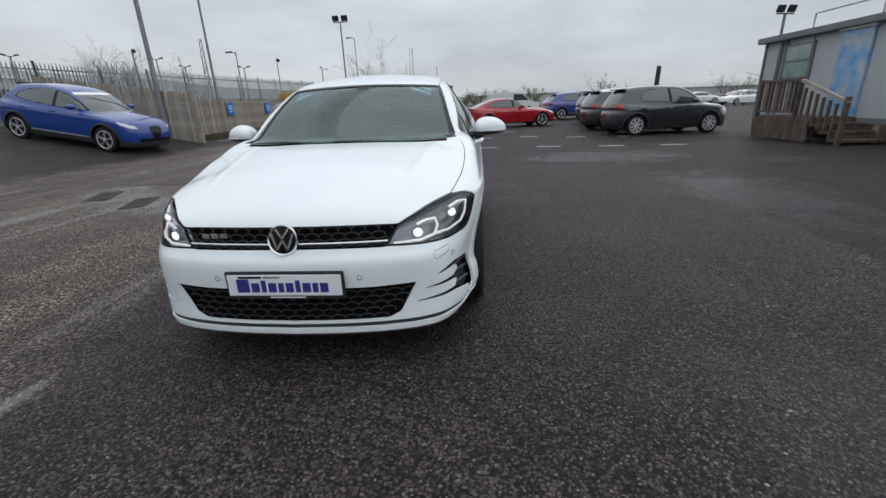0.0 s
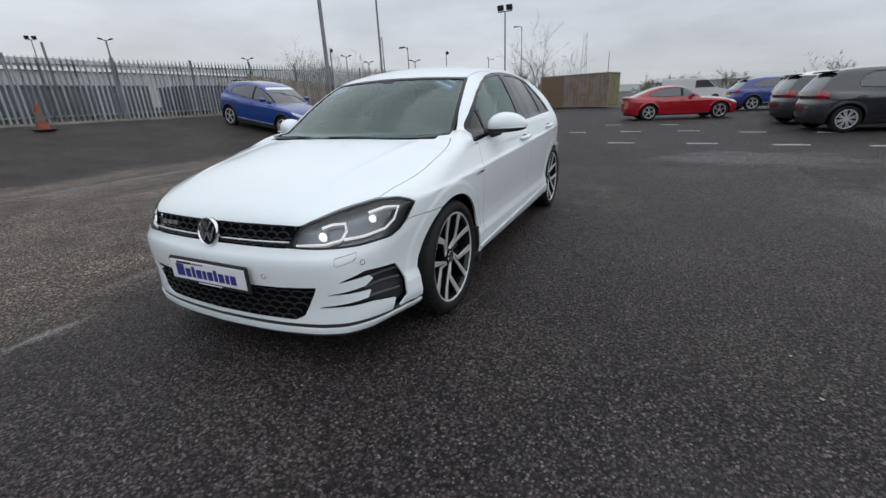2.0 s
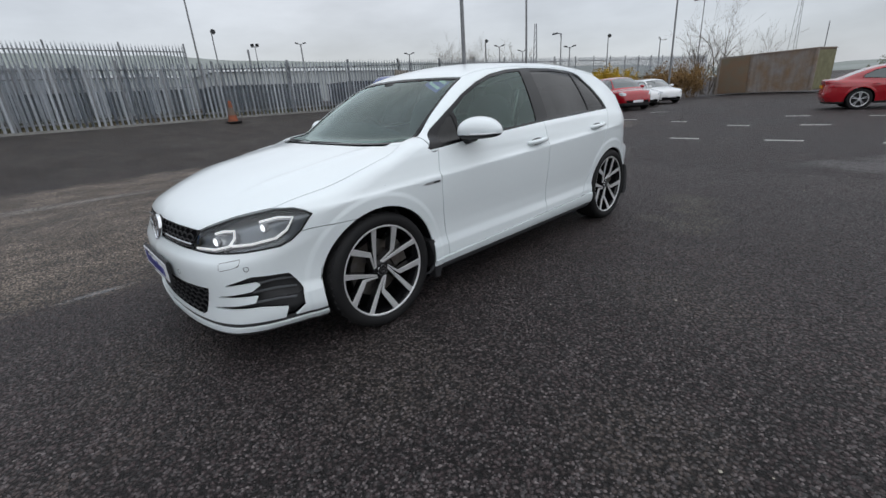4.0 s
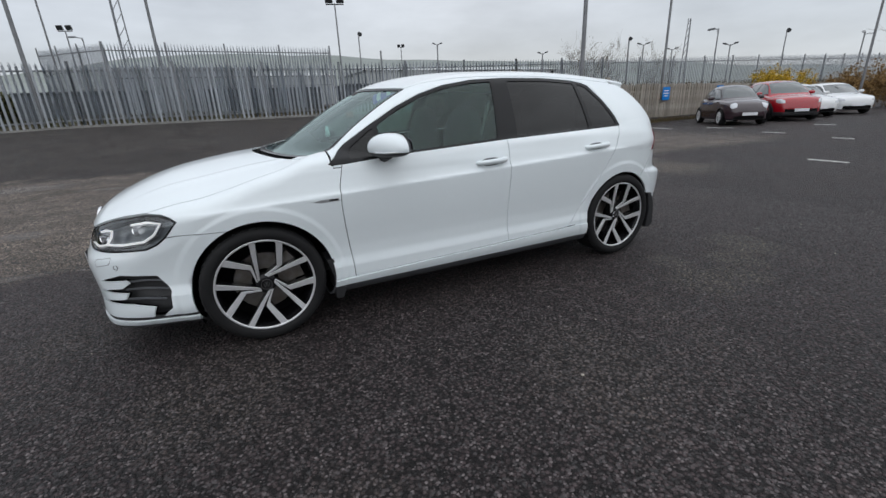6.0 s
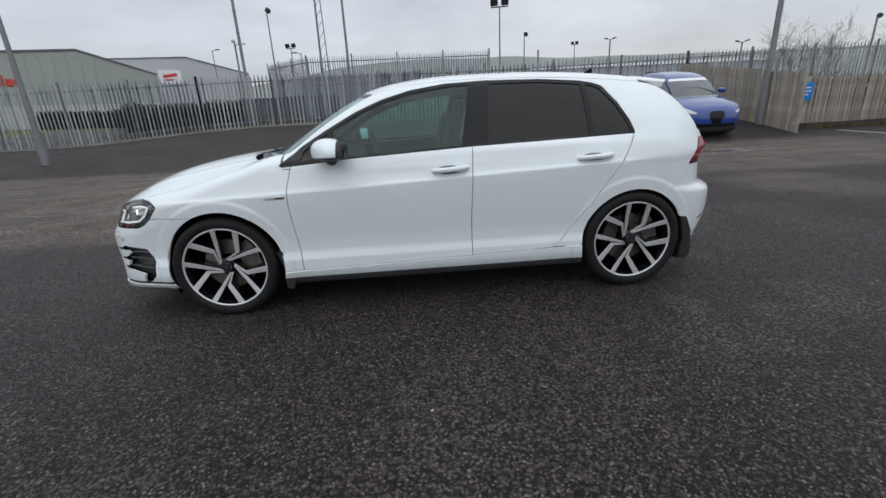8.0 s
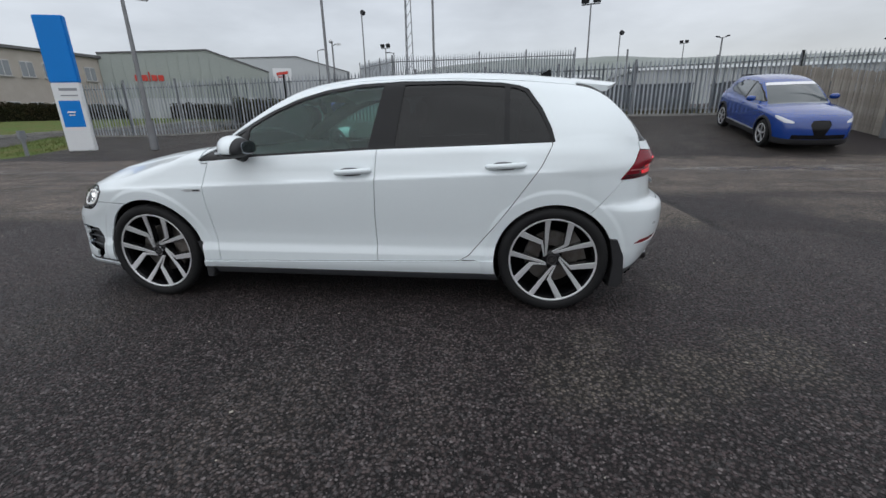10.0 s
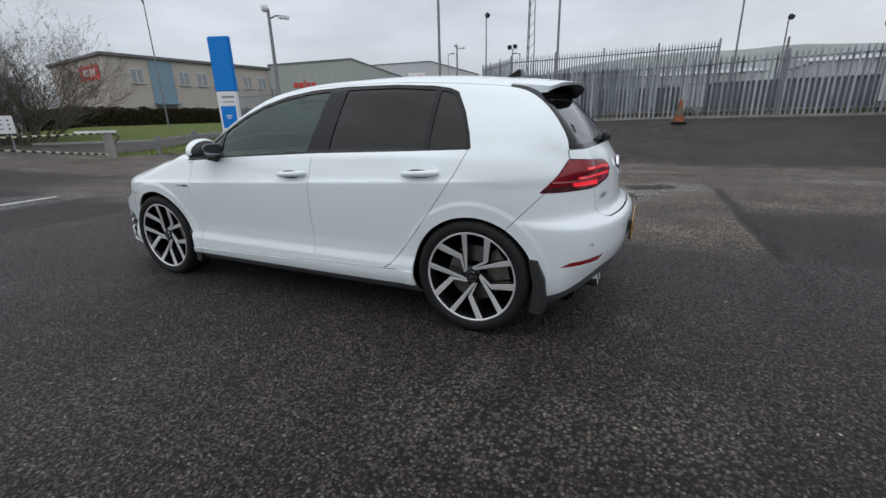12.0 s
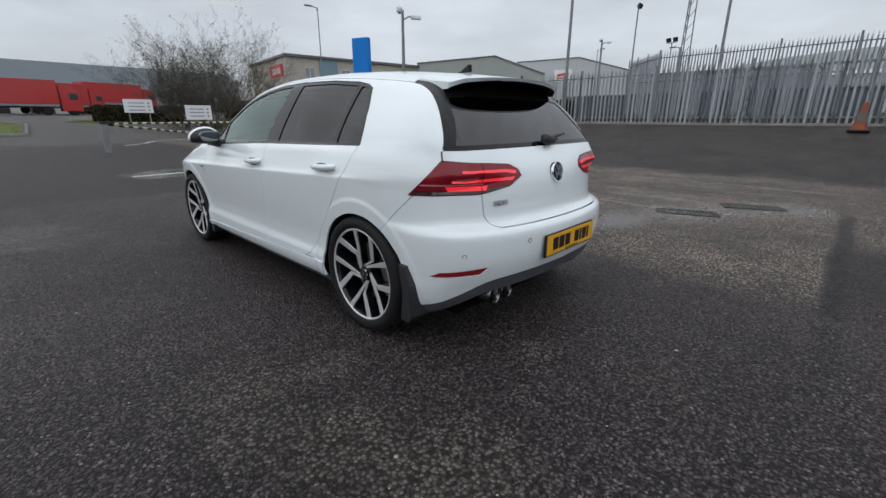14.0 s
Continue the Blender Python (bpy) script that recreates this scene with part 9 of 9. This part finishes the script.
# a white van seen behind the red saloon
VAN_WHITE = mat("van_white", (0.66, 0.67, 0.67), 0.4, coat=0.5, fine=0.05)
van = thing("white_van", "white panel van standing far behind the red saloon", "van", Matrix.Translation((6.4, 41.0, 0)) @ Matrix.Rotation(radians(-5), 4, "Z"))
part("van_body", prism([(-4.2, 0.35), (0.55, 0.35), (0.60, 0.9), (-0.2, 1.1), (-0.95, 1.75), (-1.4, 1.88), (-4.2, 1.88)], 1.8, Matrix(((1, 0, 0, 0), (0, 0, -1, 0), (0, 1, 0, 0), (0, 0, 0, 1))), bevel=0.06), VAN_WHITE, van)
part("van_window", prism([(-0.35, 1.15), (-0.95, 1.70), (-1.75, 1.70), (-1.75, 1.15)], 1.83, Matrix(((1, 0, 0, 0), (0, 0, -1, 0), (0, 1, 0, 0), (0, 0, 0, 1)))), CAR_GLASS, van)
for wx in (-0.3, -3.3):
    for s in (-1, 1):
        part("wheel", lathe([(0, -0.1), (0.3, -0.1), (0.33, 0), (0.3, 0.1), (0, 0.1)], 20, m=Matrix.Translation((wx, s * 0.82, 0.33)) @ Matrix.Rotation(radians(90), 4, "X")), RUBBER, van)

# ---- plants ----
BARK = mat("grey_bark", (0.085, 0.070, 0.055), 0.9, vary=0.8, scale=8, tint=(0.13, 0.115, 0.095))
TWIG = mat("dry_twig", (0.125, 0.105, 0.08), 0.9, vary=0.8, scale=5, tint=(0.10, 0.085, 0.06))
LEAF_DULL = mat("dull_leaf", (0.085, 0.095, 0.035), 0.8, vary=0.9, scale=3, tint=(0.13, 0.115, 0.06), specular=0.2)
LEAF_DARK = mat("dark_hedge_leaf", (0.046, 0.052, 0.026), 0.75, vary=0.9, scale=2, tint=(0.105, 0.078, 0.048), specular=0.2)
LEAF_TWIG = mat("grey_twig_leaf", (0.11, 0.105, 0.07), 0.85, vary=0.9, scale=2, tint=(0.06, 0.055, 0.04), specular=0.1)
LEAF_YELLOW = mat("gorse_flower", (0.55, 0.33, 0.02), 0.7, vary=0.8, scale=3, tint=(0.12, 0.13, 0.03), specular=0.2)
LEAF_BROWN = mat("brown_reed", (0.24, 0.145, 0.06), 0.9, vary=0.9, scale=3, tint=(0.13, 0.085, 0.04), specular=0.1)


def grow_plant(name, label, x, y, h, spread, stems, seed, leaf=None, leaves=0, leaf_size=0.05, bark=BARK, levels=3, r0=0.03, z=None, lean=0.35, kids=4):
    """A shrub or bare tree: stems that fork, thin out and bend, with small leaves along the twigs."""
    rnd = random.Random(seed)
    plant = thing(name, label, "bush" if h < 7 else "tree", Matrix.Translation((x, y, gz(x, y) if z is None else z)))
    bm = bmesh.new()
    tips = []

    def branch(p, d, length, r, level):
        pts, rs = [p.copy()], [r]
        n = 4
        for i in range(n):
            d = (d + Vector((rnd.gauss(0, 0.13), rnd.gauss(0, 0.13), rnd.gauss(0.03, 0.10)))).normalized()
            p = p + d * (length / n)
            pts.append(p.copy())
            rs.append(max(0.004, r * (1 - 0.75 * (i + 1) / n)))
            if level >= levels - 1:
                tips.append((p.copy(), d.copy()))
        tube(pts, rs, 5 if level == 0 else 3, bm, ends=False)
        if level < levels:
            for k in range(kids):
                i = rnd.randint(1, n)
                s = (d + Vector((rnd.gauss(0, 0.55), rnd.gauss(0, 0.55), rnd.gauss(0.15, 0.35)))).normalized()
                branch(pts[i], s, length * rnd.uniform(0.45, 0.7), rs[i] * 0.8, level + 1)

    for _ in range(stems):
        a = rnd.uniform(0, 6.28)
        o = Vector((math.cos(a), math.sin(a), 0)) * spread * 0.25 * rnd.random()
        d = Vector((math.cos(a) * lean * rnd.uniform(0.3, 1.6) * spread / h, math.sin(a) * lean * rnd.uniform(0.3, 1.6) * spread / h, 1)).normalized()
        branch(o, d, h * rnd.uniform(0.45, 0.68), r0 * rnd.uniform(0.7, 1.2), 0)
    tagged(part("branch_mass", bm, bark, plant), "fine forking branches", kind="stuff")
    if leaf and tips:
        v, f = [], []
        for _ in range(leaves):
            p, d = rnd.choice(tips)
            q = p + Vector((rnd.gauss(0, 0.10), rnd.gauss(0, 0.10), rnd.gauss(0, 0.10)))
            u = Vector((rnd.gauss(0, 1), rnd.gauss(0, 1), rnd.gauss(0, 1))).normalized() * leaf_size * rnd.uniform(0.6, 1.3)
            w = u.orthogonal() * 0.5
            i = len(v)
            v += [tuple(q - u), tuple(q + w), tuple(q + u), tuple(q - w)]
            f.append((i, i + 1, i + 2, i + 3))
        me = bpy.data.meshes.new("leaves")
        me.from_pydata(v, [], f)
        me.materials.append(leaf)
        ob = new("leaves", me)
        ob.parent = plant
        tagged(ob, "small scattered leaves", kind="stuff")
    return plant


def hedge(label, a, c, h, w, seed, leaf=LEAF_DARK, density=520):
    """A clipped hedge: a rough mass of small leaves over a core coloured as inner shade, uneven in outline."""
    rnd = random.Random(seed)
    a, c = Vector(a), Vector(c)
    length = (c - a).length
    ang = math.atan2(c.y - a.y, c.x - a.x)
    ob = thing("hedge", label, "hedge")
    bm = bmesh.new()
    n = int(length / 0.35)
    rows = []
    for i in range(n + 1):
        s = i / n
        p = a + (c - a) * s
        z = gz(p.x, p.y)
        row = []
        for k in range(9):
            t = math.pi * k / 8
            wob = 1 + 0.16 * noise.noise(Vector((s * length * 0.9, k * 0.8, seed)))
            u = math.copysign(abs(math.cos(t)) ** 0.5, math.cos(t)) * w / 2 * wob * 0.86
            q = abs(math.sin(t)) ** 0.5 * h * wob * 0.93
            row.append(bm.verts.new((p.x - math.sin(ang) * u, p.y + math.cos(ang) * u, z + q - 0.05)))
        rows.append(row)
    for r1, r2 in zip(rows, rows[1:]):
        for k in range(8):
            bm.faces.new((r1[k], r2[k], r2[k + 1], r1[k + 1]))
    bm.faces.new(rows[0])
    bm.faces.new(rows[-1][::-1])
    bmesh.ops.recalc_face_normals(bm, faces=bm.faces)
    # near-black core: the shade deep among the leaves, put into its colour
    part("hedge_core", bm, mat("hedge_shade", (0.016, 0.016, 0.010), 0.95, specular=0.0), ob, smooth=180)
    v, f = [], []
    for _ in range(int(length * density)):
        s = rnd.random()
        p = a + (c - a) * s
        t = math.pi * rnd.random()
        wob = 1 + 0.16 * noise.noise(Vector((s * length * 0.9, t / math.pi * 6.4, seed)))
        u = math.copysign(abs(math.cos(t)) ** 0.5, math.cos(t)) * w / 2 * wob * rnd.uniform(0.84, 1.04)
        q = abs(math.sin(t)) ** 0.5 * h * wob * rnd.uniform(0.88, 1.05)
        o = Vector((p.x - math.sin(ang) * u, p.y + math.cos(ang) * u, gz(p.x, p.y) + q))
        d = Vector((rnd.gauss(0, 1), rnd.gauss(0, 1), rnd.gauss(0, 1))).normalized() * rnd.uniform(0.05, 0.10)
        e = d.orthogonal() * 0.55
        i = len(v)
        v += [tuple(o - d), tuple(o + e), tuple(o + d), tuple(o - e)]
        f.append((i, i + 1, i + 2, i + 3))
    me = bpy.data.meshes.new("leaves")
    me.from_pydata(v, [], f)
    me.materials.append(leaf)
    lv = new("leaves", me)
    lv.parent = ob
    tagged(lv, "dense small dark leaves", kind="stuff")
    return ob


hedge("dark brown-green clipped hedge before the office", (-12.0, -32.5), (-38, -36.5), 1.35, 1.5, 2)
hedge("dark clipped hedge along the far verge", (-38, -30.5), (-46, -13.0), 1.5, 1.4, 3)
hedge("dark hedge behind the steel fence", (-30, -18.5), (-38, -6.5), 1.9, 1.5, 4, leaf=LEAF_DULL)
hedge("round clipped bush on the grass island", (3.6, -27.0), (7.5, -29.0), 1.35, 2.2, 5)
hedge("low bush behind the notice board", (-3.2, -33.0), (-8.4, -31.6), 1.1, 1.2, 6)
grow_plant("willow_bush", "large loose bush with small spring leaves", -8.6, -25.8, 5.8, 5.8, 48, 21, LEAF_TWIG, 17000, 0.035, bark=BARK, r0=0.040, lean=0.75, kids=5)
grow_plant("willow_bush", "smaller bare bush beside the large one", -7.0, -26.8, 3.4, 3.4, 22, 22, LEAF_TWIG, 4000, 0.034, r0=0.03, lean=0.7, kids=4)
for i, (x, y, h, s) in enumerate(((-19.5, 22.5, 3.4, 2.8), (-20.5, 25.5, 3.7, 3.0), (-18.5, 28.5, 3.1, 2.6))):
    grow_plant("bare_shrub", "bare pale-stemmed shrub behind the fence", x, y, h, s, 12, 40 + i, bark=TWIG, r0=0.022, lean=0.6, kids=4)
for i, (x, y, h, s, n) in enumerate(((-9.6, 35.0, 2.6, 2.6, 26), (-8.6, 36.3, 2.3, 2.4, 22), (-10.6, 33.8, 2.0, 2.2, 18))):
    grow_plant("reed_clump", "tall brown dead shrub by the container", x, y, h, s, n, 50 + i, LEAF_BROWN, 2600, 0.06, bark=LEAF_BROWN, r0=0.014, lean=0.5, kids=3, levels=2)
grow_plant("bare_tree", "bare upright tree beside the container", -8.9, 42.0, 6.6, 3.4, 7, 61, bark=BARK, r0=0.07, lean=0.5, kids=4, levels=3)
grow_plant("bare_tree", "bare upright tree beside the container", -7.0, 46.0, 5.4, 3.0, 6, 62, bark=BARK, r0=0.06, lean=0.5, kids=4, levels=3)
for i, (x, y) in enumerate(((-12.6, 30.5), (-12.8, 31.8), (-12.4, 33.0))):
    grow_plant("gorse_bush", "yellow flowering gorse bush behind the wooden fence", x, y, 1.45, 1.5, 9, 70 + i, LEAF_YELLOW, 1500, 0.05, bark=LEAF_DARK, r0=0.02, lean=0.7, kids=3, levels=2, z=1.0)
for i, (x, y, h, s) in enumerate(((30, 96, 5.2, 7), (15.5, 112, 4.6, 5), (2, 130, 4.6, 6), (9.5, 132, 4.4, 5), (-1.5, 140, 4.2, 5), (62, 108, 6.5, 8))):
    grow_plant("far_tree", "bare rounded tree on the horizon", x, y, h, s, 9, 80 + i, LEAF_DULL, 900, 0.12, r0=0.10, lean=0.8, kids=4, levels=3)
